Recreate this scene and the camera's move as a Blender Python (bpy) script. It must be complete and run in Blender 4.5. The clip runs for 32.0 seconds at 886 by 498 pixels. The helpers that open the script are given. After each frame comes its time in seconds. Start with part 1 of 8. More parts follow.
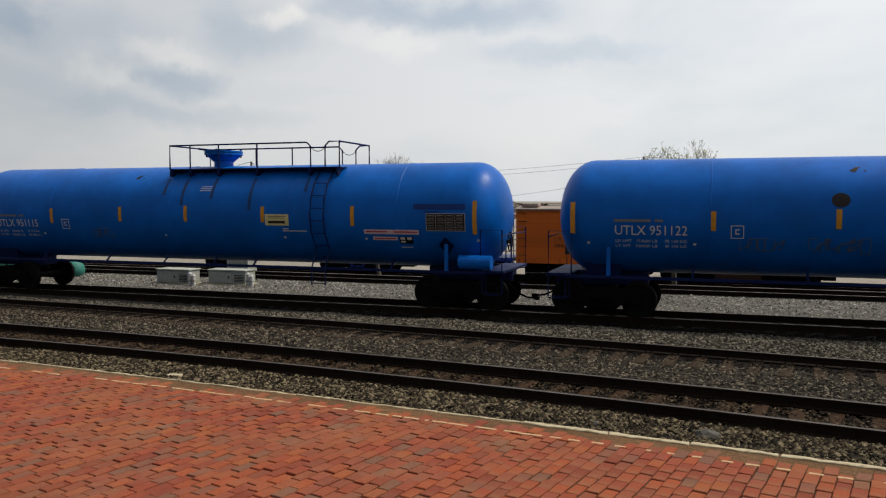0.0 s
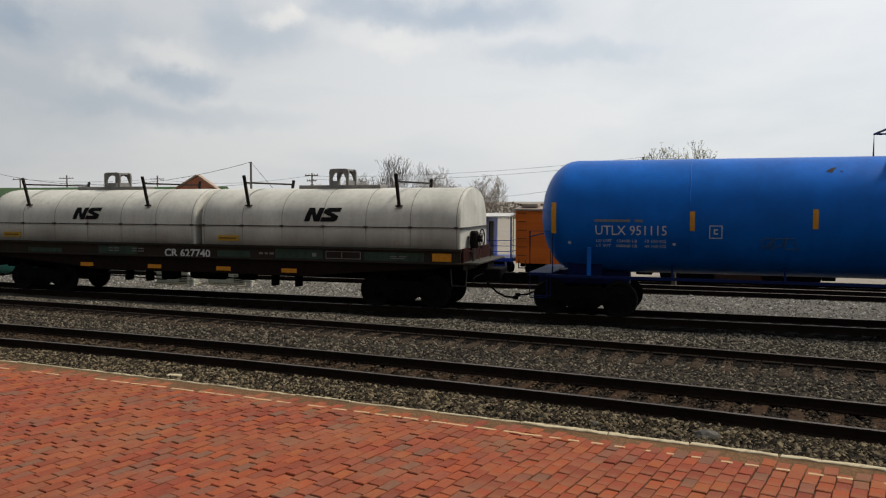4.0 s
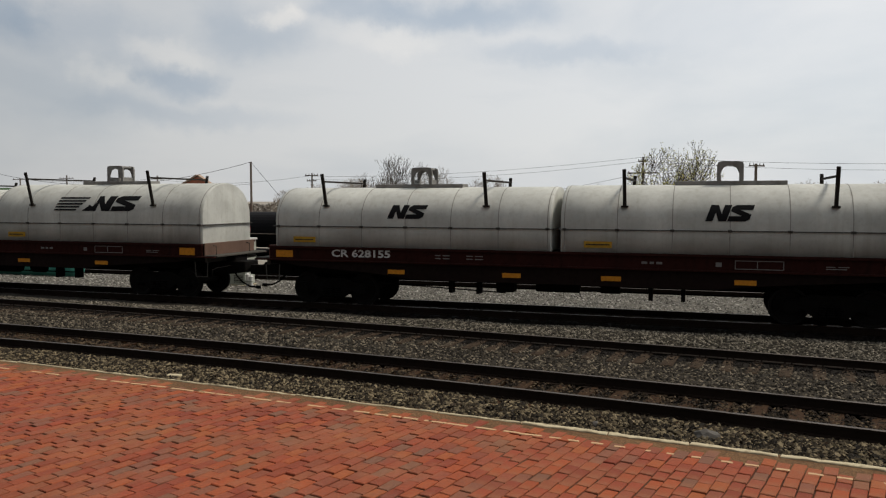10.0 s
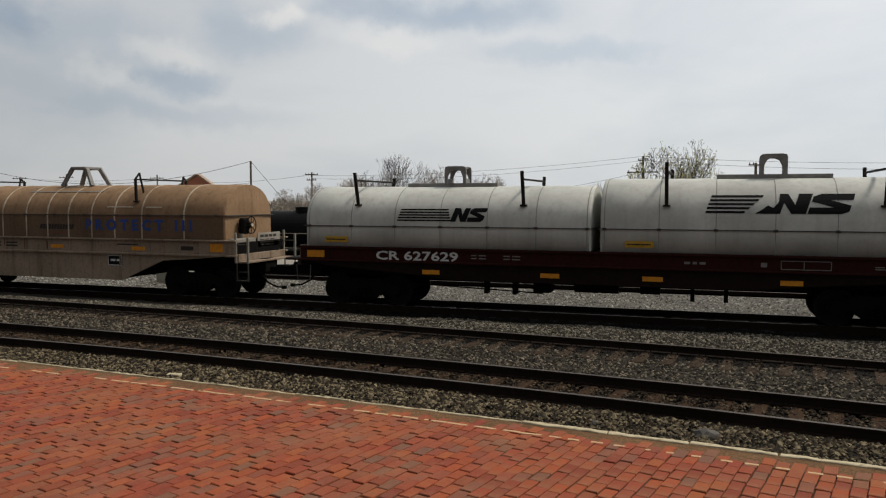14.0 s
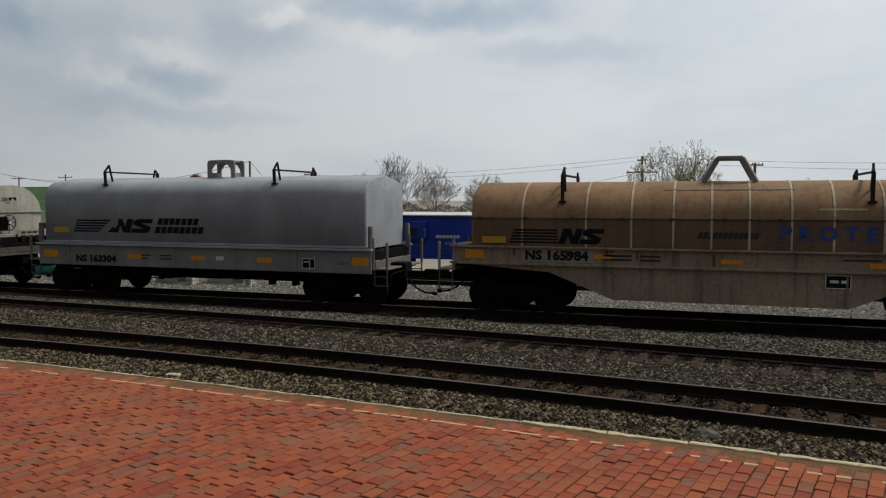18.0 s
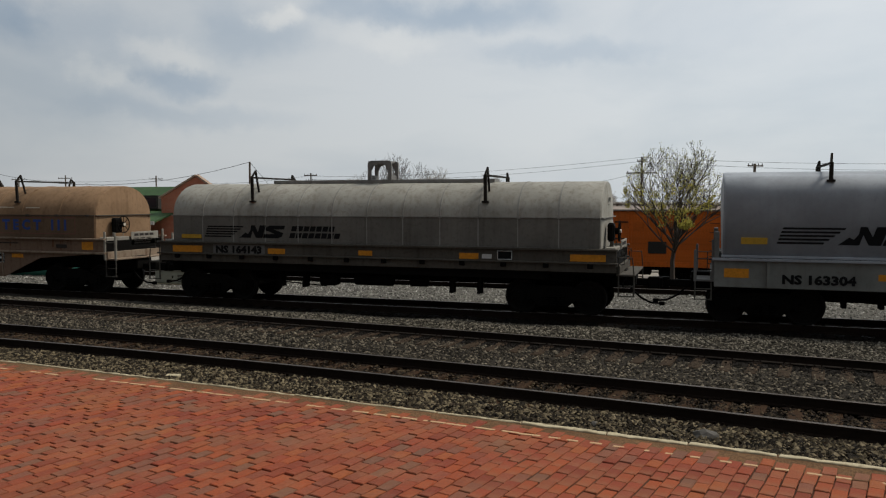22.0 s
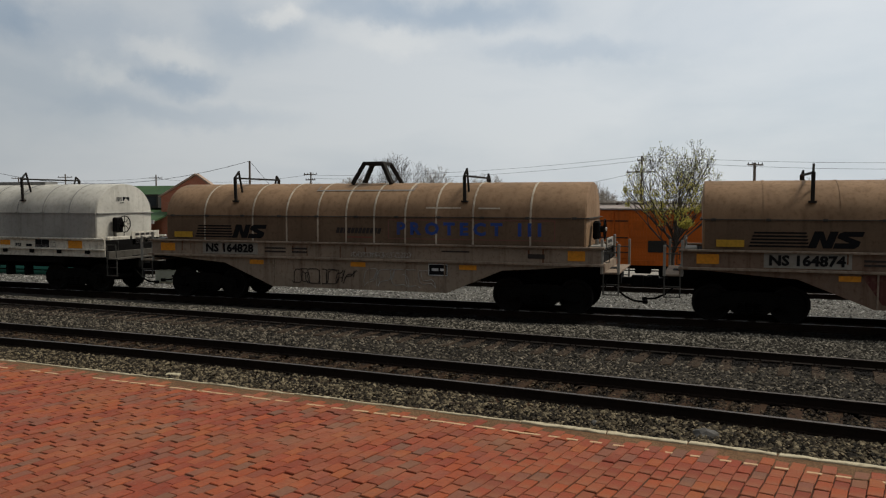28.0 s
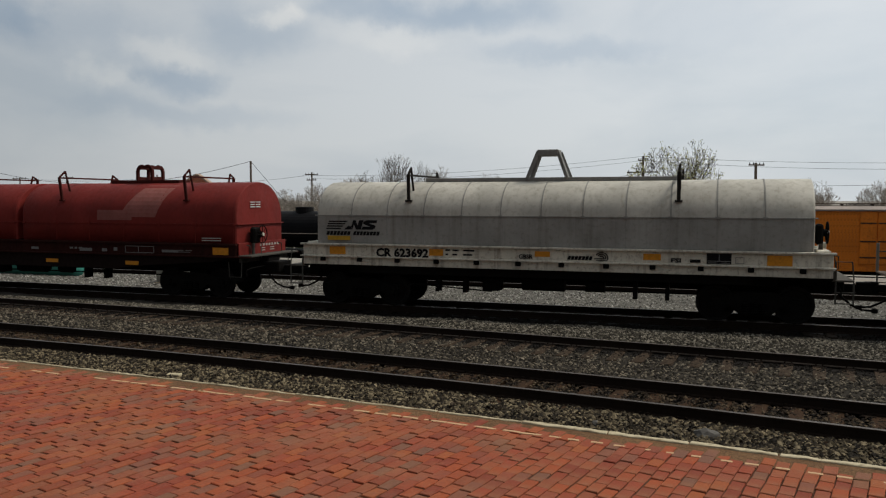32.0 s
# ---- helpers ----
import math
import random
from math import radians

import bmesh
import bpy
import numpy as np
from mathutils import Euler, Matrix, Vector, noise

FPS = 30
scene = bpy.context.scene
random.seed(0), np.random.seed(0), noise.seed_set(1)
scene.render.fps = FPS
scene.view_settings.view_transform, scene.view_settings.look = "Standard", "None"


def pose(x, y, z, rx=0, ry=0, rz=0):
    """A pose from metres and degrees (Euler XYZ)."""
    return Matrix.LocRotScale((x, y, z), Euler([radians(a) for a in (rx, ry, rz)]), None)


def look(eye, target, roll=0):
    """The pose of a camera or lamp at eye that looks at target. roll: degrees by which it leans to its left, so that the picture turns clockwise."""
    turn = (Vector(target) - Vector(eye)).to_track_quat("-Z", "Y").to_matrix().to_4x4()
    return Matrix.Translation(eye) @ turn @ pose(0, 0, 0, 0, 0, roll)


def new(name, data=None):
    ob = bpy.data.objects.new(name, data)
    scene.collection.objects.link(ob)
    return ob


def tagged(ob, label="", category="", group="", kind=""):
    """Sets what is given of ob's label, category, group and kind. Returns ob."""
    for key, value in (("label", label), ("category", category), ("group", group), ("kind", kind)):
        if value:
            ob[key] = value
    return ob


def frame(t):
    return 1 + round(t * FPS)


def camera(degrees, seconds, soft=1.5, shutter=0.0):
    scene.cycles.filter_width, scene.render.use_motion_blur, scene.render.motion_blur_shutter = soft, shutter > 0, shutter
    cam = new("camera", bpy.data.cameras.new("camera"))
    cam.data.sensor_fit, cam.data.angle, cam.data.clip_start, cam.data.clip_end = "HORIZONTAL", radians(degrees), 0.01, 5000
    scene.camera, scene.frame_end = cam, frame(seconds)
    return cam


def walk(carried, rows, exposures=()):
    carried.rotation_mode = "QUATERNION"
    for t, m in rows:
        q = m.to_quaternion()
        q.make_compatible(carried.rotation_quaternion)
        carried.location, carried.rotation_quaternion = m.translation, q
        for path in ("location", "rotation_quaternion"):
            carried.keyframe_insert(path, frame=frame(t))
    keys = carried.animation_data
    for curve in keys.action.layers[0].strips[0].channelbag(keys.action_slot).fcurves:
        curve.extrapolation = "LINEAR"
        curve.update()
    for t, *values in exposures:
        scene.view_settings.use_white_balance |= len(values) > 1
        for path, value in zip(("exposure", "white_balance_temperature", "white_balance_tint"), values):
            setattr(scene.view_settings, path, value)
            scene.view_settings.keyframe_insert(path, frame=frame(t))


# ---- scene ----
EYE = Vector((0.0, 0.0, 3.05))


def aim(yaw, tilt):
    """The camera's pose: degrees to the left of the track's normal and degrees down."""
    a, b = radians(yaw), radians(tilt)
    return look(EYE, EYE + Vector((-math.sin(a) * math.cos(b), math.cos(a) * math.cos(b), -math.sin(b))))


YAW, TILT = 18.8, 3.54
cam = camera(58.85, 32.0, soft=1.2, shutter=0.0)
# the hand's slight sway: seconds, degrees of yaw, degrees of tilt
SWAY = ((0, 0.03, 0.02), (1, 0, 0), (4, 0, 0), (5.5, 0, 0.02), (6, 0, 0.08), (7, 0, 0.15), (7.5, 0, 0.15), (8, 0, 0), (11, 0, 0),
        (12, -0.02, 0.08), (12.5, -0.03, 0.14), (13, -0.04, 0.12), (14, -0.01, 0.06), (14.5, -0.02, 0.06), (16.5, -0.09, 0),
        (17, -0.11, 0), (18, -0.07, 0.06), (20, -0.07, 0.06), (20.5, -0.07, 0), (22, -0.08, 0), (24, -0.09, 0), (25, -0.09, -0.05),
        (25.5, -0.08, -0.02), (27.5, -0.08, 0.08), (29, -0.09, 0.05), (29.5, -0.08, 0.06), (30, -0.01, 0.08), (30.5, 0, 0.15),
        (31, 0, 0.08), (31.5, -0.01, 0.14), (32, -0.01, 0.06))
EXPOSE = ((0, 0.14, 6500, 10), (3, 0.13, 6500, 10), (6, 0.1, 6500, 10), (9, 0.02, 6500, 10), (13, 0.02, 6500, 10), (14.5, -0.02, 6420, 9), (17, -0.1, 6270, 8), (20, -0.13, 6270, 8), (32, -0.13, 6270, 8))
walk(cam, [(t, aim(YAW + a, TILT + b)) for t, a, b in SWAY], EXPOSE)

# ---- light: a bright overcast sky, the sun veiled behind the train ----
SUN_TO = Vector((0.62, 0.36, 1.0)).normalized()
world = bpy.data.worlds.new("sky")
scene.world = world
world.use_nodes = True
wn, wl = world.node_tree.nodes, world.node_tree.links
wn.clear()


def wnode(kind, **sets):
    n = wn.new(kind)
    for k, v in sets.items():
        n.inputs[k].default_value = v
    return n


w_out, w_bg = wn.new("ShaderNodeOutputWorld"), wn.new("ShaderNodeBackground")
w_sky = wn.new("ShaderNodeTexSky")
w_sky.sky_type, w_sky.sun_disc = "NISHITA", False
w_sky.sun_elevation, w_sky.sun_rotation = math.asin(SUN_TO.z), math.atan2(SUN_TO.x, SUN_TO.y)
w_sky.dust_density = 3.0
w_dim = wn.new("ShaderNodeVectorMath")
w_dim.operation = "SCALE"
w_dim.inputs["Scale"].default_value = 0.11
wl.new(w_sky.outputs[0], w_dim.inputs[0])
w_tc, w_map = wn.new("ShaderNodeTexCoord"), wn.new("ShaderNodeMapping")
w_map.inputs["Scale"].default_value = (1.0, 1.0, 3.2)
w_map.inputs["Location"].default_value = (0.35, 0.1, 0.4)
wl.new(w_tc.outputs["Generated"], w_map.inputs["Vector"])
w_big = wnode("ShaderNodeTexNoise", Scale=2.3, Detail=7.0, Roughness=0.52, Distortion=0.25)
wl.new(w_map.outputs[0], w_big.inputs["Vector"])
w_ramp = wn.new("ShaderNodeValToRGB")
w_ramp.color_ramp.elements[0].position, w_ramp.color_ramp.elements[0].color = 0.36, (0.63, 0.665, 0.695, 1)
w_ramp.color_ramp.elements[1].position, w_ramp.color_ramp.elements[1].color = 0.58, (0.755, 0.765, 0.77, 1)
wl.new(w_big.outputs["Fac"], w_ramp.inputs["Fac"])
w_mix = wn.new("ShaderNodeMix")
w_mix.data_type = "RGBA"
w_mix.inputs[0].default_value = 0.88
wl.new(w_dim.outputs[0], w_mix.inputs[6])
wl.new(w_ramp.outputs[0], w_mix.inputs[7])
w_dot, w_fall = wn.new("ShaderNodeVectorMath"), wn.new("ShaderNodeMapRange")
w_dot.operation = "DOT_PRODUCT"
w_dot.inputs[1].default_value = tuple(Vector((0.45, 0.85, 0.2)).normalized())
wl.new(w_tc.outputs["Generated"], w_dot.inputs[0])
for k, v in (("From Min", -0.8), ("From Max", 1.0), ("To Min", 0.26), ("To Max", 1.10)):
    w_fall.inputs[k].default_value = v
wl.new(w_dot.outputs["Value"], w_fall.inputs["Value"])
# single clouds: degrees of azimuth (right of the track's normal) and of height, half-widths, blue-grey depth (negative: a bright billow)
CLOUDS = ((-47.2, 11.6, 2.5, 2.0, 0.75), (-43.0, 10.6, 5.3, 1.8, 0.5), (-37.4, 8.2, 2.3, 1.1, 0.8), (-36.7, 5.8, 7.4, 0.9, 0.42), (-31.7, 11.4, 3.6, 1.4, 0.5),
          (-34.2, 13.0, 2.6, 1.2, 0.35), (-24.6, 13.5, 3.5, 1.0, 0.7), (-16.9, 13.2, 5.9, 1.3, 0.85), (-10.1, 10.2, 5.8, 1.0, 0.5), (-44.1, 7.1, 5.9, 2.3, 0.2),
          (-1.3, 11.6, 5.9, 2.0, 0.22), (-37.8, 9.8, 2.6, 0.8, -0.5), (-30.0, 13.1, 1.7, 0.7, -0.6), (-41.2, 7.7, 1.5, 0.7, -0.5), (-22.6, 11.4, 3.9, 0.9, -0.35),
          (25.0, 22.0, 16.0, 6.0, 0.4), (-75.0, 20.0, 15.0, 6.0, 0.5), (70.0, 28.0, 20.0, 9.0, 0.4), (-130.0, 35.0, 30.0, 12.0, 0.5), (150.0, 30.0, 26.0, 10.0, 0.5))
w_sep, w_azi, w_ele, w_com = wn.new("ShaderNodeSeparateXYZ"), wn.new("ShaderNodeMath"), wn.new("ShaderNodeMath"), wn.new("ShaderNodeCombineXYZ")
w_azi.operation, w_ele.operation = "ARCTAN2", "ARCSINE"
wl.new(w_tc.outputs["Generated"], w_sep.inputs[0])
wl.new(w_sep.outputs["X"], w_azi.inputs[0])
wl.new(w_sep.outputs["Y"], w_azi.inputs[1])
wl.new(w_sep.outputs["Z"], w_ele.inputs[0])
wl.new(w_azi.outputs[0], w_com.inputs["X"])
wl.new(w_ele.outputs[0], w_com.inputs["Y"])
w_warp = wnode("ShaderNodeTexNoise", Scale=9.0, Detail=6.0, Roughness=0.6)
wl.new(w_com.outputs[0], w_warp.inputs["Vector"])
w_off, w_bent = wn.new("ShaderNodeVectorMath"), wn.new("ShaderNodeVectorMath")
w_off.operation, w_bent.operation = "MULTIPLY_ADD", "ADD"
w_off.inputs[1].default_value, w_off.inputs[2].default_value = (0.16, 0.085, 0.0), (-0.08, -0.0425, 0.0)
wl.new(w_warp.outputs["Color"], w_off.inputs[0])
wl.new(w_com.outputs[0], w_bent.inputs[0])
wl.new(w_off.outputs[0], w_bent.inputs[1])
w_sum = None
for azi, ele, wide, tall, deep in CLOUDS:
    mp = wn.new("ShaderNodeVectorMath")
    mp.operation = "MULTIPLY_ADD"
    kx, ky = 1 / radians(wide), 1 / radians(tall)
    mp.inputs[1].default_value, mp.inputs[2].default_value = (kx, ky, 0), (-radians(azi) * kx, -radians(ele) * ky, 0)
    wl.new(w_bent.outputs[0], mp.inputs[0])
    ln = wn.new("ShaderNodeVectorMath")
    ln.operation = "LENGTH"
    wl.new(mp.outputs[0], ln.inputs[0])
    soft = wn.new("ShaderNodeMapRange")
    soft.interpolation_type = "SMOOTHSTEP"
    for k, v in (("From Min", 0.25), ("From Max", 1.5), ("To Min", deep), ("To Max", 0.0)):
        soft.inputs[k].default_value = v
    wl.new(ln.outputs["Value"], soft.inputs["Value"])
    if w_sum is None:
        w_sum = soft.outputs[0]
    else:
        add = wn.new("ShaderNodeMath")
        wl.new(w_sum, add.inputs[0])
        wl.new(soft.outputs[0], add.inputs[1])
        w_sum = add.outputs[0]
w_deep, w_tint = wn.new("ShaderNodeMapRange"), wn.new("ShaderNodeMix")
for k, v in (("From Min", -1.0), ("From Max", 1.0), ("To Min", -1.0), ("To Max", 1.0)):
    w_deep.inputs[k].default_value = v
w_deep.clamp = False
wl.new(w_sum, w_deep.inputs["Value"])
w_tint.data_type, w_tint.blend_type, w_tint.clamp_factor = "RGBA", "MULTIPLY", False
w_tint.inputs[7].default_value = (0.66, 0.74, 0.835, 1)
wl.new(w_deep.outputs[0], w_tint.inputs[0])
wl.new(w_mix.outputs[2], w_tint.inputs[6])
wl.new(w_tint.outputs[2], w_bg.inputs["Color"])
wl.new(w_fall.outputs[0], w_bg.inputs["Strength"])
wl.new(w_bg.outputs[0], w_out.inputs["Surface"])
sun = new("sun", bpy.data.lights.new("sun", "SUN"))
sun.data.energy, sun.data.angle, sun.data.color = 2.48, radians(12), (1.0, 0.92, 0.8)
sun.matrix_world = look(SUN_TO * 100, (0, 0, 0))

# ---- materials ----
MATS = {}


def principled(name):
    m = bpy.data.materials.new(name)
    m.use_nodes = True
    nt = m.node_tree
    return m, nt, nt.nodes["Principled BSDF"]


def noise_node(nt, coord, scale, detail=4.0, rough=0.6, stretch=None):
    n = nt.nodes.new("ShaderNodeTexNoise")
    n.inputs["Scale"].default_value, n.inputs["Detail"].default_value, n.inputs["Roughness"].default_value = scale, detail, rough
    src = coord
    if stretch:
        mp = nt.nodes.new("ShaderNodeMapping")
        mp.inputs["Scale"].default_value = stretch
        nt.links.new(coord, mp.inputs["Vector"])
        src = mp.outputs[0]
    nt.links.new(src, n.inputs["Vector"])
    return n.outputs["Fac"]


def ramp(nt, fac, lo, hi, c0=(0, 0, 0, 1), c1=(1, 1, 1, 1)):
    r = nt.nodes.new("ShaderNodeValToRGB")
    r.color_ramp.elements[0].position, r.color_ramp.elements[0].color = lo, c0
    r.color_ramp.elements[1].position, r.color_ramp.elements[1].color = hi, c1
    nt.links.new(fac, r.inputs["Fac"])
    return r.outputs["Color"]


def blend(nt, fac, a, b, mode="MIX"):
    m = nt.nodes.new("ShaderNodeMix")
    m.data_type, m.blend_type = "RGBA", mode
    for s, v in ((0, fac), (6, a), (7, b)):
        if isinstance(v, (int, float)):
            m.inputs[s].default_value = v
        elif isinstance(v, tuple):
            m.inputs[s].default_value = v if len(v) == 4 else (*v, 1)
        else:
            nt.links.new(v, m.inputs[s])
    return m.outputs[2]


def bump(nt, bsdf, height, strength, distance=0.01):
    b = nt.nodes.new("ShaderNodeBump")
    b.inputs["Strength"].default_value, b.inputs["Distance"].default_value = strength, distance
    nt.links.new(height, b.inputs["Height"])
    nt.links.new(b.outputs[0], bsdf.inputs["Normal"])


def paint(name, col, rough=0.5, dirt=(0.1, 0.08, 0.06), amount=0.35, streak=0.3, metal=0.0, spec=0.4, fine=0.06, band=None):
    """Weathered paint on steel: mottling, vertical streaks of dirt and a fine grain. band: a road-dust film (colour, top height, strength)."""
    if name in MATS:
        return MATS[name]
    m, nt, b = principled(name)
    tc = nt.nodes.new("ShaderNodeTexCoord").outputs["Object"]
    big = noise_node(nt, tc, 0.7, 5.0, 0.6)
    mid = noise_node(nt, tc, 9.0, 5.0, 0.65)
    run = noise_node(nt, tc, 1.0, 4.0, 0.6, (5.0, 5.0, 0.35))
    dark = tuple(c * 0.72 for c in col)
    lite = tuple(min(1, c * 1.12) for c in col)
    c = blend(nt, ramp(nt, big, 0.3, 0.7), dark, lite)
    f = ramp(nt, mid, 0.52, 0.75, (0, 0, 0, 1), (amount, amount, amount, 1))
    c = blend(nt, f, c, dirt)
    f = ramp(nt, run, 0.5, 0.78, (0, 0, 0, 1), (streak, streak, streak, 1))
    c = blend(nt, f, c, dirt)
    nt.links.new(c, b.inputs["Base Color"])
    b.inputs["Metallic"].default_value = metal
    b.inputs["Specular IOR Level"].default_value = spec
    r = ramp(nt, mid, 0.3, 0.7, (rough * 0.85,) * 3 + (1,), (min(1, rough * 1.2),) * 3 + (1,))
    nt.links.new(r, b.inputs["Roughness"])
    bump(nt, b, mid, fine, 0.02)
    MATS[name] = m
    return m


def plain(name, col, rough=0.6, metal=0.0, spec=0.3):
    if name in MATS:
        return MATS[name]
    m, nt, b = principled(name)
    tc = nt.nodes.new("ShaderNodeTexCoord").outputs["Object"]
    n = noise_node(nt, tc, 14.0, 3.0)
    nt.links.new(blend(nt, ramp(nt, n, 0.3, 0.75), tuple(c * 0.75 for c in col), tuple(min(1, c * 1.1) for c in col)), b.inputs["Base Color"])
    b.inputs["Roughness"].default_value, b.inputs["Metallic"].default_value, b.inputs["Specular IOR Level"].default_value = rough, metal, spec
    MATS[name] = m
    return m


def stones(name, c0, c1, c2, rough=0.9):
    """Loose stones: each its own tone."""
    m, nt, b = principled(name)
    g = nt.nodes.new("ShaderNodeNewGeometry").outputs["Random Per Island"]
    r = nt.nodes.new("ShaderNodeValToRGB")
    r.color_ramp.elements[0].color, r.color_ramp.elements[1].color = (*c0, 1), (*c2, 1)
    e = r.color_ramp.elements.new(0.5)
    e.color = (*c1, 1)
    nt.links.new(g, r.inputs["Fac"])
    nt.links.new(r.outputs[0], b.inputs["Base Color"])
    b.inputs["Roughness"].default_value, b.inputs["Specular IOR Level"].default_value = rough, 0.2
    return m


def soil(name, c0, c1, c2, scale=1.0, bumpy=0.5):
    m, nt, b = principled(name)
    tc = nt.nodes.new("ShaderNodeTexCoord").outputs["Object"]
    big, mid, grain = noise_node(nt, tc, 0.5 * scale, 5), noise_node(nt, tc, 6 * scale, 5, 0.7), noise_node(nt, tc, 34 * scale, 4, 0.7)
    c = blend(nt, ramp(nt, big, 0.35, 0.65), c0, c1)
    c = blend(nt, ramp(nt, grain, 0.42, 0.66), c, c2)
    c = blend(nt, ramp(nt, mid, 0.5, 0.8, (0, 0, 0, 1), (0.6, 0.6, 0.6, 1)), c, tuple(0.5 * x for x in c0))
    nt.links.new(c, b.inputs["Base Color"])
    b.inputs["Roughness"].default_value, b.inputs["Specular IOR Level"].default_value = 0.95, 0.15
    bump(nt, b, grain, bumpy, 0.04)
    return m


def brick_mat(name, tones, rough=0.85, own=True):
    """Fired clay: one tone a brick, with mottling and pits."""
    m, nt, b = principled(name)
    if own:
        rnd = nt.nodes.new("ShaderNodeObjectInfo").outputs["Random"]
    else:
        rnd = nt.nodes.new("ShaderNodeNewGeometry").outputs["Random Per Island"]
    tc = nt.nodes.new("ShaderNodeTexCoord").outputs["Object"]
    r = nt.nodes.new("ShaderNodeValToRGB")
    r.color_ramp.interpolation = "CONSTANT"
    els = r.color_ramp.elements
    els[0].position, els[0].color = 0.0, (*tones[0], 1)
    els[1].position, els[1].color = 1.0 / len(tones), (*tones[1], 1)
    for i in range(2, len(tones)):
        e = els.new(i / len(tones))
        e.color = (*tones[i], 1)
    nt.links.new(rnd, r.inputs["Fac"])
    big, mid = noise_node(nt, tc, 0.6, 4), noise_node(nt, tc, 30.0, 4, 0.7)
    c = blend(nt, ramp(nt, mid, 0.35, 0.75, (0, 0, 0, 1), (0.45, 0.45, 0.45, 1)), r.outputs[0], (0.06, 0.035, 0.03))
    c = blend(nt, ramp(nt, big, 0.42, 0.72, (0, 0, 0, 1), (0.5, 0.5, 0.5, 1)), c, (0.27, 0.1, 0.036))
    worn, dust = noise_node(nt, tc, 1.7, 5, 0.65), noise_node(nt, tc, 0.9, 7, 0.72)
    c = blend(nt, ramp(nt, worn, 0.56, 0.74, (0, 0, 0, 1), (0.5, 0.5, 0.5, 1)), c, (0.15, 0.085, 0.06))
    c = blend(nt, ramp(nt, dust, 0.5, 0.7, (0, 0, 0, 1), (0.5, 0.5, 0.5, 1)), c, (0.3, 0.13, 0.065))
    fleck = noise_node(nt, tc, 85.0, 3, 0.7)
    c = blend(nt, ramp(nt, fleck, 0.6, 0.75, (0, 0, 0, 1), (0.5, 0.5, 0.5, 1)), c, (0.5, 0.3, 0.2))
    nt.links.new(c, b.inputs["Base Color"])
    b.inputs["Roughness"].default_value, b.inputs["Specular IOR Level"].default_value = rough, 0.25
    bump(nt, b, mid, 0.6, 0.012)
    return m


M_BALLAST = soil("ballast_bed", (0.032, 0.026, 0.019), (0.05, 0.042, 0.031), (0.012, 0.01, 0.008))
M_STONE = stones("ballast_stone", (0.008, 0.0068, 0.005), (0.042, 0.034, 0.024), (0.25, 0.21, 0.155))
M_STONE_MID = stones("grey_green_ballast_stone", (0.014, 0.012, 0.009), (0.078, 0.068, 0.05), (0.3, 0.265, 0.21))
M_STONE_PALE = stones("pale_ballast_stone", (0.045, 0.042, 0.037), (0.19, 0.178, 0.155), (0.46, 0.44, 0.395))
M_STONE_B = stones("ballast_stone_brown", (0.008, 0.006, 0.004), (0.042, 0.031, 0.018), (0.24, 0.19, 0.115))
M_BED_PALE = soil("pale_gravel_bed", (0.12, 0.112, 0.096), (0.18, 0.168, 0.142), (0.055, 0.05, 0.043), 1.5)
M_FARDIRT = soil("dry_pale_dirt", (0.3, 0.275, 0.235), (0.36, 0.33, 0.285), (0.22, 0.2, 0.165), 0.3)
M_DARK_BALLAST = soil("dark_ballast", (0.010, 0.008, 0.0065), (0.018, 0.014, 0.011), (0.006, 0.005, 0.004))
M_TIE = paint("creosoted_timber", (0.05, 0.034, 0.022), 0.95, (0.02, 0.014, 0.01), 0.95, 0.6, spec=0.1, fine=0.5)
M_TIE_DARK = paint("near_black_timber", (0.012, 0.009, 0.007), 0.95, (0.006, 0.005, 0.004), 0.6, 0.3, spec=0.1, fine=0.4)
M_TIE_RUST = paint("rust_brown_timber", (0.05, 0.027, 0.014), 0.95, (0.012, 0.008, 0.006), 0.9, 0.6, spec=0.1, fine=0.5)
M_STONE_RUST = stones("rusty_ballast_stone", (0.006, 0.004, 0.003), (0.022, 0.014, 0.008), (0.12, 0.085, 0.05))
M_RAIL = paint("rusted_rail_steel", (0.018, 0.0115, 0.008), 0.85, (0.005, 0.004, 0.0035), 0.5, 0.2, spec=0.08)
# Middle rail's foot: light caught by the flange, painted as a paler tone.
M_FOOT_LIT = paint("lit_rail_foot", (0.11, 0.085, 0.065), 0.8, (0.03, 0.022, 0.016), 0.5, 0.3, spec=0.2)
M_HEAD = paint("worn_rail_head", (0.15, 0.13, 0.115), 0.5, (0.1, 0.08, 0.065), 0.3, 0.0, metal=0.9, spec=0.5)
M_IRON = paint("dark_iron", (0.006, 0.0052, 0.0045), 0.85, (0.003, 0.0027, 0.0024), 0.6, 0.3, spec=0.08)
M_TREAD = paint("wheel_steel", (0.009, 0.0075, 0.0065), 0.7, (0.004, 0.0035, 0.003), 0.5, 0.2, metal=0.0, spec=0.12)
M_KERB = paint("chalky_kerb_stone", (0.54, 0.46, 0.3), 0.9, (0.2, 0.15, 0.09), 0.85, 0.2, fine=0.4)
M_SAND = soil("sandy_dirt", (0.17, 0.088, 0.042), (0.24, 0.135, 0.065), (0.06, 0.036, 0.02), 1.4)
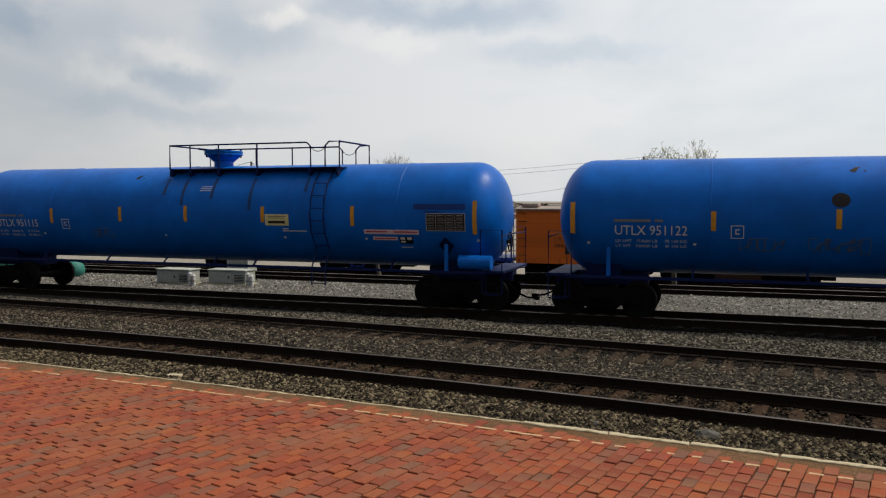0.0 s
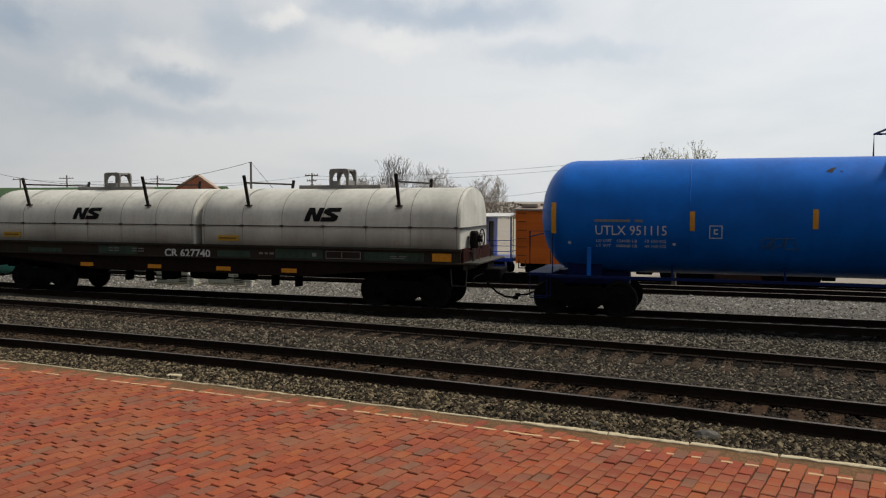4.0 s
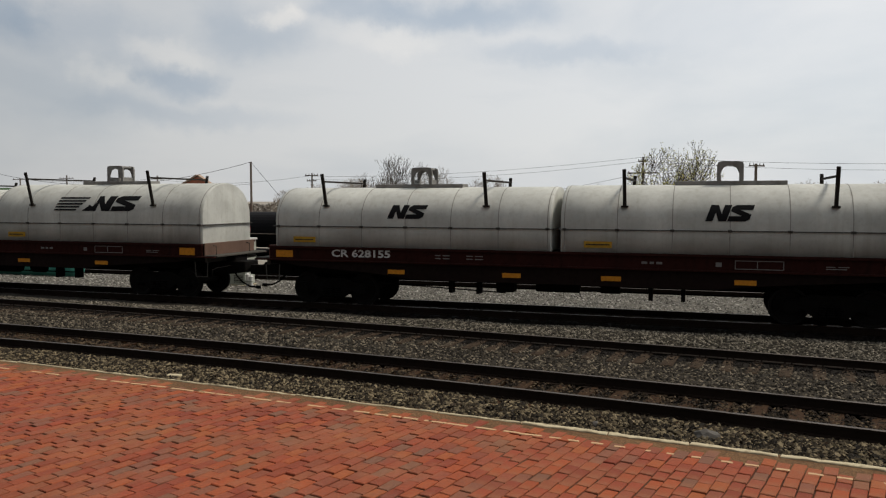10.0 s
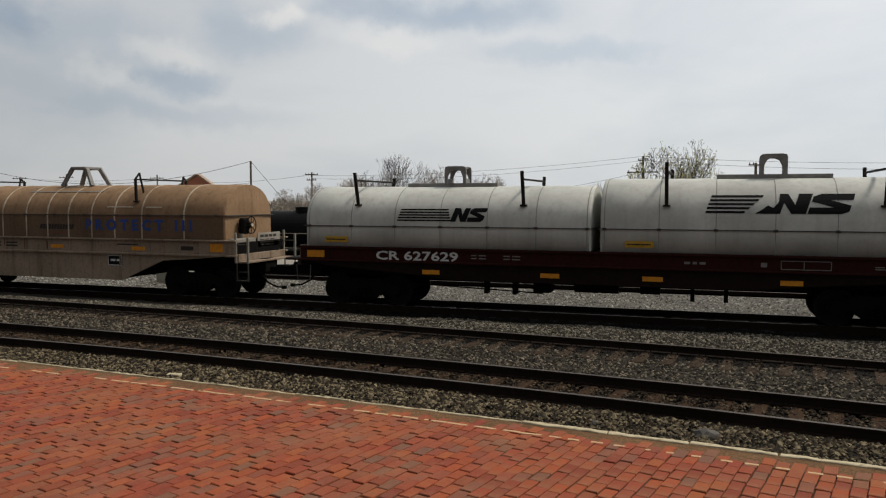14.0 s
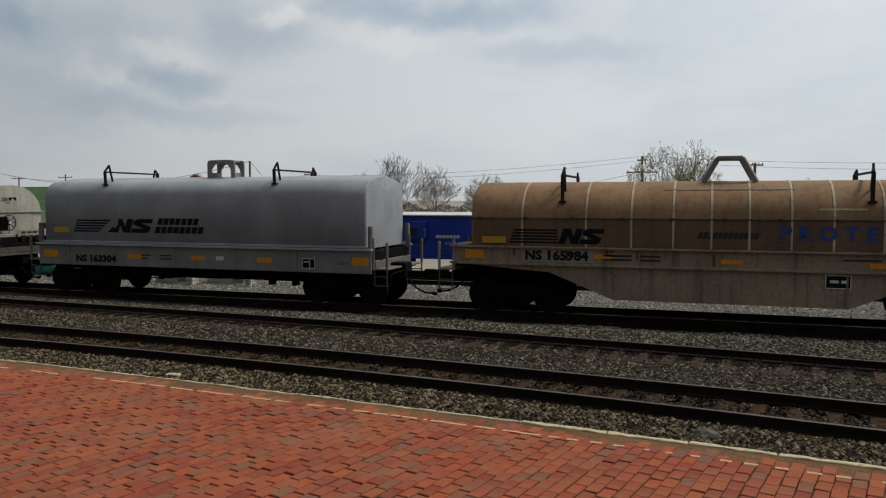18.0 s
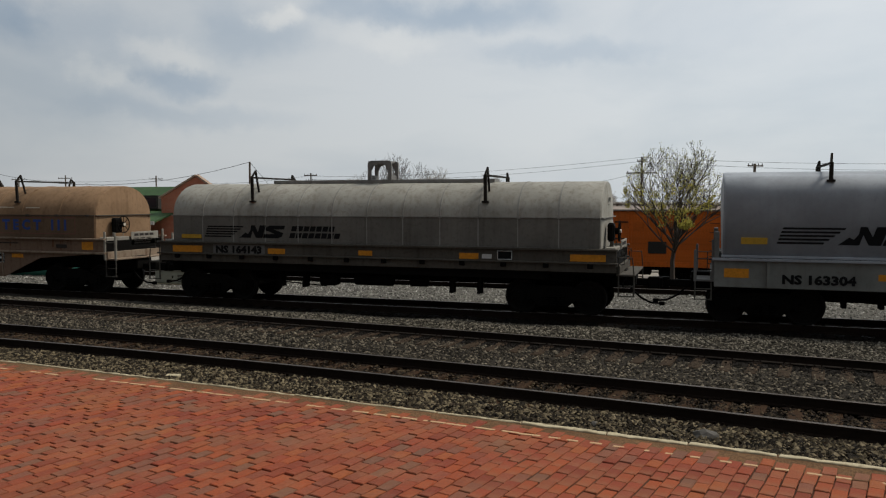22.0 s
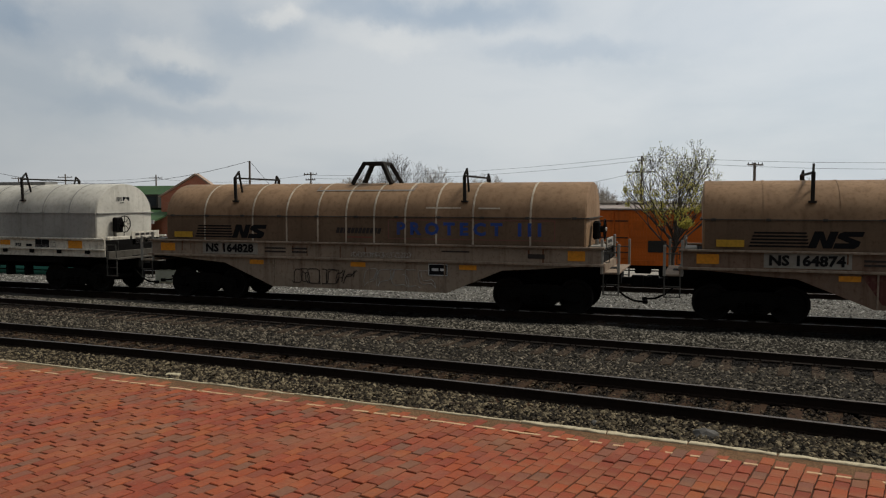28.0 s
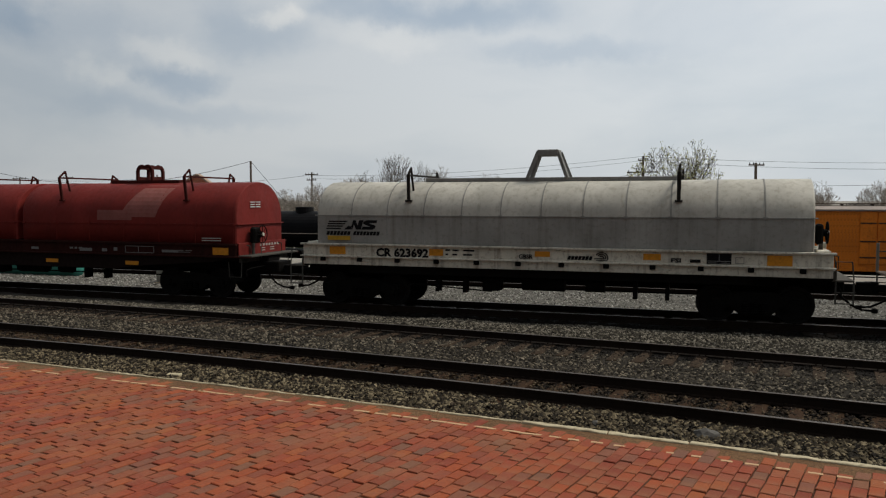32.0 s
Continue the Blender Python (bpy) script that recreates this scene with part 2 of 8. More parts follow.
TONES = [(0.313, 0.060, 0.025), (0.255, 0.048, 0.021), (0.341, 0.086, 0.025), (0.284, 0.070, 0.034), (0.228, 0.080, 0.046), (0.351, 0.072, 0.021), (0.227, 0.042, 0.019), (0.295, 0.057, 0.023),
         (0.266, 0.070, 0.030), (0.322, 0.066, 0.021), (0.237, 0.060, 0.030), (0.303, 0.067, 0.028), (0.275, 0.051, 0.021), (0.196, 0.085, 0.051), (0.322, 0.080, 0.030)]
M_BRICK = brick_mat("paving_brick", TONES)
M_BRICKS = brick_mat("paving_brick_far", TONES, own=False)
M_JOINT = soil("joint_dirt", (0.085, 0.04, 0.023), (0.125, 0.06, 0.033), (0.03, 0.018, 0.012), 3.0)
M_YELLOW = paint("worn_yellow_paint", (0.56, 0.36, 0.19), 0.8, (0.3, 0.1, 0.05), 0.85, 0.5, fine=0.5)
M_BLACK = plain("black_lettering", (0.01, 0.01, 0.011), 0.8, spec=0.1)
M_WHITE = plain("white_lettering", (0.62, 0.62, 0.6), 0.6)
M_STENCIL = plain("dulled_white_stencil", (0.2, 0.19, 0.18), 0.7)
M_REFLECT = plain("orange_reflector", (0.66, 0.26, 0.015), 0.5)
M_PLATE = plain("yellow_plate", (0.5, 0.29, 0.025), 0.5)

# ---- building tools ----


def mesh_from(name, bm, mat=None):
    me = bpy.data.meshes.new(name)
    bm.to_mesh(me)
    bm.free()
    if mat:
        me.materials.append(mat)
    return me


def part(name, bm, mat, parent, label="", smooth=False):
    me = bm if isinstance(bm, bpy.types.Mesh) else mesh_from(name, bm, mat)
    if smooth:
        for p in me.polygons:
            p.use_smooth = True
    ob = new(name, me)
    ob.parent = parent
    if label:
        ob["label"] = label
    return ob


def thing(name, label, category, m=None, group="", kind=""):
    ob = new(name)
    if m is not None:
        ob.matrix_world = m
    return tagged(ob, label, category, group, kind)


def box(bm, x0, x1, y0, y1, z0, z1, bevel=0.0, m=None):
    made = bmesh.ops.create_cube(bm, size=1.0)["verts"]
    for v in made:
        v.co = Vector(((x0 + x1) / 2 + v.co.x * (x1 - x0), (y0 + y1) / 2 + v.co.y * (y1 - y0), (z0 + z1) / 2 + v.co.z * (z1 - z0)))
    if bevel:
        edges = list({e for v in made for e in v.link_edges})
        made = [v for v in bmesh.ops.bevel(bm, geom=edges, offset=bevel, segments=1, affect="EDGES", clamp_overlap=True)["verts"]]
    if m is not None:
        for v in made:
            v.co = m @ v.co
    return made


def rod(bm, a, b, r, seg=8, r2=None):
    a, b = Vector(a), Vector(b)
    d = b - a
    t = Matrix.Translation((a + b) / 2) @ d.to_track_quat("Z", "Y").to_matrix().to_4x4()
    bmesh.ops.create_cone(bm, cap_ends=True, segments=seg, radius1=r, radius2=r if r2 is None else r2, depth=d.length, matrix=t)


def pipe(bm, pts, r, seg=6):
    """A bent tube through the points."""
    pts = [Vector(p) for p in pts]
    rings = []
    for i, p in enumerate(pts):
        d = (pts[min(i + 1, len(pts) - 1)] - pts[max(i - 1, 0)]).normalized()
        q = d.to_track_quat("Z", "Y").to_matrix()
        rings.append([bm.verts.new(p + q @ Vector((r * math.cos(2 * math.pi * k / seg), r * math.sin(2 * math.pi * k / seg), 0))) for k in range(seg)])
    for a, b in zip(rings, rings[1:]):
        for k in range(seg):
            bm.faces.new((a[k], a[(k + 1) % seg], b[(k + 1) % seg], b[k]))
    bm.faces.new(rings[0][::-1])
    bm.faces.new(rings[-1])


def loft(bm, profile, xs, closed=True, caps=True):
    """A profile of (y, z) drawn out along x; profile may be a function of the index."""
    rings = [[bm.verts.new((x, y, z)) for y, z in (profile(i) if callable(profile) else profile)] for i, x in enumerate(xs)]
    n = len(rings[0])
    for a, b in zip(rings, rings[1:]):
        for k in range(n if closed else n - 1):
            bm.faces.new((a[k], a[(k + 1) % n], b[(k + 1) % n], b[k]))
    if caps:
        bm.faces.new(rings[0][::-1])
        bm.faces.new(rings[-1])
    return rings


def bm_new():
    return bmesh.new()


def boxes(rows, bevel=0.0):
    bm = bmesh.new()
    for r in rows:
        box(bm, *r, bevel=bevel)
    return bm




def glyphs(body, height, shear=0.0, bold=0.0):
    """A flat mesh of lettering, cap height as given, from x = 0 to the right, in the xz plane."""
    cu = bpy.data.curves.new("lettering", "FONT")
    cu.body, cu.size, cu.shear, cu.offset, cu.resolution_u = body, height / 0.7, shear, bold, 2
    ob = new("lettering", cu)
    bpy.context.view_layer.update()
    me = bpy.data.meshes.new_from_object(ob.evaluated_get(bpy.context.evaluated_depsgraph_get()))
    bpy.data.objects.remove(ob)
    bpy.data.curves.remove(cu)
    bm = bmesh.new()
    bm.from_mesh(me)
    bpy.data.meshes.remove(me)
    for v in bm.verts:
        v.co = Vector((v.co.x, 0, v.co.y))
    return bm


def lay(bm, x, z, depth_of, width=None, lift=0.012, cuts=6):
    """Moves flat lettering to (x, z) and lays it on the near side of a body whose half-width at height z is depth_of(z)."""
    lo, hi = min(v.co.x for v in bm.verts), max(v.co.x for v in bm.verts)
    k = 1.0 if width is None else width / (hi - lo)
    for v in bm.verts:
        v.co = Vector((x + (v.co.x - lo) * k, 0, z + v.co.z))
    z0, z1 = min(v.co.z for v in bm.verts), max(v.co.z for v in bm.verts)
    for i in range(1, cuts):
        g = bm.verts[:] + bm.edges[:] + bm.faces[:]
        bmesh.ops.bisect_plane(bm, geom=g, plane_co=(0, 0, z0 + (z1 - z0) * i / cuts), plane_no=(0, 0, 1))
    for v in bm.verts:
        v.co.y = -depth_of(v.co.z) - lift
    bmesh.ops.recalc_face_normals(bm, faces=bm.faces[:])
    return bm


def quads(polys):
    """Flat shapes in the xz plane from corner lists."""
    bm = bmesh.new()
    for p in polys:
        bm.faces.new([bm.verts.new((x, 0, z)) for x, z in p])
    return bm


def bars(rows):
    return quads([[(x0, z0), (x1, z0), (x1, z1), (x0, z1)] for x0, x1, z0, z1 in rows])

# ---- ground ----
rng = random.Random(7)


def curve_at(c, x):
    """Plan of a gently curved line: a parabola, straight past its ends."""
    a = min(max(x, -17.0), 3.0)
    y = c[0] * a * a + c[1] * a + c[2]
    return y + (2 * c[0] * a + c[1]) * (x - a)


RAIL_A, RAIL_B, RAIL_C = (-0.00400, -0.1450, 11.93), (-0.00280, -0.1290, 13.42), (-0.00181, -0.1142, 16.94)
RAIL_C2 = (-0.00181, -0.1142, 18.46)
KERB = (-0.0019, -0.1186, 10.255)
TRACK_Y, GAUGE = 21.66, 1.505
FAR_TRACK_Y, FAR_Z = 29.7, -0.12
SHOW_Y, SHOW_Z = 42.44, -1.15

bm = bm_new()
ys = [(-2500, -0.13), (-40, -0.13), (0, -0.13), (6, -0.13), (9.0, -0.2), (10.2, -0.27), (12, -0.29), (15, -0.29), (17, -0.29), (19.5, -0.26), (22, -0.26),
      (24, -0.28), (26, -0.3), (28.2, -0.33), (29.7, -0.31), (31.5, -0.34), (34, -0.9), (37, -1.35), (41, -1.38), (60, -1.4), (200, -1.5), (3000, -2)]
xs = [-3000, -400, -120] + [-60 + 4 * i for i in range(26)] + [120, 400, 3000]
grid = [[bm.verts.new((x, y, z + (0.02 * noise.noise(Vector((x * 0.3, y * 0.5, 0))) if abs(x) < 100 else 0))) for y, z in ys] for x in xs]
for a, b in zip(grid, grid[1:]):
    for j in range(len(ys) - 1):
        bm.faces.new((a[j], b[j], b[j + 1], a[j + 1]))
ground = part("ground", bm, M_BALLAST, None)
ground.data.materials.append(M_FARDIRT)
for p in ground.data.polygons:
    p.material_index = 1 if p.center.y > 50 else 0
tagged(ground, "grey-brown crushed stone and dirt of the rail yard", "ground", kind="structure")


# ---- tracks ----
RAIL_PROFILE = [(-0.075, -0.178), (-0.075, -0.166), (-0.012, -0.15), (-0.009, -0.045), (-0.036, -0.035), (-0.036, -0.004), (-0.03, 0.0),
                (0.03, 0.0), (0.036, -0.004), (0.036, -0.035), (0.009, -0.045), (0.012, -0.15), (0.075, -0.166), (0.075, -0.178)]


def rail(parent, path, z, label="", foot=None):
    """One rail along (x, y) points; the running face is worn bright."""
    bm = bm_new()
    rings = []
    for i, (x, y) in enumerate(path):
        a, b = path[max(i - 1, 0)], path[min(i + 1, len(path) - 1)]
        d = Vector((b[0] - a[0], b[1] - a[1], 0)).normalized()
        n = Vector((-d.y, d.x, 0))
        rings.append([bm.verts.new(Vector((x, y, z + q)) + n * p) for p, q in RAIL_PROFILE])
    k = len(RAIL_PROFILE)
    for a, b in zip(rings, rings[1:]):
        for j in range(k):
            f = bm.faces.new((a[j], b[j], b[(j + 1) % k], a[(j + 1) % k]))
            if j in (5, 6, 7):
                f.material_index = 1
            elif foot and j == 1:
                f.material_index = 2
    bmesh.ops.recalc_face_normals(bm, faces=bm.faces[:])
    me = mesh_from("rail", bm, M_RAIL)
    me.materials.append(M_HEAD)
    if foot:
        me.materials.append(foot)
    return part("rail", me, None, parent, label)


def block_mesh(name, sx, sy, sz, bevel, mat, jitter=0.0):
    bm = boxes([(-sx / 2, sx / 2, -sy / 2, sy / 2, -sz, 0)], bevel)
    for v in bm.verts:
        v.co += Vector((rng.uniform(-1, 1), rng.uniform(-1, 1), rng.uniform(-1, 1))) * jitter
    return mesh_from(name, bm, mat)


TIES = [block_mesh("tie", 0.23, 2.6, 0.18, 0.015, M_TIE, 0.008) for _ in range(3)]
TIES_RUST = [block_mesh("tie", 0.23, 2.6, 0.18, 0.015, M_TIE_RUST, 0.012) for _ in range(3)]
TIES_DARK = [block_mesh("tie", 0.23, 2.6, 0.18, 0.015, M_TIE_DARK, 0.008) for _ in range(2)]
PLATE_ME = block_mesh("tie_plate", 0.19, 0.34, 0.02, 0.004, M_RAIL)
bm = bm_new()
for sx, sy in ((-0.06, -0.085), (0.06, -0.085), (-0.06, 0.085), (0.06, 0.085)):
    rod(bm, (sx, sy, -0.05), (sx, sy, 0.03), 0.009, 5)
    box(bm, sx - 0.016, sx + 0.016, sy - 0.018, sy + 0.018, 0.028, 0.042)
SPIKE_ME = mesh_from("spikes", bm, M_RAIL)


def track(label, near, far, x0, x1, tie_x0, tie_x1, z, wood=None, plates=True, step=0.545, buried=False, shift=0.0):
    """Two rails on ties; buried: the far rail lies under the ballast; shift moves the ties across."""
    t = thing("railway_track", label, "railway track", kind="structure")
    for f in (near,) if buried else (near, far):
        rail(t, [(x0 + (x1 - x0) * i / 60, f(x0 + (x1 - x0) * i / 60)) for i in range(61)], z, "", M_FOOT_LIT if buried else None)
    x = tie_x0
    meshes = wood or TIES_DARK
    while x < tie_x1:
        yn, yf = near(x), far(x)
        slope = math.atan2(near(x + 1) - near(x), 1.0)
        tie = part("tie", meshes[rng.randrange(len(meshes))], None, t)
        tie.matrix_world = pose(x, (yn + yf) / 2 + shift + rng.uniform(-0.05, 0.05), z - 0.188 + rng.uniform(-0.006, 0.006), 0, 0, math.degrees(slope) + rng.uniform(-1.2, 1.2))
        if plates:
            for y in (yn,) if buried else (yn, yf):
                p = part("tie_plate", PLATE_ME, None, t)
                p.matrix_world = pose(x, y, z - 0.176, 0, 0, math.degrees(slope))
                q = part("spikes", SPIKE_ME, None, t)
                q.matrix_world = pose(x, y, z - 0.176, 0, 0, math.degrees(slope))
        x += step + rng.uniform(-0.03, 0.03)
    return t


track("railway track with rusty rails on weathered brown ties", lambda x: curve_at(RAIL_A, x), lambda x: curve_at(RAIL_B, x), -70, 14, -19, 5, 0.0, TIES_RUST)
track("middle railway track half buried in grey ballast", lambda x: curve_at(RAIL_C, x), lambda x: curve_at(RAIL_C2, x), -60, 14, -24, 6, 0.0, TIES, buried=True, shift=-0.62)
track("dark railway track under the freight train", lambda x: TRACK_Y - GAUGE / 2, lambda x: TRACK_Y + GAUGE / 2, -260, 60, -32, 8, 0.0)
track("empty railway track behind the train", lambda x: FAR_TRACK_Y - GAUGE / 2, lambda x: FAR_TRACK_Y + GAUGE / 2, -120, 60, -34, 10, FAR_Z, plates=False)
track("display track under the parked old cars", lambda x: SHOW_Y - GAUGE / 2, lambda x: SHOW_Y + GAUGE / 2, -80, 60, -30, 16, SHOW_Z, plates=False)


# near-black strips of ballast along the running rails
def strip(name, lo, hi, z, x0, x1, mat, label):
    bm = bm_new()
    n = 80
    rows = []
    for i in range(n + 1):
        x = x0 + (x1 - x0) * i / n
        a, b = lo(x) + 0.08 * noise.noise(Vector((x * 1.3, 3, 0))), hi(x) + 0.08 * noise.noise(Vector((x * 1.1, 9, 0)))
        rows.append([bm.verts.new((x, a + (b - a) * j / 4, z + 0.012 * noise.noise(Vector((x * 3, j * 2.1, 1))))) for j in range(5)])
    for a, b in zip(rows, rows[1:]):
        for j in range(4):
            bm.faces.new((a[j], b[j], b[j + 1], a[j + 1]))
    return tagged(part(name, bm, mat, None), label, kind="structure")


strip("dark_ballast", lambda x: TRACK_Y - 1.62, lambda x: TRACK_Y + 1.3, -0.225, -60, 14, M_DARK_BALLAST, "near-black ballast under the running rails")
strip("dark_ballast", lambda x: curve_at(RAIL_C, x) - 0.5, lambda x: curve_at(RAIL_C, x) + 0.2, -0.205, -40, 12, M_DARK_BALLAST, "near-black ballast under the running rails")


def scatter(name, count, area, size, mat, label, z=-0.25, seed=1):
    """Loose stones as one mesh: area(u, v) gives a place for two random numbers."""
    r = np.random.RandomState(seed)
    base = np.array([(1, 0, 0), (-1, 0, 0), (0, 1, 0), (0, -1, 0), (0, 0, 1), (0, 0, -1)], float)
    tri = np.array([(0, 2, 4), (2, 1, 4), (1, 3, 4), (3, 0, 4), (2, 0, 5), (1, 2, 5), (3, 1, 5), (0, 3, 5)])
    u, v = r.rand(count), r.rand(count)
    at = np.array([area(a, b) for a, b in zip(u, v)])
    s = size * (0.55 + 0.9 * r.rand(count, 1) ** 2)
    shape = base[None] * (0.6 + 0.6 * r.rand(count, 6, 1)) * np.stack([0.8 + 0.5 * r.rand(count), 0.7 + 0.4 * r.rand(count), 0.45 + 0.35 * r.rand(count)], 1)[:, None]
    a = r.rand(count) * 6.28
    c, n = np.cos(a), np.sin(a)
    x, y = shape[:, :, 0] * c[:, None] - shape[:, :, 1] * n[:, None], shape[:, :, 0] * n[:, None] + shape[:, :, 1] * c[:, None]
    tiltx = (r.rand(count) - 0.5) * 1.2
    zz = shape[:, :, 2] + x * tiltx[:, None]
    pts = np.stack([x, y, zz], 2) * s[:, None] + at[:, None]
    faces = (tri[None] + 6 * np.arange(count)[:, None, None]).reshape(-1, 3)
    me = bpy.data.meshes.new(name)
    me.from_pydata(pts.reshape(-1, 3).tolist(), [], faces.tolist())
    me.materials.append(mat)
    return tagged(part(name, me, None, None), label, "gravel", kind="stuff")


def between(lo, hi, x0, x1, z):
    def at(u, v):
        x = x0 + (x1 - x0) * u
        a, b = lo(x), hi(x)
        return (x, a + (b - a) * v, z(v) if callable(z) else z)
    return at


A, B, C, C2, K = (lambda c: (lambda x: curve_at(c, x)))(RAIL_A), (lambda c: (lambda x: curve_at(c, x)))(RAIL_B), (lambda c: (lambda x: curve_at(c, x)))(RAIL_C), (lambda c: (lambda x: curve_at(c, x)))(RAIL_C2), (lambda c: (lambda x: curve_at(c, x)))(KERB)
scatter("ballast", 14000, between(lambda x: K(x) + 0.07, lambda x: A(x) - 0.08, -17, 4, lambda v: -0.10 - 0.08 * v), 0.042, M_STONE_B, "coarse brown and grey track ballast stones", seed=2)
scatter("ballast", 9000, between(lambda x: A(x) + 0.12, lambda x: B(x) - 0.1, -19, 4, -0.19), 0.036, M_STONE_RUST, "coarse brown and grey track ballast stones", seed=3)
scatter("ballast", 20000, between(lambda x: B(x) + 0.12, lambda x: C(x) - 0.55, -24, 5, -0.2), 0.036, M_STONE, "coarse grey track ballast stones", seed=4)
scatter("ballast", 2600, between(lambda x: C(x) - 0.6, lambda x: C(x) - 0.1, -24, 5, -0.19), 0.034, M_DARK_BALLAST, "near-black ballast stones", seed=9)
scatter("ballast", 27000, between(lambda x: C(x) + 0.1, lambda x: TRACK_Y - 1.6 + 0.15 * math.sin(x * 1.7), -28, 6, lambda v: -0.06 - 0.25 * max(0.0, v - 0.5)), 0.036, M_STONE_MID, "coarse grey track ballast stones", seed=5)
scatter("ballast", 2500, between(lambda x: TRACK_Y - 1.75, lambda x: TRACK_Y - 0.9, -28, 6, -0.2), 0.032, M_DARK_BALLAST, "near-black ballast stones", seed=8)
scatter("ballast", 17000, between(lambda x: TRACK_Y + 1.4, lambda x: FAR_TRACK_Y - 1.2, -36, 9, -0.26), 0.045, M_STONE_PALE, "pale grey ballast stones behind the train", seed=6)
strip("ballast_bed", lambda x: C(x) + 0.1, lambda x: C2(x) + 0.1, -0.085, -30, 8, M_BALLAST, "grey ballast filled between the middle rails")
strip("ballast_bed", lambda x: C2(x) + 0.1, lambda x: TRACK_Y - 1.6, -0.185, -30, 8, M_BALLAST, "grey ballast sloping to the running rails")
strip("ballast_bed", lambda x: B(x) + 0.1, lambda x: C(x) - 0.5, -0.212, -30, 8, M_BALLAST, "grey ballast filled between the tracks")

strip("gravel_bed", lambda x: TRACK_Y + 1.35, lambda x: FAR_TRACK_Y - 1.1, -0.268, -60, 14, M_BED_PALE, "pale gravel between the train and the empty track")
strip("gravel_bed", lambda x: FAR_TRACK_Y + 1.2, lambda x: FAR_TRACK_Y + 2.6, -0.3, -60, 14, M_BED_PALE, "pale gravel beyond the empty track")

# ---- freight train ----
# metres a second at these times: the train gains a little pace
PACE = ((0.0, 4.98), (2.0, 4.98), (6.0, 5.08), (14.0, 5.08), (17.0, 5.25), (33.0, 5.25))


def advance(t):
    """How far the train has rolled after t seconds."""
    s = 0.0
    for (t0, v0), (t1, v1) in zip(PACE, PACE[1:]):
        u = min(max(t - t0, 0.0), t1 - t0)
        s += v0 * u + (v1 - v0) * u * u / (2 * (t1 - t0))
    return s


TRAIN = []
WHEELSETS = []
WHEEL_R = 0.46

# one wheelset, one side frame, one bolster: all trucks share them
bm = bm_new()
for s in (-1, 1):
    prof = [(0.0, 0.47), (0.012, 0.485), (0.03, 0.465), (0.135, 0.455), (0.135, 0.40), (0.09, 0.36), (0.07, 0.2), (0.11, 0.12), (0.11, 0.0)]
    inner = [(0.0, 0.40), (0.03, 0.36), (0.03, 0.2), (-0.02, 0.12), (-0.02, 0.08)]
    ring = []
    full = prof[:-1] + []
    loop = inner[::-1] + full
    for d, r in loop:
        ring.append([bm.verts.new((r * math.cos(2 * math.pi * k / 24), s * (0.69 + d), r * math.sin(2 * math.pi * k / 24))) for k in range(24)])
    for a, b in zip(ring, ring[1:]):
        for k in range(24):
            bm.faces.new((a[k], a[(k + 1) % 24], b[(k + 1) % 24], b[k]))
rod(bm, (0, -0.82, 0), (0, 0.82, 0), 0.085, 10)
for s in (-1, 1):
    rod(bm, (0, s * 0.80, 0), (0, s * 1.06, 0), 0.13, 12)
    for k in range(3):
        c = Vector((0.07 * math.cos(k * 2.094), s * 1.07, 0.07 * math.sin(k * 2.094)))
        rod(bm, c, c + Vector((0, s * 0.02, 0)), 0.018, 6)
bmesh.ops.recalc_face_normals(bm, faces=bm.faces[:])
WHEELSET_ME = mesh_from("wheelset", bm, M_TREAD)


def side_frame_mesh():
    bm = bm_new()
    arch = [(-1.13, 0.62), (-1.13, 0.34), (-0.72, 0.34), (-0.62, 0.44), (-0.36, 0.22), (0.36, 0.22), (0.62, 0.44), (0.72, 0.34), (1.13, 0.34), (1.13, 0.62),
            (0.78, 0.66), (0.45, 0.78), (-0.45, 0.78), (-0.78, 0.66)]
    a = [bm.verts.new((x, -0.06, z)) for x, z in arch]
    b = [bm.verts.new((x, 0.06, z)) for x, z in arch]
    bm.faces.new(a)
    bm.faces.new(b[::-1])
    n = len(arch)
    for k in range(n):
        bm.faces.new((a[k], b[k], b[(k + 1) % n], a[(k + 1) % n]))
    for x in (-0.91, 0.91):
        rod(bm, (x, -0.11, 0.46), (x, 0.07, 0.46), 0.15, 12)
    for x in (-0.2, 0.0, 0.2):
        for k in range(5):
            rod(bm, (x, -0.10, 0.27 + k * 0.055), (x, -0.10, 0.295 + k * 0.055), 0.085, 10)
    bmesh.ops.recalc_face_normals(bm, faces=bm.faces[:])
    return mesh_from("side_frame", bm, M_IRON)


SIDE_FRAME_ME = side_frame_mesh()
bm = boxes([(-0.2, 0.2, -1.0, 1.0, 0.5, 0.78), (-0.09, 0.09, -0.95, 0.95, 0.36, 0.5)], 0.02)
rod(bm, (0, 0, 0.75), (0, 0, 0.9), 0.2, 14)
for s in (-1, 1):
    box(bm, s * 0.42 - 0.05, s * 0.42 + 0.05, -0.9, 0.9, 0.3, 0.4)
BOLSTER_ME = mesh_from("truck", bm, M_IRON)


def truck(car, x):
    tr = part("truck", BOLSTER_ME, None, car, "grimy black two-axle truck")
    tr.location = (x, 0, 0)
    for s in (-1, 1):
        f = part("side_frame", SIDE_FRAME_ME, None, tr)
        f.matrix_basis = pose(0, s * 1.0, 0, 0, 0, 0 if s < 0 else 180)
    for dx in (-0.91, 0.91):
        w = part("wheelset", WHEELSET_ME, None, tr)
        w.location = (dx, 0, WHEEL_R)
        WHEELSETS.append((w, dx))
    return tr


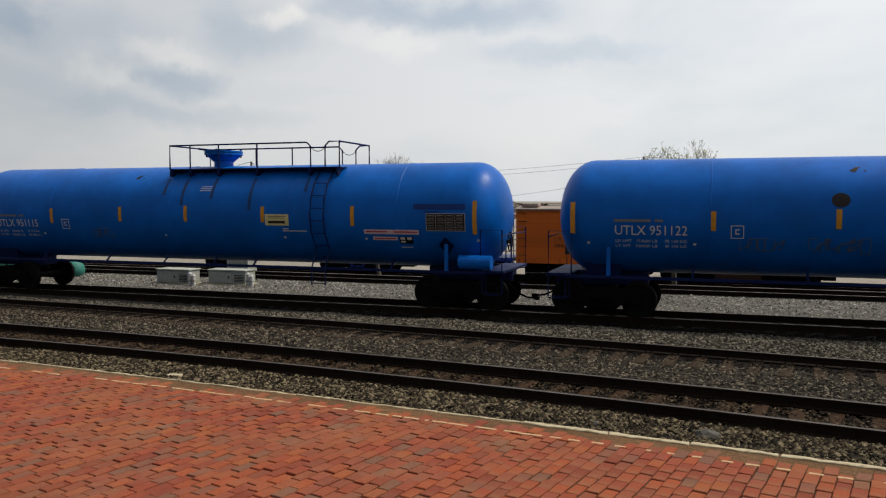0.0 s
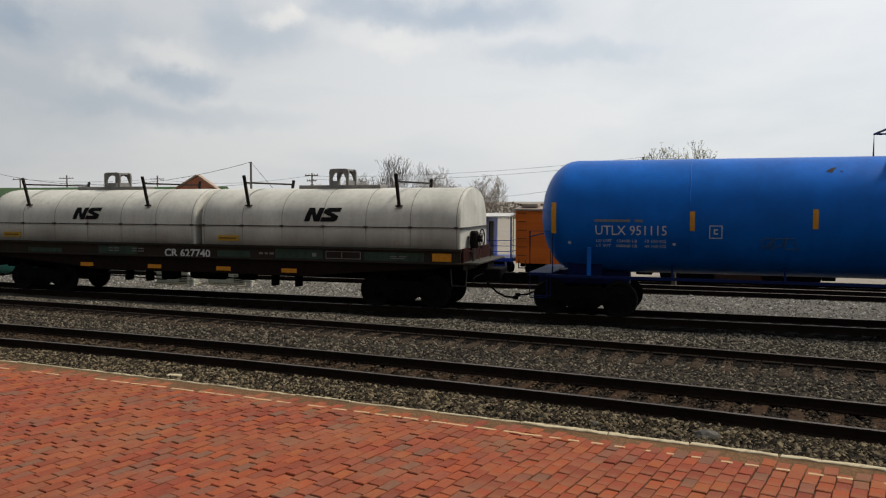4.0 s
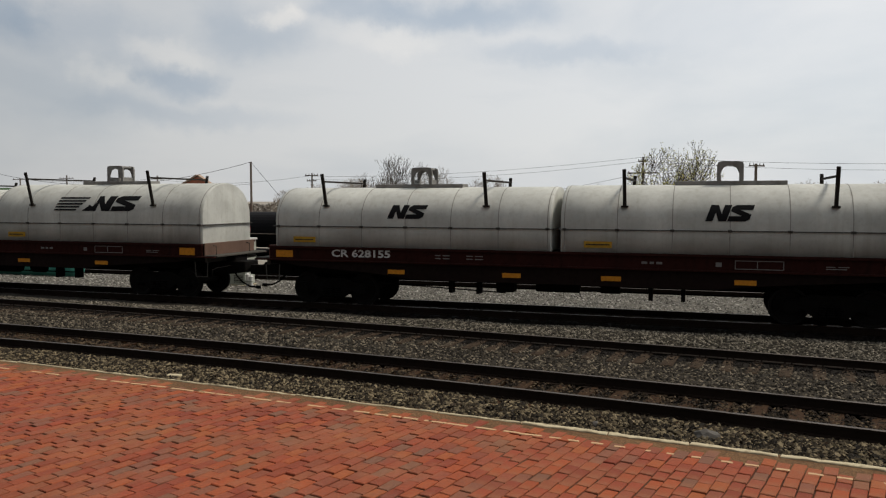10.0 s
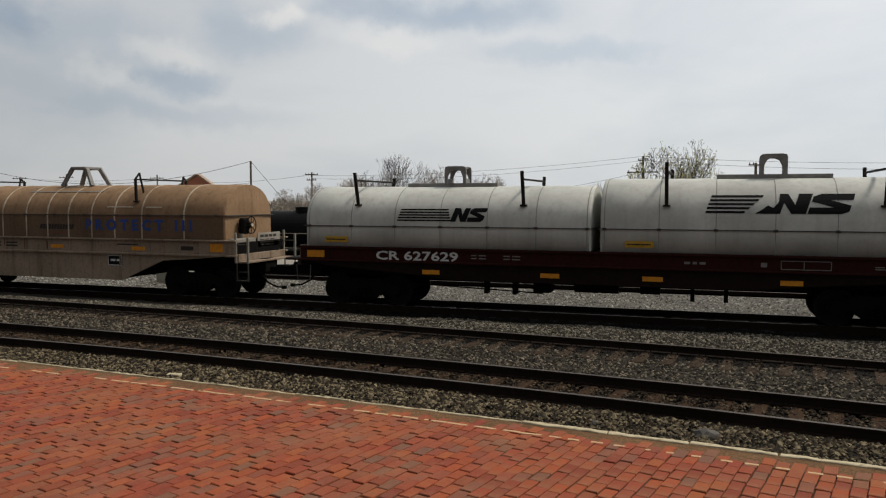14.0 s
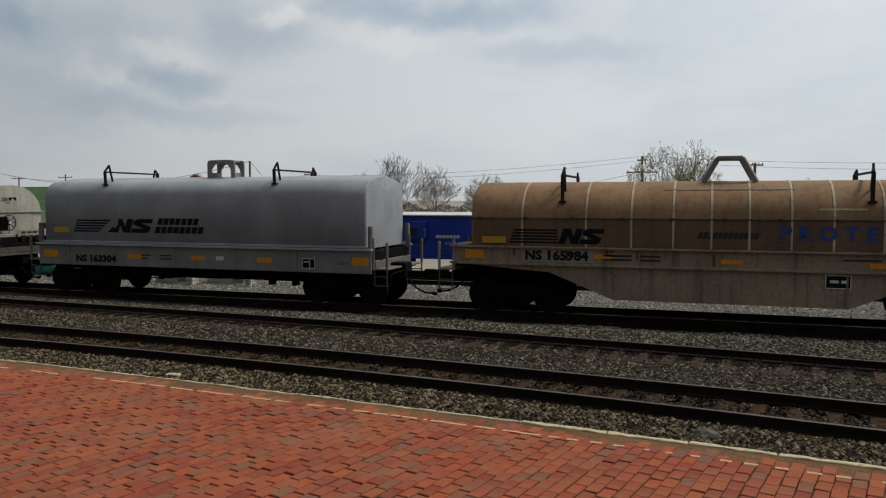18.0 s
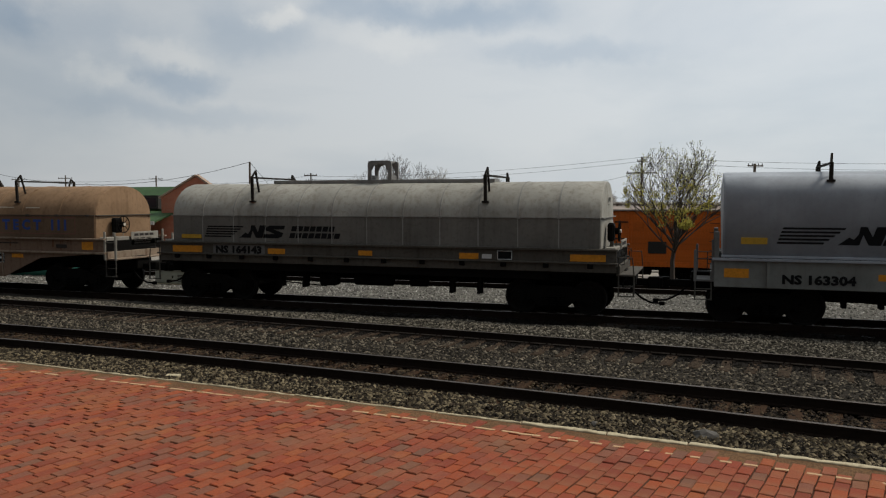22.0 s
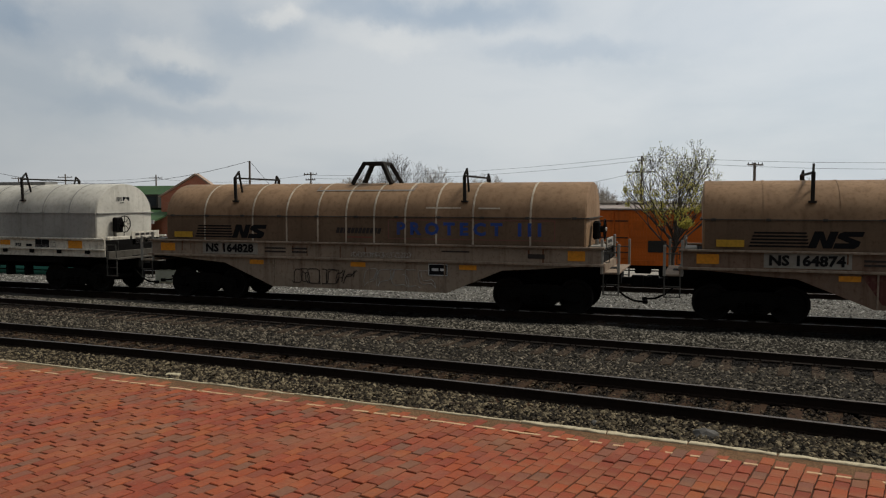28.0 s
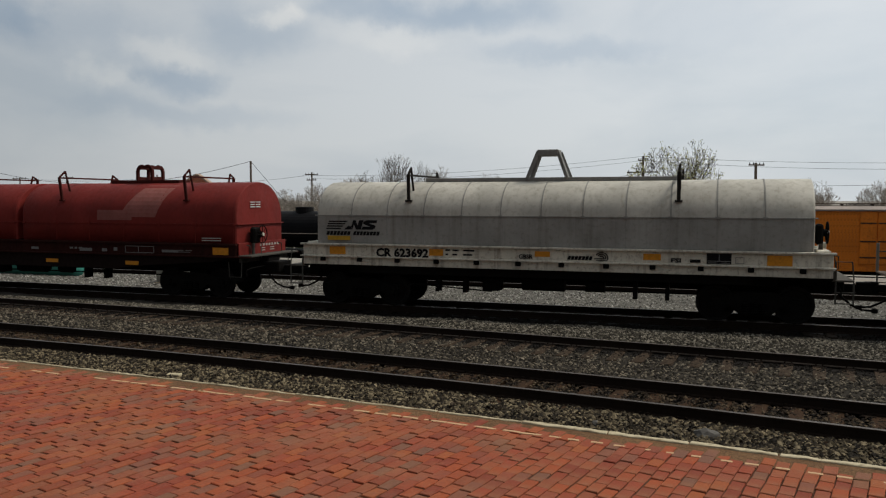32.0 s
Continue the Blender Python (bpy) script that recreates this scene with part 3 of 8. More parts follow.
def coupler_mesh():
    bm = boxes([(0, 0.62, -0.09, 0.09, 0.78, 0.96), (0.55, 0.86, -0.17, 0.05, 0.72, 1.02), (0.72, 0.92, 0.02, 0.14, 0.74, 1.0)], 0.02)
    return mesh_from("coupler", bm, M_IRON)


COUPLER_ME = coupler_mesh()
bm = bm_new()
pipe(bm, [(0.05, -0.32, 0.82), (0.2, -0.36, 0.66), (0.4, -0.38, 0.48), (0.65, -0.36, 0.36), (0.9, -0.32, 0.34)], 0.028, 7)
box(bm, 0.86, 1.0, -0.38, -0.27, 0.29, 0.39, 0.015)
HOSE_ME = mesh_from("air_hose", bm, M_IRON)
bm = bm_new()
pipe(bm, [(0, -0.16, 0.98), (0.02, -0.5, 1.0), (0.02, -1.2, 0.98), (0.02, -1.42, 0.94), (0.04, -1.45, 0.75)], 0.016, 6)
LEVER_ME = mesh_from("uncoupling_lever", bm, M_IRON)


def running_gear(car, half, trucks):
    for x in trucks:
        truck(car, x)
    for s in (-1, 1):
        turn = 0 if s > 0 else 180
        for name, me in (("coupler", COUPLER_ME), ("air_hose", HOSE_ME), ("uncoupling_lever", LEVER_ME)):
            o = part(name, me, None, car)
            o.matrix_basis = pose(s * (half - 0.9), 0, 0, 0, 0, turn)


def hand_wheel_mesh(r=0.27):
    bm = bm_new()
    n = 20
    pipe(bm, [(0, r * math.cos(2 * math.pi * k / n), r * math.sin(2 * math.pi * k / n)) for k in range(n + 1)], 0.016, 6)
    for k in range(4):
        a = k * math.pi / 4
        rod(bm, (0, -r * math.cos(a), -r * math.sin(a)), (0, r * math.cos(a), r * math.sin(a)), 0.011, 5)
    rod(bm, (-0.1, 0, 0), (0.03, 0, 0), 0.05, 8)
    return mesh_from("brake_wheel", bm, M_IRON)


WHEEL_ME = hand_wheel_mesh()


def ladder_bars(bm, x, y, z0, z1, width=0.4, along="x", n=4, r=0.014):
    for i in range(n):
        z = z0 + (z1 - z0) * i / max(1, n - 1)
        if along == "x":
            pipe(bm, [(x - width / 2, y + 0.06, z), (x - width / 2, y, z), (x + width / 2, y, z), (x + width / 2, y + 0.06, z)], r, 5)
        else:
            pipe(bm, [(x - 0.06, y - width / 2, z), (x, y - width / 2, z), (x, y + width / 2, z), (x - 0.06, y + width / 2, z)], r, 5)


def car_thing(name, label, category, s0):
    car = thing(name, label, category, pose(s0, TRACK_Y, 0), "cars of the freight train")
    TRAIN.append((car, s0))
    return car


# -- coil cars --
HOOD_W = 1.33
M_SEAM = paint("grimy_seam_steel", (0.07, 0.066, 0.06), 0.8, (0.04, 0.035, 0.03), 0.6, 0.3, spec=0.15)


def hood_profile(apex, base, w=HOOD_W, box_like=False):
    """The right half of a hood's outline, from the foot to the crown, as (half-width, height)."""
    pts = [(w, base)]
    if box_like:
        sh = apex - 0.42
        pts += [(w, sh - 0.25)]
        for k in range(1, 9):
            a = k * math.pi / 16
            pts.append((w - 0.62 + 0.62 * math.cos(a), sh - 0.25 + 0.55 * math.sin(a)))
        pts += [(0.35, apex - 0.05), (0.0, apex)]
    else:
        sh = base + 0.42 * (apex - base)
        pts += [(w, sh - 0.2)]
        for k in range(0, 13):
            a = k * math.pi / 24
            pts.append((w * math.cos(a) ** 0.92 if k < 12 else 0.0, sh + (apex - sh) * math.sin(a)))
    return pts


def hood_depth(prof):
    """Half-width of a hood as a function of height."""
    def at(z):
        for (w0, z0), (w1, z1) in zip(prof, prof[1:]):
            if z0 <= z <= z1:
                return w0 + (w1 - w0) * (z - z0) / max(1e-6, z1 - z0)
        return prof[0][0] if z < prof[0][1] else 0.0
    return at


def hood(car, x0, x1, prof, mat, label, end_bulge=0.06):
    """A removable steel hood: rounded sheet over its length with closed, slightly domed ends."""
    loop = [(-w, z) for w, z in prof] + [(w, z) for w, z in prof[-2::-1]]
    cz = sum(z for _, z in loop) / len(loop)
    n = 12
    xs = [x0, x0 + 0.04] + [x0 + 0.04 + (x1 - x0 - 0.08) * i / n for i in range(1, n)] + [x1 - 0.04, x1]
    bm = bm_new()

    def at(i):
        k = 0.975 if i in (0, len(xs) - 1) else 1.0
        return [(y * k, (z - cz) * k + cz if z > prof[0][1] + 0.01 else z) for y, z in loop]
    rings = loft(bm, at, xs, closed=True, caps=False)
    for ring, x, s in ((rings[0], x0, -1), (rings[-1], x1, 1)):
        mid = bm.verts.new((x + s * end_bulge, 0, cz))
        for k in range(len(ring)):
            bm.faces.new((ring[k], ring[(k + 1) % len(ring)], mid))
    bmesh.ops.recalc_face_normals(bm, faces=bm.faces[:])
    h = part("hood", bm, mat, car, label)
    for p in h.data.polygons:
        p.use_smooth = abs(p.normal.x) < 0.5
    return h


def strap(parent, x, prof, width, mat, name="hood_rib", lift=0.012, from_z=None):
    """A band over the hood at x."""
    bm = bm_new()
    loop = [(-w, z) for w, z in prof if from_z is None or z >= from_z] + [(w, z) for w, z in prof[-2::-1] if from_z is None or z >= from_z]
    cz = prof[0][1] + 0.4 * (prof[-1][1] - prof[0][1])
    out = []
    for y, z in loop:
        d = Vector((0, y, max(0, z - cz)))
        d = d.normalized() if d.length > 0 else Vector((0, 0, 1))
        out.append((y + d.y * lift, z + d.z * lift))
    for a, b in zip(zip(loop, out), zip(loop[1:], out[1:])):
        (i0, o0), (i1, o1) = a, b
        v = [bm.verts.new((x + s * width / 2, *p)) for s in (-1, 1) for p in (i0, o0, o1, i1)]
        for f in ((1, 2, 6, 5), (0, 1, 2, 3), (4, 7, 6, 5)):
            bm.faces.new([v[k] for k in f])
    bmesh.ops.recalc_face_normals(bm, faces=bm.faces[:])
    return part(name, bm, mat, parent)


def seam(parent, x0, x1, prof, z, mat, clips=()):
    """The horizontal joint flange of a hood, with its clips."""
    w = hood_depth(prof)(z)
    bm = boxes([(x0 + 0.02, x1 - 0.02, -w - 0.03, -w + 0.01, z - 0.012, z + 0.012), (x0 + 0.02, x1 - 0.02, w - 0.01, w + 0.03, z - 0.012, z + 0.012)])
    for c in clips:
        box(bm, c - 0.05, c + 0.05, -w - 0.05, -w, z - 0.028, z + 0.03)
    line = mat if mat is M_HOOD_RED else M_RIBLINE if mat in (M_HOOD_WORN, M_HOOD_SOOT) else M_SEAM
    part("joint_flange", bm, line, parent)
    for x, a, b in ((x1, 0.0, 0.075), (x0, -0.075, 0.0)):
        part("end_flange", boxes([(x + a, x + b, -w, w, z - 0.012, z + 0.012)]), line, parent)


def guide(car, x, prof, z0, top, mat, lean=0.03, brace=True):
    """A stacking guide: an upright flat bar on each side of the hood, braced inwards, and a thin tie bar across the crown."""
    d = hood_depth(prof)
    apex = prof[-1][1]
    w0 = d(z0) + 0.05
    g = part("stacking_guide", boxes([(x - 0.03, x + 0.03, -w0 - lean * 0.5, w0 + lean * 0.5, apex + 0.13, apex + 0.18)]), mat, car, "stacking guide with a tie bar over the hood")
    for s, tip in ((-1, top), (1, top - 0.08)):
        bm = bm_new()
        a, b = Vector((x, s * w0, z0)), Vector((x, s * (w0 + lean), apex + 0.17 if brace else tip))
        m = Matrix.Translation((a + b) / 2) @ (b - a).to_track_quat("Z", "Y").to_matrix().to_4x4()
        box(bm, -0.045, 0.045, -0.03, 0.03, -(b - a).length / 2, (b - a).length / 2, 0.008, m)
        box(bm, x - 0.09, x + 0.09, s * w0 - 0.05, s * w0 + 0.05, z0 - 0.03, z0 + 0.02)
        if not brace:
            part("guide_post", bm, mat, g)
            continue
        # a horn inside the post: a leg from the hood to its tip, linked back to the post's head
        horn, foot = Vector((x + 0.02, s * (w0 - 0.14), tip)), Vector((x + 0.02, s * (w0 - 0.32), apex - 0.26))
        for a, c in ((foot, horn), (b, horn)):
            m = Matrix.Translation((a + c) / 2) @ (c - a).to_track_quat("Z", "Y").to_matrix().to_4x4()
            box(bm, -0.026, 0.026, -0.024, 0.024, -(c - a).length / 2 - 0.015, (c - a).length / 2 + 0.015, 0.005, m)
        part("guide_post", bm, mat, g)


def lift_ring(car, x, prof, top, mat, kind="arch", size=0.7, plank=None, plank_mat=None, splay=1.6, strut=False, leg=0.045, cap=0.1, broad=0.4):
    """The lifting bail on the crown of a hood; arch: a plate with a rounded opening on either side; frame: splayed legs under a plate."""
    apex = prof[-1][1]
    z0 = apex - 0.03
    if plank:
        bm = boxes([(plank[0], plank[1], -0.28, 0.28, apex - 0.02, apex + 0.09)], 0.01)
        part("lifting_beam", bm, plank_mat or mat, car, "long steel lifting beam along the crown")
        z0 = apex + 0.06
    bm = bm_new()
    h = size / 2
    if kind == "arch":
        for y in (-0.26, 0.26):
            outer = [(-h, z0), (-h, top - 0.1), (-h * 0.93, top - 0.02), (-h * 0.6, top), (h * 0.6, top), (h * 0.93, top - 0.02), (h, top - 0.1), (h, z0)]
            inner = [(-h * 0.72, z0), (-h * 0.72, top - 0.3), (-h * 0.5, top - 0.15), (-h * 0.18, top - 0.1), (h * 0.18, top - 0.1), (h * 0.5, top - 0.15), (h * 0.72, top - 0.3), (h * 0.72, z0)]
            for yy in (y - 0.03, y + 0.03):
                o = [bm.verts.new((x + a, yy, b)) for a, b in outer]
                i = [bm.verts.new((x + a, yy, b)) for a, b in inner]
                for k in range(7):
                    bm.faces.new((o[k], o[k + 1], i[k + 1], i[k]))
                if yy < y:
                    fo, fi = o, i
                else:
                    for k in range(7):
                        bm.faces.new((fo[k], fo[k + 1], o[k + 1], o[k]))
                        bm.faces.new((fi[k], fi[k + 1], i[k + 1], i[k]))
        box(bm, x - h * 0.75, x + h * 0.75, -0.26, 0.26, top - 0.07, top - 0.01, 0.01)
        for s in (-1, 1):
            box(bm, x + s * h * 0.8 - 0.03, x + s * h * 0.8 + 0.03, -0.24, 0.24, z0, z0 + 0.16)
    elif kind == "oval":
        # a bent bar with rounded shoulders along each side, joined by two cross plates
        for y in (-0.26, 0.26):
            k, rise = h - 0.03, top - 0.25
            bow = [(-k, z0), (-k, rise)] + [(-k + 0.18 - 0.18 * math.cos(a), rise + 0.2 * math.sin(a)) for a in (0.5, 1.0, 1.5)]
            bow += [(0, top - 0.09)] + [(-p, q) for p, q in bow[::-1]]
            for (xa, za), (xb, zb) in zip(bow, bow[1:]):
                a, b = Vector((x + xa, y, za)), Vector((x + xb, y, zb))
                m = Matrix.Translation((a + b) / 2) @ (b - a).to_track_quat("Z", "Y").to_matrix().to_4x4()
                box(bm, -0.045, 0.045, -0.05, 0.05, -(b - a).length / 2 - 0.02, (b - a).length / 2 + 0.02, 0.01, m)
        for s in (-1, 1):
            box(bm, x + s * (h - 0.08) - 0.05, x + s * (h - 0.08) + 0.05, -0.24, 0.24, top - 0.16, top - 0.05, 0.01)
            box(bm, x + s * (h - 0.05) - 0.03, x + s * (h - 0.05) + 0.03, -0.24, 0.24, z0, z0 + 0.14, 0.01)
    else:
        for y in (-0.75 * broad, 0.75 * broad):
            for s in (-1, 1):
                a, b = Vector((x + s * h * splay, y * 1.4, z0)), Vector((x + s * h, y, top - 0.06))
                m = Matrix.Translation((a + b) / 2) @ (b - a).to_track_quat("Z", "Y").to_matrix().to_4x4()
                box(bm, -leg, leg, -leg, leg, -(b - a).length / 2, (b - a).length / 2, 0.01, m)
        box(bm, x - h * 1.05, x + h * 1.05, -broad, broad, top - cap, top, 0.02)
        if strut:
            box(bm, x - 0.07, x + 0.07, -0.06, 0.06, z0, top - 0.1, 0.01)
    bmesh.ops.recalc_face_normals(bm, faces=bm.faces[:])
    part("lifting_bail", bm, mat, car, "steel lifting bail on the hood's crown")


def logo(x, z, width, height, depth_of, lines=0, line_w=0.0, cut=False):
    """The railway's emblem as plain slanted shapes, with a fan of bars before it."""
    sh = 0.35 * height
    polys = []
    x1 = x + line_w
    for k in range(lines):
        za = z + height * (k + 0.12) / lines
        zb = za + height * 0.55 / lines
        e0, e1 = (sh * (za - z) / height, sh * (zb - z) / height)
        tail = line_w * (0.72 + 0.28 * k / max(1, lines - 1)) if cut else line_w * (0.98 - 0.02 * k)
        polys.append([(x + e0, za), (x + tail + e0 * 0.5, za), (x + tail + e1 * 0.5 + 0.02, zb), (x + e1, zb)])
    w = width - line_w
    if cut:
        x1, w = x1 + 0.1 * w, 0.9 * w
    half = w * 0.5
    for i in range(2):
        a = x1 + i * half
        s = lambda u, v: (a + u * half * 0.98 + (v - 0.25) * sh, z + v * height)
        if i == 0:
            polys += [[s(-0.3, 0), s(0.34, 0), s(0.34, 0.55), s(0.34, 1), s(0.16, 1), s(0.2, 0.6), s(0.12, 0.3), s(-0.05, 0.42), s(-0.16, 0.2)] if cut else [s(0.0, 0), s(0.34, 0), s(0.34, 0.55), s(0.34, 1), s(0.0, 1)], [s(0.34, 0.55), s(0.62, 0), s(0.64, 0), s(0.64, 0.45), s(0.36, 1), s(0.34, 1)],
                      [s(0.64, 0), s(0.98, 0), s(0.98, 1), s(0.64, 1), s(0.64, 0.45)]]
        else:
            polys += [[s(0.0, 0), s(0.84, 0), s(1.0, 0.14), s(1.0, 0.32), s(0.0, 0.32)], [s(0.0, 0.62), s(0.6, 0.32), s(1.0, 0.32), s(1.0, 0.42), s(0.42, 0.7), s(0.0, 0.7)],
                      [s(0.0, 0.7), s(0.42, 0.7), s(1.0, 0.7), s(1.0, 1), s(0.18, 1), s(0.0, 0.86)]]
    return lay(quads(polys), min(p[0] for q in polys for p in q), z - z, depth_of)


def mark(car, name, bm, mat, label=""):
    return part(name, bm, mat, car, label)


def sign_text(car, body, x, z, height, width, mat, depth_of, shear=0.0, bold=0.0, name="lettering"):
    """Lettering on a side, one part a word."""
    bm = lay(glyphs(body, height, shear, bold), x, z, depth_of, width)
    spans = sorted((min(v.co.x for v in f.verts), max(v.co.x for v in f.verts)) for f in bm.faces)
    cuts, far = [], spans[0][1]
    for a, b in spans:
        if a - far > 0.5 * height:
            cuts.append((a + far) / 2)
        far = max(far, b)
    if " " not in body or "   " in body and name == "lettering":
        cuts = []
    bounds = [-1e9] + cuts + [1e9]
    for lo, hi in zip(bounds, bounds[1:]):
        word = bm.copy()
        bmesh.ops.delete(word, geom=[v for v in word.verts if not lo < v.co.x < hi], context="VERTS")
        part(name, word, mat, car)
    bm.free()


def small_bars(car, rows, mat, depth_of, name="stencil_print"):
    for row in rows:
        part(name, lay(bars([row]), row[0], 0, depth_of, None, 0.01, 2), mat, car)


def slant_blocks(x0, x1, z0, z1, n):
    """A brand word as a row of plain slanted blocks."""
    w, k = (x1 - x0) / n, 0.3 * (z1 - z0)
    return [[(x0 + i * w, z0), (x0 + i * w + w * 0.84, z0), (x0 + i * w + w * 0.84 + k, z1), (x0 + i * w + k, z1)] for i in range(n)]


def brand_blocks(car, words, depth_of, mat):
    for x0, x1, z0, z1, n in words:
        for q in slant_blocks(x0, x1, z0, z1, n):
            part("letter_block", lay(quads([q]), q[0][0], 0, depth_of, None, 0.01, 2), mat, car)


def scrawl(car, x0, x1, z, height, seed, depth_of, mat, r=0.012, label="sprayed scrawl of graffiti"):
    """Looping unreadable spray strokes along a side."""
    g = random.Random(seed)
    x = x0
    while x < x1:
        w = height * g.uniform(0.55, 0.95)
        pts = []
        a, sweep, kx = g.uniform(0, 6.28), g.uniform(5.0, 9.5), g.uniform(0.7, 1.3)
        for j in range(17):
            q = a + sweep * j / 16
            pz = z + height * 0.5 * math.sin(q * kx + 0.6 * math.sin(2 * q))
            pts.append((x + w * 0.5 + w * 0.55 * math.cos(q) + w * 0.25 * (j / 16 - 0.5), -depth_of(pz) - 0.01, pz))
        bm = bm_new()
        pipe(bm, pts, r, 4)
        part("graffiti", bm, mat, car, label)
        x += w * g.uniform(0.7, 1.1)


def plates(car, rows, y, mat, name="reflector", t=0.012):
    for x0, x1, z0, z1 in rows:
        part(name, boxes([(x0, x1, -y - t, -y, z0, z1)]), mat, car)

M_HOOD_GREY = paint("grey_hood_paint", (0.57, 0.575, 0.53), 0.6, (0.25, 0.22, 0.165), 0.24, 0.3, spec=0.25)
M_HOOD_PALE = paint("pale_grey_hood_paint", (0.61, 0.605, 0.545), 0.6, (0.28, 0.24, 0.17), 0.24, 0.3, spec=0.25)
M_HOOD_SILVER = paint("silver_grey_hood_paint", (0.325, 0.345, 0.375), 0.45, (0.19, 0.185, 0.19), 0.3, 0.25, spec=0.3)
M_HOOD_WORN = paint("worn_grey_hood_paint", (0.53, 0.5, 0.43), 0.62, (0.2, 0.17, 0.12), 0.4, 0.5, spec=0.25)
M_HOOD_BROWN = paint("brown_grimed_hood_paint", (0.285, 0.18, 0.103), 0.75, (0.11, 0.06, 0.032), 0.5, 0.5, spec=0.12)
# Darker brown for the lower hood: shade on its upright side, painted in.
M_SHADED_BROWN = paint("shaded_brown_hood_skirt", (0.16, 0.107, 0.068), 0.9, (0.05, 0.033, 0.022), 0.5, 0.45, spec=0.1)
# Two greys for the lower hood, each darker than the hood above.
M_LOWER_DARK = paint("dark_grey_hood_skirt", (0.17, 0.16, 0.14), 0.8, (0.06, 0.05, 0.04), 0.5, 0.5, spec=0.15)
M_LOWER_GREY = paint("mid_grey_hood_skirt", (0.33, 0.315, 0.285), 0.75, (0.11, 0.095, 0.075), 0.45, 0.5, spec=0.2)
M_HOOD_RED = paint("oxide_red_hood_paint", (0.19, 0.021, 0.016), 0.65, (0.09, 0.018, 0.012), 0.35, 0.35, spec=0.18)
M_SILL_RED = paint("dark_oxide_sill_paint", (0.034, 0.0085, 0.006), 0.85, (0.008, 0.005, 0.004), 0.55, 0.55, spec=0.12)
M_GUIDE_RED = paint("dark_red_bail_steel", (0.06, 0.012, 0.009), 0.8, (0.02, 0.007, 0.005), 0.5, 0.4, spec=0.12)
# Near-black lower web: the shade under the sill flange, put into the colour.
M_SILL_SHADED = paint("shaded_lower_sill", (0.014, 0.0075, 0.006), 0.85, (0.006, 0.004, 0.0035), 0.5, 0.4, spec=0.1)
M_SILL_DARK = paint("soot_brown_sill_paint", (0.034, 0.026, 0.02), 0.85, (0.03, 0.036, 0.026), 0.8, 0.6, spec=0.12)
M_SILL_GREEN = paint("patchy_green_sill_paint", (0.045, 0.072, 0.052), 0.8, (0.03, 0.02, 0.014), 0.7, 0.6, spec=0.12)
M_SILL_GREY = paint("grey_sill_paint", (0.17, 0.165, 0.155), 0.75, (0.06, 0.048, 0.036), 0.45, 0.5, spec=0.2)
M_SILL_WHITE = paint("dirty_white_sill_paint", (0.68, 0.63, 0.52), 0.65, (0.13, 0.085, 0.05), 0.75, 0.85)
M_SILL_RUST = paint("rust_stained_grey_sill", (0.29, 0.225, 0.165), 0.85, (0.09, 0.042, 0.022), 0.6, 0.8, spec=0.15)
M_SILL_BROWN = paint("rust_eaten_brown_sill", (0.2, 0.135, 0.095), 0.9, (0.07, 0.032, 0.018), 0.65, 0.8, spec=0.12)
M_SILL_SILVER = paint("olive_grey_sill_paint", (0.2, 0.205, 0.19), 0.6, (0.1, 0.09, 0.075), 0.4, 0.5, spec=0.2)
M_HOOD_SOOT = paint("sooty_worn_hood_paint", (0.36, 0.345, 0.3), 0.65, (0.15, 0.12, 0.085), 0.5, 0.6, spec=0.2)
M_GUIDE = paint("guide_bar_grime", (0.03, 0.026, 0.022), 0.8, (0.012, 0.01, 0.008), 0.5, 0.3, spec=0.1)
M_BAIL = paint("grey_bail_steel", (0.22, 0.215, 0.2), 0.7, (0.07, 0.06, 0.05), 0.5, 0.4)
M_RIBLINE = paint("grimy_rib_line", (0.3, 0.29, 0.265), 0.7, (0.12, 0.1, 0.08), 0.5, 0.4, spec=0.2)
M_SILL_SOOT = paint("sooty_sill_paint", (0.095, 0.085, 0.07), 0.8, (0.03, 0.024, 0.018), 0.55, 0.6, spec=0.15)
M_RUSTRUN = plain("rust_run", (0.13, 0.055, 0.025), 0.85)
M_RUSTDRIP = plain("dark_rust_drip", (0.045, 0.02, 0.012), 0.8)
M_SPRAY_PALE = plain("dulled_pale_spray", (0.3, 0.27, 0.24), 0.8)
M_CHALK = plain("white_spray_paint", (0.42, 0.4, 0.36), 0.7)
M_STRAP = paint("pale_strap_stain", (0.5, 0.43, 0.33), 0.75, (0.24, 0.15, 0.085), 0.8, 0.8, spec=0.2)
M_BLUE = paint("glossy_blue_tank_paint", (0.0005, 0.125, 0.54), 0.38, (0.0005, 0.065, 0.31), 0.15, 0.25, spec=0.16, fine=0.01)
M_BLUE_PATCH = paint("darker_blue_repaint", (0.001, 0.035, 0.21), 0.4, (0.001, 0.03, 0.15), 0.2, 0.2, spec=0.3)
M_SCRAWL = plain("faded_blue_grey_spray", (0.1, 0.13, 0.18), 0.7)
M_NOTICE = plain("pale_yellow_notice", (0.72, 0.66, 0.33), 0.5)
M_STAIN = paint("olive_rust_run", (0.02, 0.05, 0.14), 0.5, (0.002, 0.06, 0.28), 0.9, 0.9, spec=0.15)
M_BLUE_DARK = paint("dark_blue_steel", (0.003, 0.012, 0.075), 0.6, (0.002, 0.005, 0.02), 0.4, 0.3, spec=0.15)
M_ORANGE_BAR = plain("orange_stripe", (0.62, 0.28, 0.02), 0.5)
M_PINK = plain("pale_pink_decal", (0.7, 0.55, 0.58), 0.6)
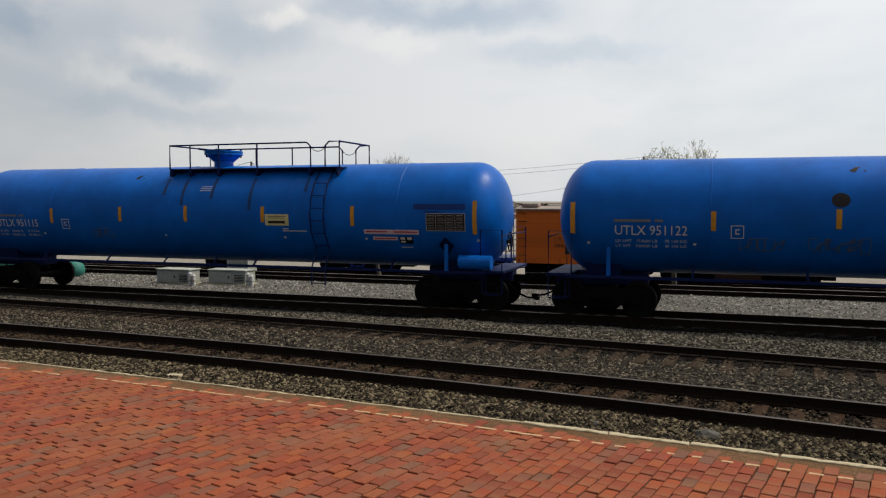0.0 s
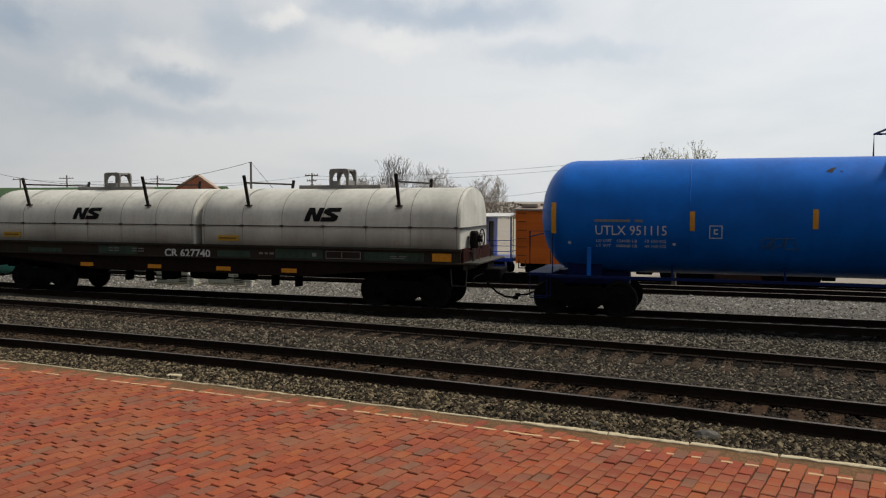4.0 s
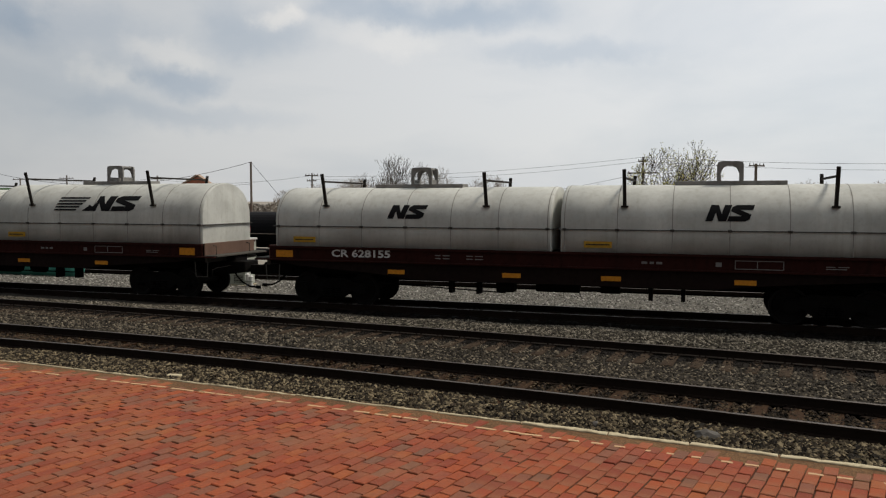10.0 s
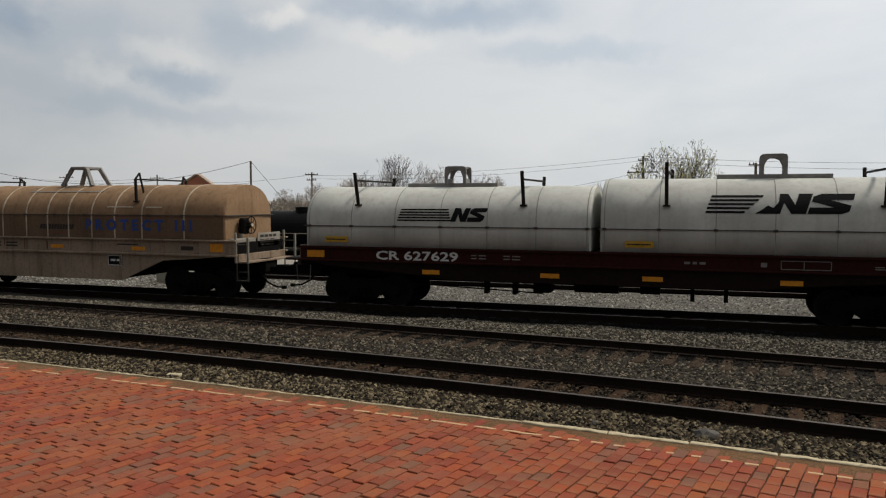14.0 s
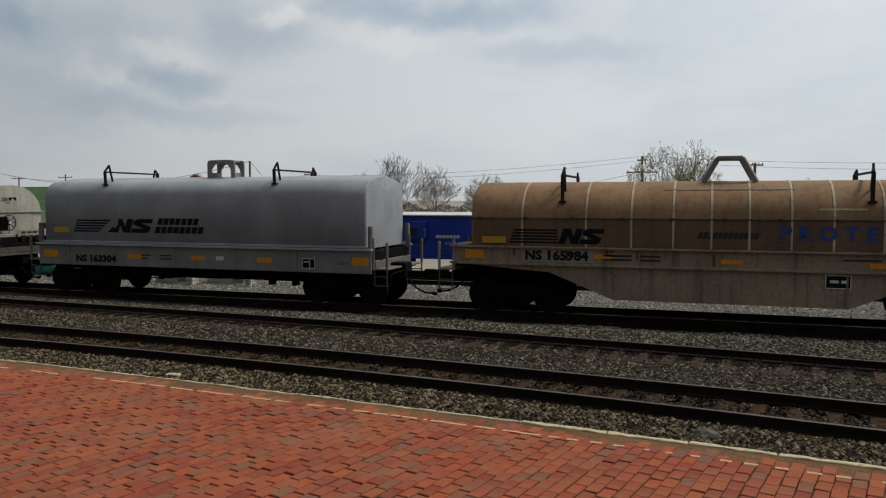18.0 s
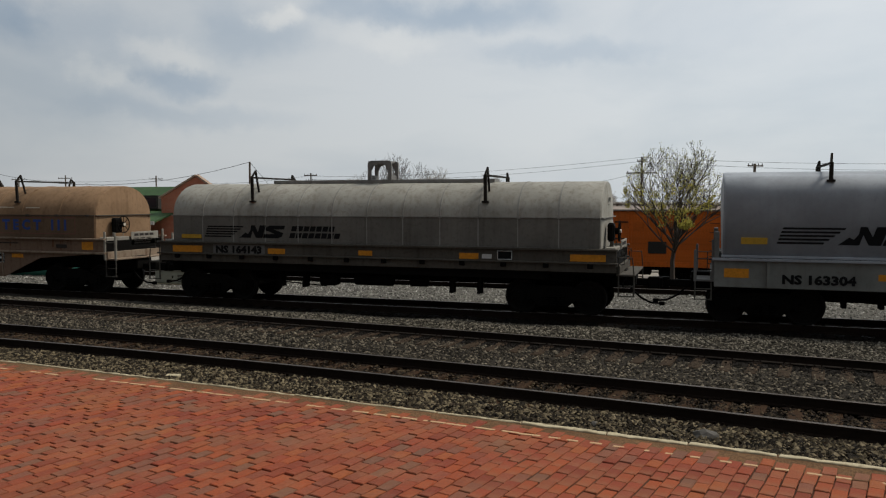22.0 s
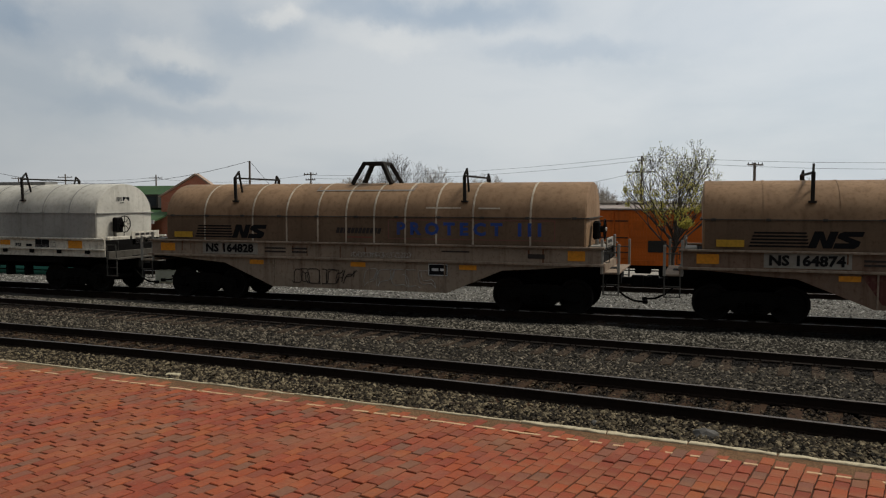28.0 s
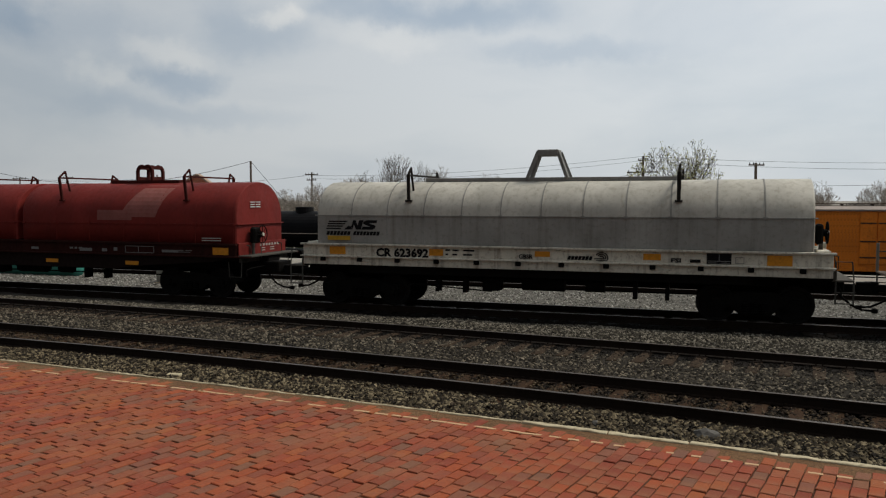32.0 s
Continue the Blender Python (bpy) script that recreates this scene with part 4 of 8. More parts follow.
M_REDTXT = plain("red_lettering", (0.4, 0.03, 0.06), 0.6)
M_BLUETXT = paint("worn_blue_lettering", (0.018, 0.058, 0.26), 0.7, (0.08, 0.075, 0.085), 0.85, 0.6)
M_REDFRAME = paint("faded_red_frame_line", (0.19, 0.075, 0.055), 0.8, (0.15, 0.1, 0.07), 0.9, 0.6)
M_BOARD = paint("pale_number_board", (0.3, 0.28, 0.24), 0.8, (0.14, 0.1, 0.07), 0.5, 0.4, spec=0.15)
M_ENDRAIL = paint("grimy_grey_end_steel", (0.075, 0.07, 0.06), 0.8, (0.02, 0.016, 0.012), 0.6, 0.4, spec=0.12)
M_BROWNTXT = plain("dark_faded_lettering", (0.035, 0.028, 0.024), 0.8)
M_BROWN_SCUFF = paint("dark_scuffed_steel", (0.02, 0.014, 0.012), 0.8, (0.04, 0.04, 0.06), 0.6, 0.3)
M_TEAL = paint("teal_paint", (0.03, 0.19, 0.15), 0.6, (0.02, 0.06, 0.05), 0.3, 0.3)


def end_gear(car, x, s, mat, brake=True, z0=1.45, tall=True, board=None, deck=None, posts=True, out=0.0, up=0.0):
    """Car end: foot board, corner posts and steps, grab irons, hand brake against the hood's end and a lettered board."""
    def span(a, b):
        return tuple(sorted((x + s * a, x + s * b)))
    steel = M_ENDRAIL if mat is M_IRON else mat
    top_deck = z0 - 0.31 if deck is None else deck
    iron = M_ENDRAIL
    part("end_platform", boxes([(*span(0, 0.46), -1.38, 1.38, top_deck - 0.05, top_deck)], 0.01), M_SILL_RUST if steel is M_BOARD else steel, car, "worn foot board across the car end")
    part("end_sill", boxes([(*span(0, 0.09), -1.36, 1.36, top_deck - 0.22 if deck else top_deck, top_deck - 0.05 if deck else z0 - 0.1)], 0.01), M_SILL_RUST if steel is M_BOARD else steel, car)
    part("striker", boxes([(*span(0.05, 0.4), -0.36, 0.36, 0.78, top_deck - 0.05)], 0.03), M_IRON, car)
    for y in (-1.4, 1.4):
        if tall:
            for dx, top in ((0.02, 0.55), (0.44, 0.42)) if posts else ():
                part("corner_post", boxes([(x + s * dx - 0.035, x + s * dx + 0.035, y - 0.03, y + 0.03, z0 - 0.36, z0 + top)], 0.012), steel, car)
            for dx in (0.06, 0.44):
                bm = bm_new()
                rod(bm, (x + s * dx, y, 0.6), (x + s * dx, y, z0 - 0.36), 0.022, 6)
                part("step_hanger", bm, iron, car)
            for z in (0.62, 0.88):
                part("step", boxes([(*span(0.04, 0.46), y - 0.03, y + 0.03, z - 0.012, z + 0.012)]), iron, car)
            bm = bm_new()
            if posts:
                rod(bm, (x + s * 0.02, y, z0 + 0.2), (x + s * 0.44, y, z0 + 0.2), 0.015, 6)
            else:
                pipe(bm, [(x + s * 0.06, y, z0 - 0.3), (x + s * 0.06, y, z0 + 0.12), (x + s * 0.4, y, z0 + 0.12), (x + s * 0.44, y, z0 - 0.3)], 0.018, 6)
            part("grab_iron", bm, iron, car)
            continue
        bm = bm_new()
        ladder_bars(bm, x + s * 0.22, y, z0 - 0.06, z0 - 0.06, 0.36, "x", 1)
        part("grab_iron", bm, iron, car)
        bm = bm_new()
        pipe(bm, [(x - s * 0.35, y * 0.98, z0 - 0.25), (x - s * 0.32, y * 0.98, 0.72), (x + s * 0.08, y * 0.98, 0.72), (x + s * 0.11, y * 0.98, z0 - 0.25)], 0.018, 6)
        part("sill_step", bm, iron, car)
    for y in (-1.0, 0.85):
        bm = bm_new()
        pipe(bm, [(x + s * 0.05, y, z0 - 0.1), (x + s * 0.16, y, z0 - 0.08), (x + s * 0.16, y, z0 + 0.22), (x + s * 0.05, y, z0 + 0.24)], 0.018, 6)
        part("grab_iron", bm, iron, car)
    if board:
        p = part("end_board", boxes([(*span(-0.03, 0.0), -0.15, 1.2, z0 + 0.06, z0 + 0.5)], 0.006), board, car, "pale lettered end board")
        bm = boxes([(*span(0.002, 0.006), 0.0 + 0.25 * k, 0.2 + 0.25 * k, z0 + 0.36, z0 + 0.44) for k in range(4)] + [(*span(0.002, 0.006), 0.0 + 0.3 * k, 0.22 + 0.3 * k, z0 + 0.27 - 0.08 * j, z0 + 0.3 - 0.08 * j) for k in range(3) for j in range(3)])
        part("stencil_print", bm, M_BROWNTXT, p)
        # low trough box below the hood's end, stained with rust
        part("end_box", boxes([(*span(-0.32, -0.03), -1.25, -0.2, z0 + 0.0, z0 + 0.36)], 0.02), board, car, "rust-stained end box")
    if brake:
        x, z0 = x + s * out, z0 + up
        bm = boxes([(*span(-0.32, -0.14), -0.74, -0.36, z0 + 0.48, z0 + 0.98)], 0.05)
        rod(bm, (x - s * 0.15, -0.46, z0 + 0.76), (x - s * 0.04, -0.46, z0 + 0.76), 0.09, 12)
        part("brake_housing", bm, M_IRON, car, "dark brake gear housing")
        bm = bm_new()
        rod(bm, (x - s * 0.2, -0.72, z0 + 0.0), (x - s * 0.2, -0.72, z0 + 0.5), 0.05, 8)
        rod(bm, (x - s * 0.14, -0.36, z0 + 0.0), (x - s * 0.12, -0.4, z0 + 0.5), 0.014, 5)
        part("brake_stand", bm, steel, car)
        w = part("brake_wheel", WHEEL_ME, None, car, "round spoked hand-brake wheel")
        w.matrix_basis = pose(x - s * 0.03, -0.46, z0 + 0.76, 0, 0, 0 if s > 0 else 180)
        bm = bm_new()
        rod(bm, (x - s * 0.02, -0.46, z0 + 0.76), (x + s * 0.02, -0.46, z0 + 0.76), 0.05, 10)
        part("wheel_hub", bm, M_SILL_WHITE, car, "white painted wheel hub")


def flat_depth(w):
    return lambda z: w


def underframe(car, half, trucks, depth=0.62, mat=None):
    """Centre sill, brake rigging and air reservoirs under the floor."""
    mat = mat or M_IRON
    # second, wider box is an added filler that closes bright slits under the floor
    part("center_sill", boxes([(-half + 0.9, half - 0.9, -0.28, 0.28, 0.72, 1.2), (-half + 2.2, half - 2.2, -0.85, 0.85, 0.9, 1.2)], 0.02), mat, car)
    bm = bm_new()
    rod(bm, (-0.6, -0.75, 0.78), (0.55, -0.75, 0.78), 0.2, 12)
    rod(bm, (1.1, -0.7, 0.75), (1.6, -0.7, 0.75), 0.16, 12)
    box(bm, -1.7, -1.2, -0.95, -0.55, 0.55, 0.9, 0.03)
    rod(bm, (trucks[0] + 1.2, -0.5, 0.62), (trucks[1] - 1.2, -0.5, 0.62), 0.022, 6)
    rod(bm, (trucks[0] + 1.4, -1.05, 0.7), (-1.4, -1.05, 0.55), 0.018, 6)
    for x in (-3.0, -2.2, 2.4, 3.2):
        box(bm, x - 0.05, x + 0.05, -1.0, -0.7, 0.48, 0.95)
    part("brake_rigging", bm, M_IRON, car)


def double_hood_car(s0, label, apexes, hood_mat, sill_mat, number, num_at, logos, end_panel, tops=(4.05, 4.05), patches=(), red=False, brake_right=False, guide_mat=None, low=(-4.7, -1.4, 1.2, 4.4), z_low=1.0, near_plate=True):
    car = car_thing("coil_car", label, "freight car", s0)
    half, trucks = 9.7, (-6.62, 6.58)
    running_gear(car, half, trucks)
    underframe(car, half, trucks)
    w = 1.42
    # deep side sills with top flange, bottom flange and a fish-bellied web
    for s in (-1, 1):
        y0, y1 = sorted((s * (w - 0.06), s * w))
        bm = bm_new()
        web = [(-8.46, 1.32), (-8.46, 1.68), (8.46, 1.68), (8.46, 1.32)]
        low_web = [(-8.4, 1.32), (8.4, 1.32), (7.6, 1.16), (5.2, 1.0), (3.9, 0.86), (-3.9, 0.86), (-5.2, 1.0), (-7.6, 1.16)]
        wall_strip = bm_new()
        a, b = [wall_strip.verts.new((x, y0 * 0.985, z)) for x, z in low_web], [wall_strip.verts.new((x, y1 * 0.985, z)) for x, z in low_web]
        wall_strip.faces.new(a), wall_strip.faces.new(b[::-1])
        for k in range(len(low_web)):
            wall_strip.faces.new((a[k], b[k], b[(k + 1) % len(low_web)], a[(k + 1) % len(low_web)]))
        bmesh.ops.recalc_face_normals(wall_strip, faces=wall_strip.faces[:])
        part("lower_sill", wall_strip, M_SILL_SHADED, car, "lower sill plate, near-black with shade painted in")
        a, b = [bm.verts.new((x, y0, z)) for x, z in web], [bm.verts.new((x, y1, z)) for x, z in web]
        bm.faces.new(a), bm.faces.new(b[::-1])
        for k in range(len(web)):
            bm.faces.new((a[k], b[k], b[(k + 1) % len(web)], a[(k + 1) % len(web)]))
        bmesh.ops.recalc_face_normals(bm, faces=bm.faces[:])
        part("side_sill", bm, sill_mat, car, "deep grimy steel side sill")
        f0, f1 = sorted((s * (w - 0.02), s * (w + 0.07)))
        part("sill_flange", boxes([(-8.5, 8.5, f0, f1, 1.66, 1.72), (-8.95, 8.95, f0, f1, 1.30, 1.345)], 0.006), sill_mat, car)
    part("floor", boxes([(-8.46, 8.46, -w + 0.06, w - 0.06, 1.2, 1.62)]), M_IRON, car)
    for s in (-1, 1):
        x = s * 8.48
        part("end_panel", boxes([(min(x, x + s * 0.05), max(x, x + s * 0.05), -1.36, 1.36, 1.3, 1.74)], 0.01), end_panel, car, "painted end plate of the trough")
        end_gear(car, x + s * 0.04, s, M_IRON, brake=s > 0 and brake_right, z0=1.42, tall=False, deck=1.37, out=0.3, up=-0.2)
        part("draft_sill", boxes([(*sorted((s * 8.3, s * 9.3)), -0.4, 0.4, 0.8, 1.14)], 0.03), M_IRON, car)
    for i, (x0, x1) in enumerate(((-8.32, -0.11), (0.13, 8.42))):
        prof = hood_profile(apexes[i], 1.72)
        d = hood_depth(prof)
        h = hood(car, x0, x1, prof, hood_mat, "removable rounded steel hood, streaked with grime")
        n = 6
        clips = [x0 + 0.1 + (x1 - x0 - 0.2) * k / n for k in range(n + 1)]
        seam(h, x0, x1, prof, 2.3, hood_mat if not red else M_HOOD_RED, clips)
        for c in clips:
            strap(h, c, prof, 0.02, M_HOOD_RED if red else M_RIBLINE, "hood_rib", 0.005)
        for g in ((-6.7, -1.9) if i == 0 else (1.75, 6.6)):
            guide(car, g, prof, 3.03 if red else 2.9, apexes[i] + 0.37, guide_mat or M_GUIDE, 0.24 if not red else 0.1, red)
        cx = (x0 + x1) / 2
        lift_ring(car, cx + (0.1 if i == 0 else 0.0), prof, tops[i] - 0.05, guide_mat or M_BAIL, "oval" if red else "arch", 0.64, (cx - 1.35, cx + 1.35))
        if not red:
            part("warning_plate", boxes([(x0 + 0.62, x0 + 1.32, -1.375, -1.34, 1.84, 2.0)]), M_PLATE, h, "yellow warning plate with dark border")
            small_bars(h, [(x0 + 0.67, x0 + 1.27, 1.905, 1.935)], M_BROWNTXT, flat_depth(1.378))
        for lg in logos[i]:
            mark(car, "emblem", logo(*lg[:4], d, *lg[4:]), M_BLACK, "black slanted emblem shapes")
    num_x, num_z, num_h, num_w = num_at
    if number:
        sign_text(car, number, num_x, num_z, num_h, num_w, M_WHITE, flat_depth(w + 0.002), bold=0.008, name="car_number")
    plates(car, ([(-8.25, -7.7, 1.4, 1.6)] if near_plate else []) + [(7.65, 8.2, 1.38, 1.6)] + [(x, x + 0.5, z_low, z_low + 0.12) for x in low], w, M_REFLECT)
    small_bars(car, [(x, x + wide, z, z + 0.03) for z in (1.53, 1.45) for x, wide in ((-3.3, 0.16), (-3.08, 0.2), (-2.4, 0.18), (-2.16, 0.22))] + [(2.2, 2.34, 1.46, 1.52), (2.4, 2.5, 1.46, 1.52), (2.56, 2.7, 1.46, 1.52), (3.96, 4.1, 1.43, 1.54), (6.4, 6.6, 1.48, 1.5), (6.66, 6.9, 1.48, 1.5), (6.4, 6.85, 1.43, 1.45)], M_STENCIL, flat_depth(w + 0.002))
    part("data_panel_frame", boxes([(4.4, 5.5, -w - 0.012, -w, 1.38, 1.40), (4.4, 5.5, -w - 0.012, -w, 1.58, 1.6), (4.4, 4.42, -w - 0.012, -w, 1.38, 1.6), (5.48, 5.5, -w - 0.012, -w, 1.38, 1.6), (4.9, 4.92, -w - 0.012, -w, 1.38, 1.6)]), M_STENCIL, car)
    for x0, x1, z0, z1 in patches:
        part("paint_patch", boxes([(x0, x1, -w - 0.008, -w, z0, z1)]), M_SILL_GREEN, car, "patch of faded green paint")
    return car


def ns_car_number(car, body, x, z, width, mat, w, height=0.2):
    sign_text(car, body, x, z, height, width, mat, flat_depth(w), bold=0.014, name="car_number")


def brown_coil_car(s0, label, number, straps=True, protect="P R O T E C T   I I I", graffiti=0, extra=[]):
    car = car_thing("coil_car", label, "freight car", s0)
    half, trucks = 7.9, (-5.3, 5.25)
    running_gear(car, half, trucks)
    part("center_sill", boxes([(-7.2, 7.2, -0.28, 0.28, 0.75, 1.2)], 0.02), M_IRON, car)
    w = 1.44
    for s in (-1, 1):
        y0, y1 = sorted((s * (w - 0.05), s * w))
        web = [(-6.9, 1.36), (-6.9, 1.8), (6.9, 1.8), (6.9, 1.36), (5.2, 1.22), (4.3, 1.16), (2.75, 0.5), (-2.65, 0.5), (-4.3, 1.16), (-5.2, 1.22)]
        bm = bm_new()
        a, b = [bm.verts.new((x, y0, z)) for x, z in web], [bm.verts.new((x, y1, z)) for x, z in web]
        bm.faces.new(a), bm.faces.new(b[::-1])
        for k in range(len(web)):
            bm.faces.new((a[k], b[k], b[(k + 1) % len(web)], a[(k + 1) % len(web)]))
        bmesh.ops.recalc_face_normals(bm, faces=bm.faces[:])
        side = part("side_sill", bm, M_SILL_BROWN if graffiti == 2 else M_SILL_RUST, car, "rust-streaked deep side sill with a low belly")
        f0, f1 = sorted((s * (w - 0.02), s * (w + 0.1)))
        part("sill_flange", boxes([(-7.0, 7.0, f0, f1, 1.33, 1.39), (-7.0, 7.0, f0, f1, 1.78, 1.83)], 0.006), M_SILL_RUST, car)
        g0, g1 = sorted((s * w, s * (w + 0.03)))
        for x in (-2.6, -1.05, 0.45, 1.9, 2.7):
            part("sill_rib", boxes([(x - 0.02, x + 0.02, g0, g1, 0.52, 1.33)]), M_SILL_RUST, car)
    part("floor", boxes([(-6.9, 6.9, -w + 0.05, w - 0.05, 1.25, 1.75)]), M_IRON, car)
    part("belly", boxes([(-2.6, 2.7, -w + 0.05, w - 0.05, 0.55, 1.2)]), M_IRON, car)
    for s in (-1, 1):
        end_gear(car, s * 6.9, s, M_BOARD, brake=s > 0, z0=1.5, board=M_BOARD)
    prof = hood_profile(3.53, 1.82)
    d = hood_depth(prof)
    h = hood(car, -6.45, 6.5, prof, M_HOOD_BROWN, "removable rounded hood grimed to rusty brown")
    # overlay with the shade of the upright side in its colour
    part("hood_skirt", lay(bars([(-6.4, 6.45, 1.83, 2.54)]), -6.4, 0, d, None, 0.006, 5), M_SHADED_BROWN, h)
    seam(h, -6.45, 6.5, prof, 2.56, M_HOOD_BROWN, [-6.2 + 1.24 * k for k in range(11)])
    for x in (-5.05, -3.37, -2.23, -1.21, -0.31, 0.56, 1.5, 2.41, 3.46, 5.04):
        strap(h, x, prof, 0.05, M_STRAP if straps else M_HOOD_BROWN, "hood_rib", 0.011, None if straps else 2.56)
    part("crown_frame", lay(quads([[(-1.45, 3.3), (1.6, 3.3), (1.6, 3.325), (-1.45, 3.325)], [(-1.45, 3.325), (-1.42, 3.325), (-1.42, 3.45), (-1.45, 3.45)], [(1.57, 3.325), (1.6, 3.325), (1.6, 3.45), (1.57, 3.45)]]), -1.45, 0, d, None, 0.03, 3), M_BAIL, h)
    for g in (-4.0, 3.2):
        guide(car, g, prof, 3.0, 3.88, M_GUIDE)
    lift_ring(car, 0.1, prof, 4.16, M_GUIDE if graffiti else M_BAIL, "frame", 0.6, splay=2.1, strut=graffiti == 2, leg=0.06)
    mark(car, "emblem", logo(-5.4, 1.9, 2.42, 0.4, d, 5, 1.35), M_BLACK, "dark faded slanted emblem shapes")
    brand_blocks(car, [(-0.64, 0.76, 2.09, 2.25, 12)], d, M_BROWNTXT)
    small_bars(car, [(-0.3, 0.5, 1.97, 2.0), (-0.35, -0.3, 1.97, 2.15)], plain("faded_red_lettering", (0.2, 0.05, 0.04), 0.8), d)
    sign_text(car, protect, 1.25, 2.09, 0.32, 4.08, M_BLUETXT, d, 0.0, 0.02)
    small_bars(car, [(0.98, 5.7, 2.47, 2.5), (0.98, 5.7, 1.95, 1.975), (0.98, 1.01, 1.975, 2.47), (5.67, 5.7, 1.975, 2.47)], M_REDFRAME, d, "lettering_frame")
    small_bars(car, [(2.1, 3.1, 2.8, 2.84), (3.6, 4.2, 2.79, 2.83)], M_STRAP, d)
    part("warning_plate", boxes([(-6.13, -5.49, -1.37, -1.335, 1.9, 2.07)]), M_PLATE, h, "yellow warning plate")
    plates(car, [(-6.58, -6.06, 1.48, 1.72), (6.05, 6.5, 1.46, 1.72), (-3.42, -2.95, 1.14, 1.27), (-0.12, 0.34, 1.15, 1.28), (3.11, 3.6, 1.15, 1.28)][:2 if not graffiti else 5] + ([] if graffiti else [(-3.13, -2.66, 1.54, 1.66), (-0.08, 0.42, 1.48, 1.59), (3.15, 3.65, 1.46, 1.58)]) + extra, w + 0.004, M_REFLECT)
    part("number_board", boxes([(-5.05, -3.15, -w - 0.008, -w, 1.42, 1.77)]), M_BOARD, car, "pale number board")
    ns_car_number(car, number, -4.93, 1.49, 1.65, M_BLACK, w + 0.01, 0.23)
    small_bars(car, [(-2.9, -2.2, 1.6, 1.65), (-2.9, -2.2, 1.5, 1.55), (-2.0, -1.5, 1.6, 1.65), (-2.0, -1.5, 1.5, 1.55), (2.6, 3.4, 1.62, 1.66), (5.0, 5.45, 1.5, 1.62)], M_BROWNTXT, flat_depth(w + 0.006))
    part("data_panel", boxes([(2.23, 2.78, -w - 0.012, -w, 0.97, 1.29)]), M_BLACK, car, "small black data panel with white frame")
    small_bars(car, [(2.23, 2.78, 1.27, 1.29), (2.23, 2.78, 0.97, 0.99), (2.23, 2.25, 0.97, 1.29), (2.76, 2.78, 0.97, 1.29), (2.33, 2.52, 1.1, 1.17), (2.57, 2.71, 1.1, 1.17)], M_WHITE, flat_depth(w + 0.014))
    # scrawled paint on the belly: pale or dark loops
    if graffiti == 1:
        scrawl(car, -1.95, -0.2, 0.84, 0.42, 3, flat_depth(w), M_BROWNTXT)
        scrawl(car, 0.3, 2.0, 0.86, 0.5, 5, flat_depth(w), M_CHALK, 0.009)
        scrawl(car, -0.1, 1.6, 1.5, 0.14, 8, flat_depth(w + 0.005), M_CHALK, 0.006)
    if graffiti == 2:
        part("spray_field", lay(quads([[(-2.95, 1.3), (-2.5, 0.62), (-1.5, 0.55), (-0.2, 0.58), (0.05, 0.9), (-0.1, 1.3)]]), -2.95, 0, flat_depth(w), None, 0.006, 6), paint("faded_maroon_spray", (0.105, 0.036, 0.03), 0.85, (0.19, 0.11, 0.08), 0.7, 0.6, spec=0.12), car, "faded maroon field of old spray paint")
        for q in ([(-2.4, 1.1), (-2.25, 0.86), (-1.95, 0.9), (-1.85, 1.06), (-2.1, 1.02)], [(-1.8, 0.72), (-1.62, 0.64), (-1.7, 1.14), (-1.78, 1.1)], [(-1.3, 0.66), (-1.15, 0.8), (-1.1, 1.05), (-1.3, 1.12), (-1.24, 0.9)], [(-0.35, 0.66), (-0.2, 0.7), (-0.25, 1.0), (-0.36, 0.95)]):
            part("spray_shard", lay(quads([q]), min(p[0] for p in q), 0, flat_depth(w + 0.004), None, 0.01, 2), M_SPRAY_PALE, car, "pale shard of spray paint")
        scrawl(car, -1.1, -0.3, 0.85, 0.3, 9, flat_depth(w), M_CHALK, 0.008)
        part("hood_patch", lay(bars([(-1.05, 0.75, 2.6, 3.48)]), -1.05, 0, d, None, 0.013, 10), paint("washed_pale_brown", (0.32, 0.225, 0.135), 0.75, (0.25, 0.16, 0.088), 0.8, 0.9, spec=0.15), h, "paler washed stretch of the hood")
        r = random.Random(3)
        for k in range(12):
            x, wide, long = 0.1 + 0.185 * k + r.uniform(-0.06, 0.06), r.uniform(0.03, 0.07), r.uniform(0.35, 0.74)
            q = [(x, 1.31), (x + wide, 1.31), (x + wide * 0.9, 1.31 - long * 0.7), (x + wide * 0.6 + 0.03, 1.31 - long), (x + wide * 0.3, 1.31 - long * 0.75)]
            part("rust_drip", lay(quads([q]), x, 0, flat_depth(w + 0.001), None, 0.01, 3), M_RUSTDRIP, car, "dark wet rust run")
    r = random.Random(int(number[-4:]))
    for k in range(9):
        x = r.uniform(-6.4, 6.4)
        top = r.uniform(1.7, 1.78)
        small_bars(car, [(x, x + r.uniform(0.02, 0.07), top - r.uniform(0.12, 0.38), top)], M_RUSTRUN, flat_depth(w + 0.001), "rust_streak")
    return car


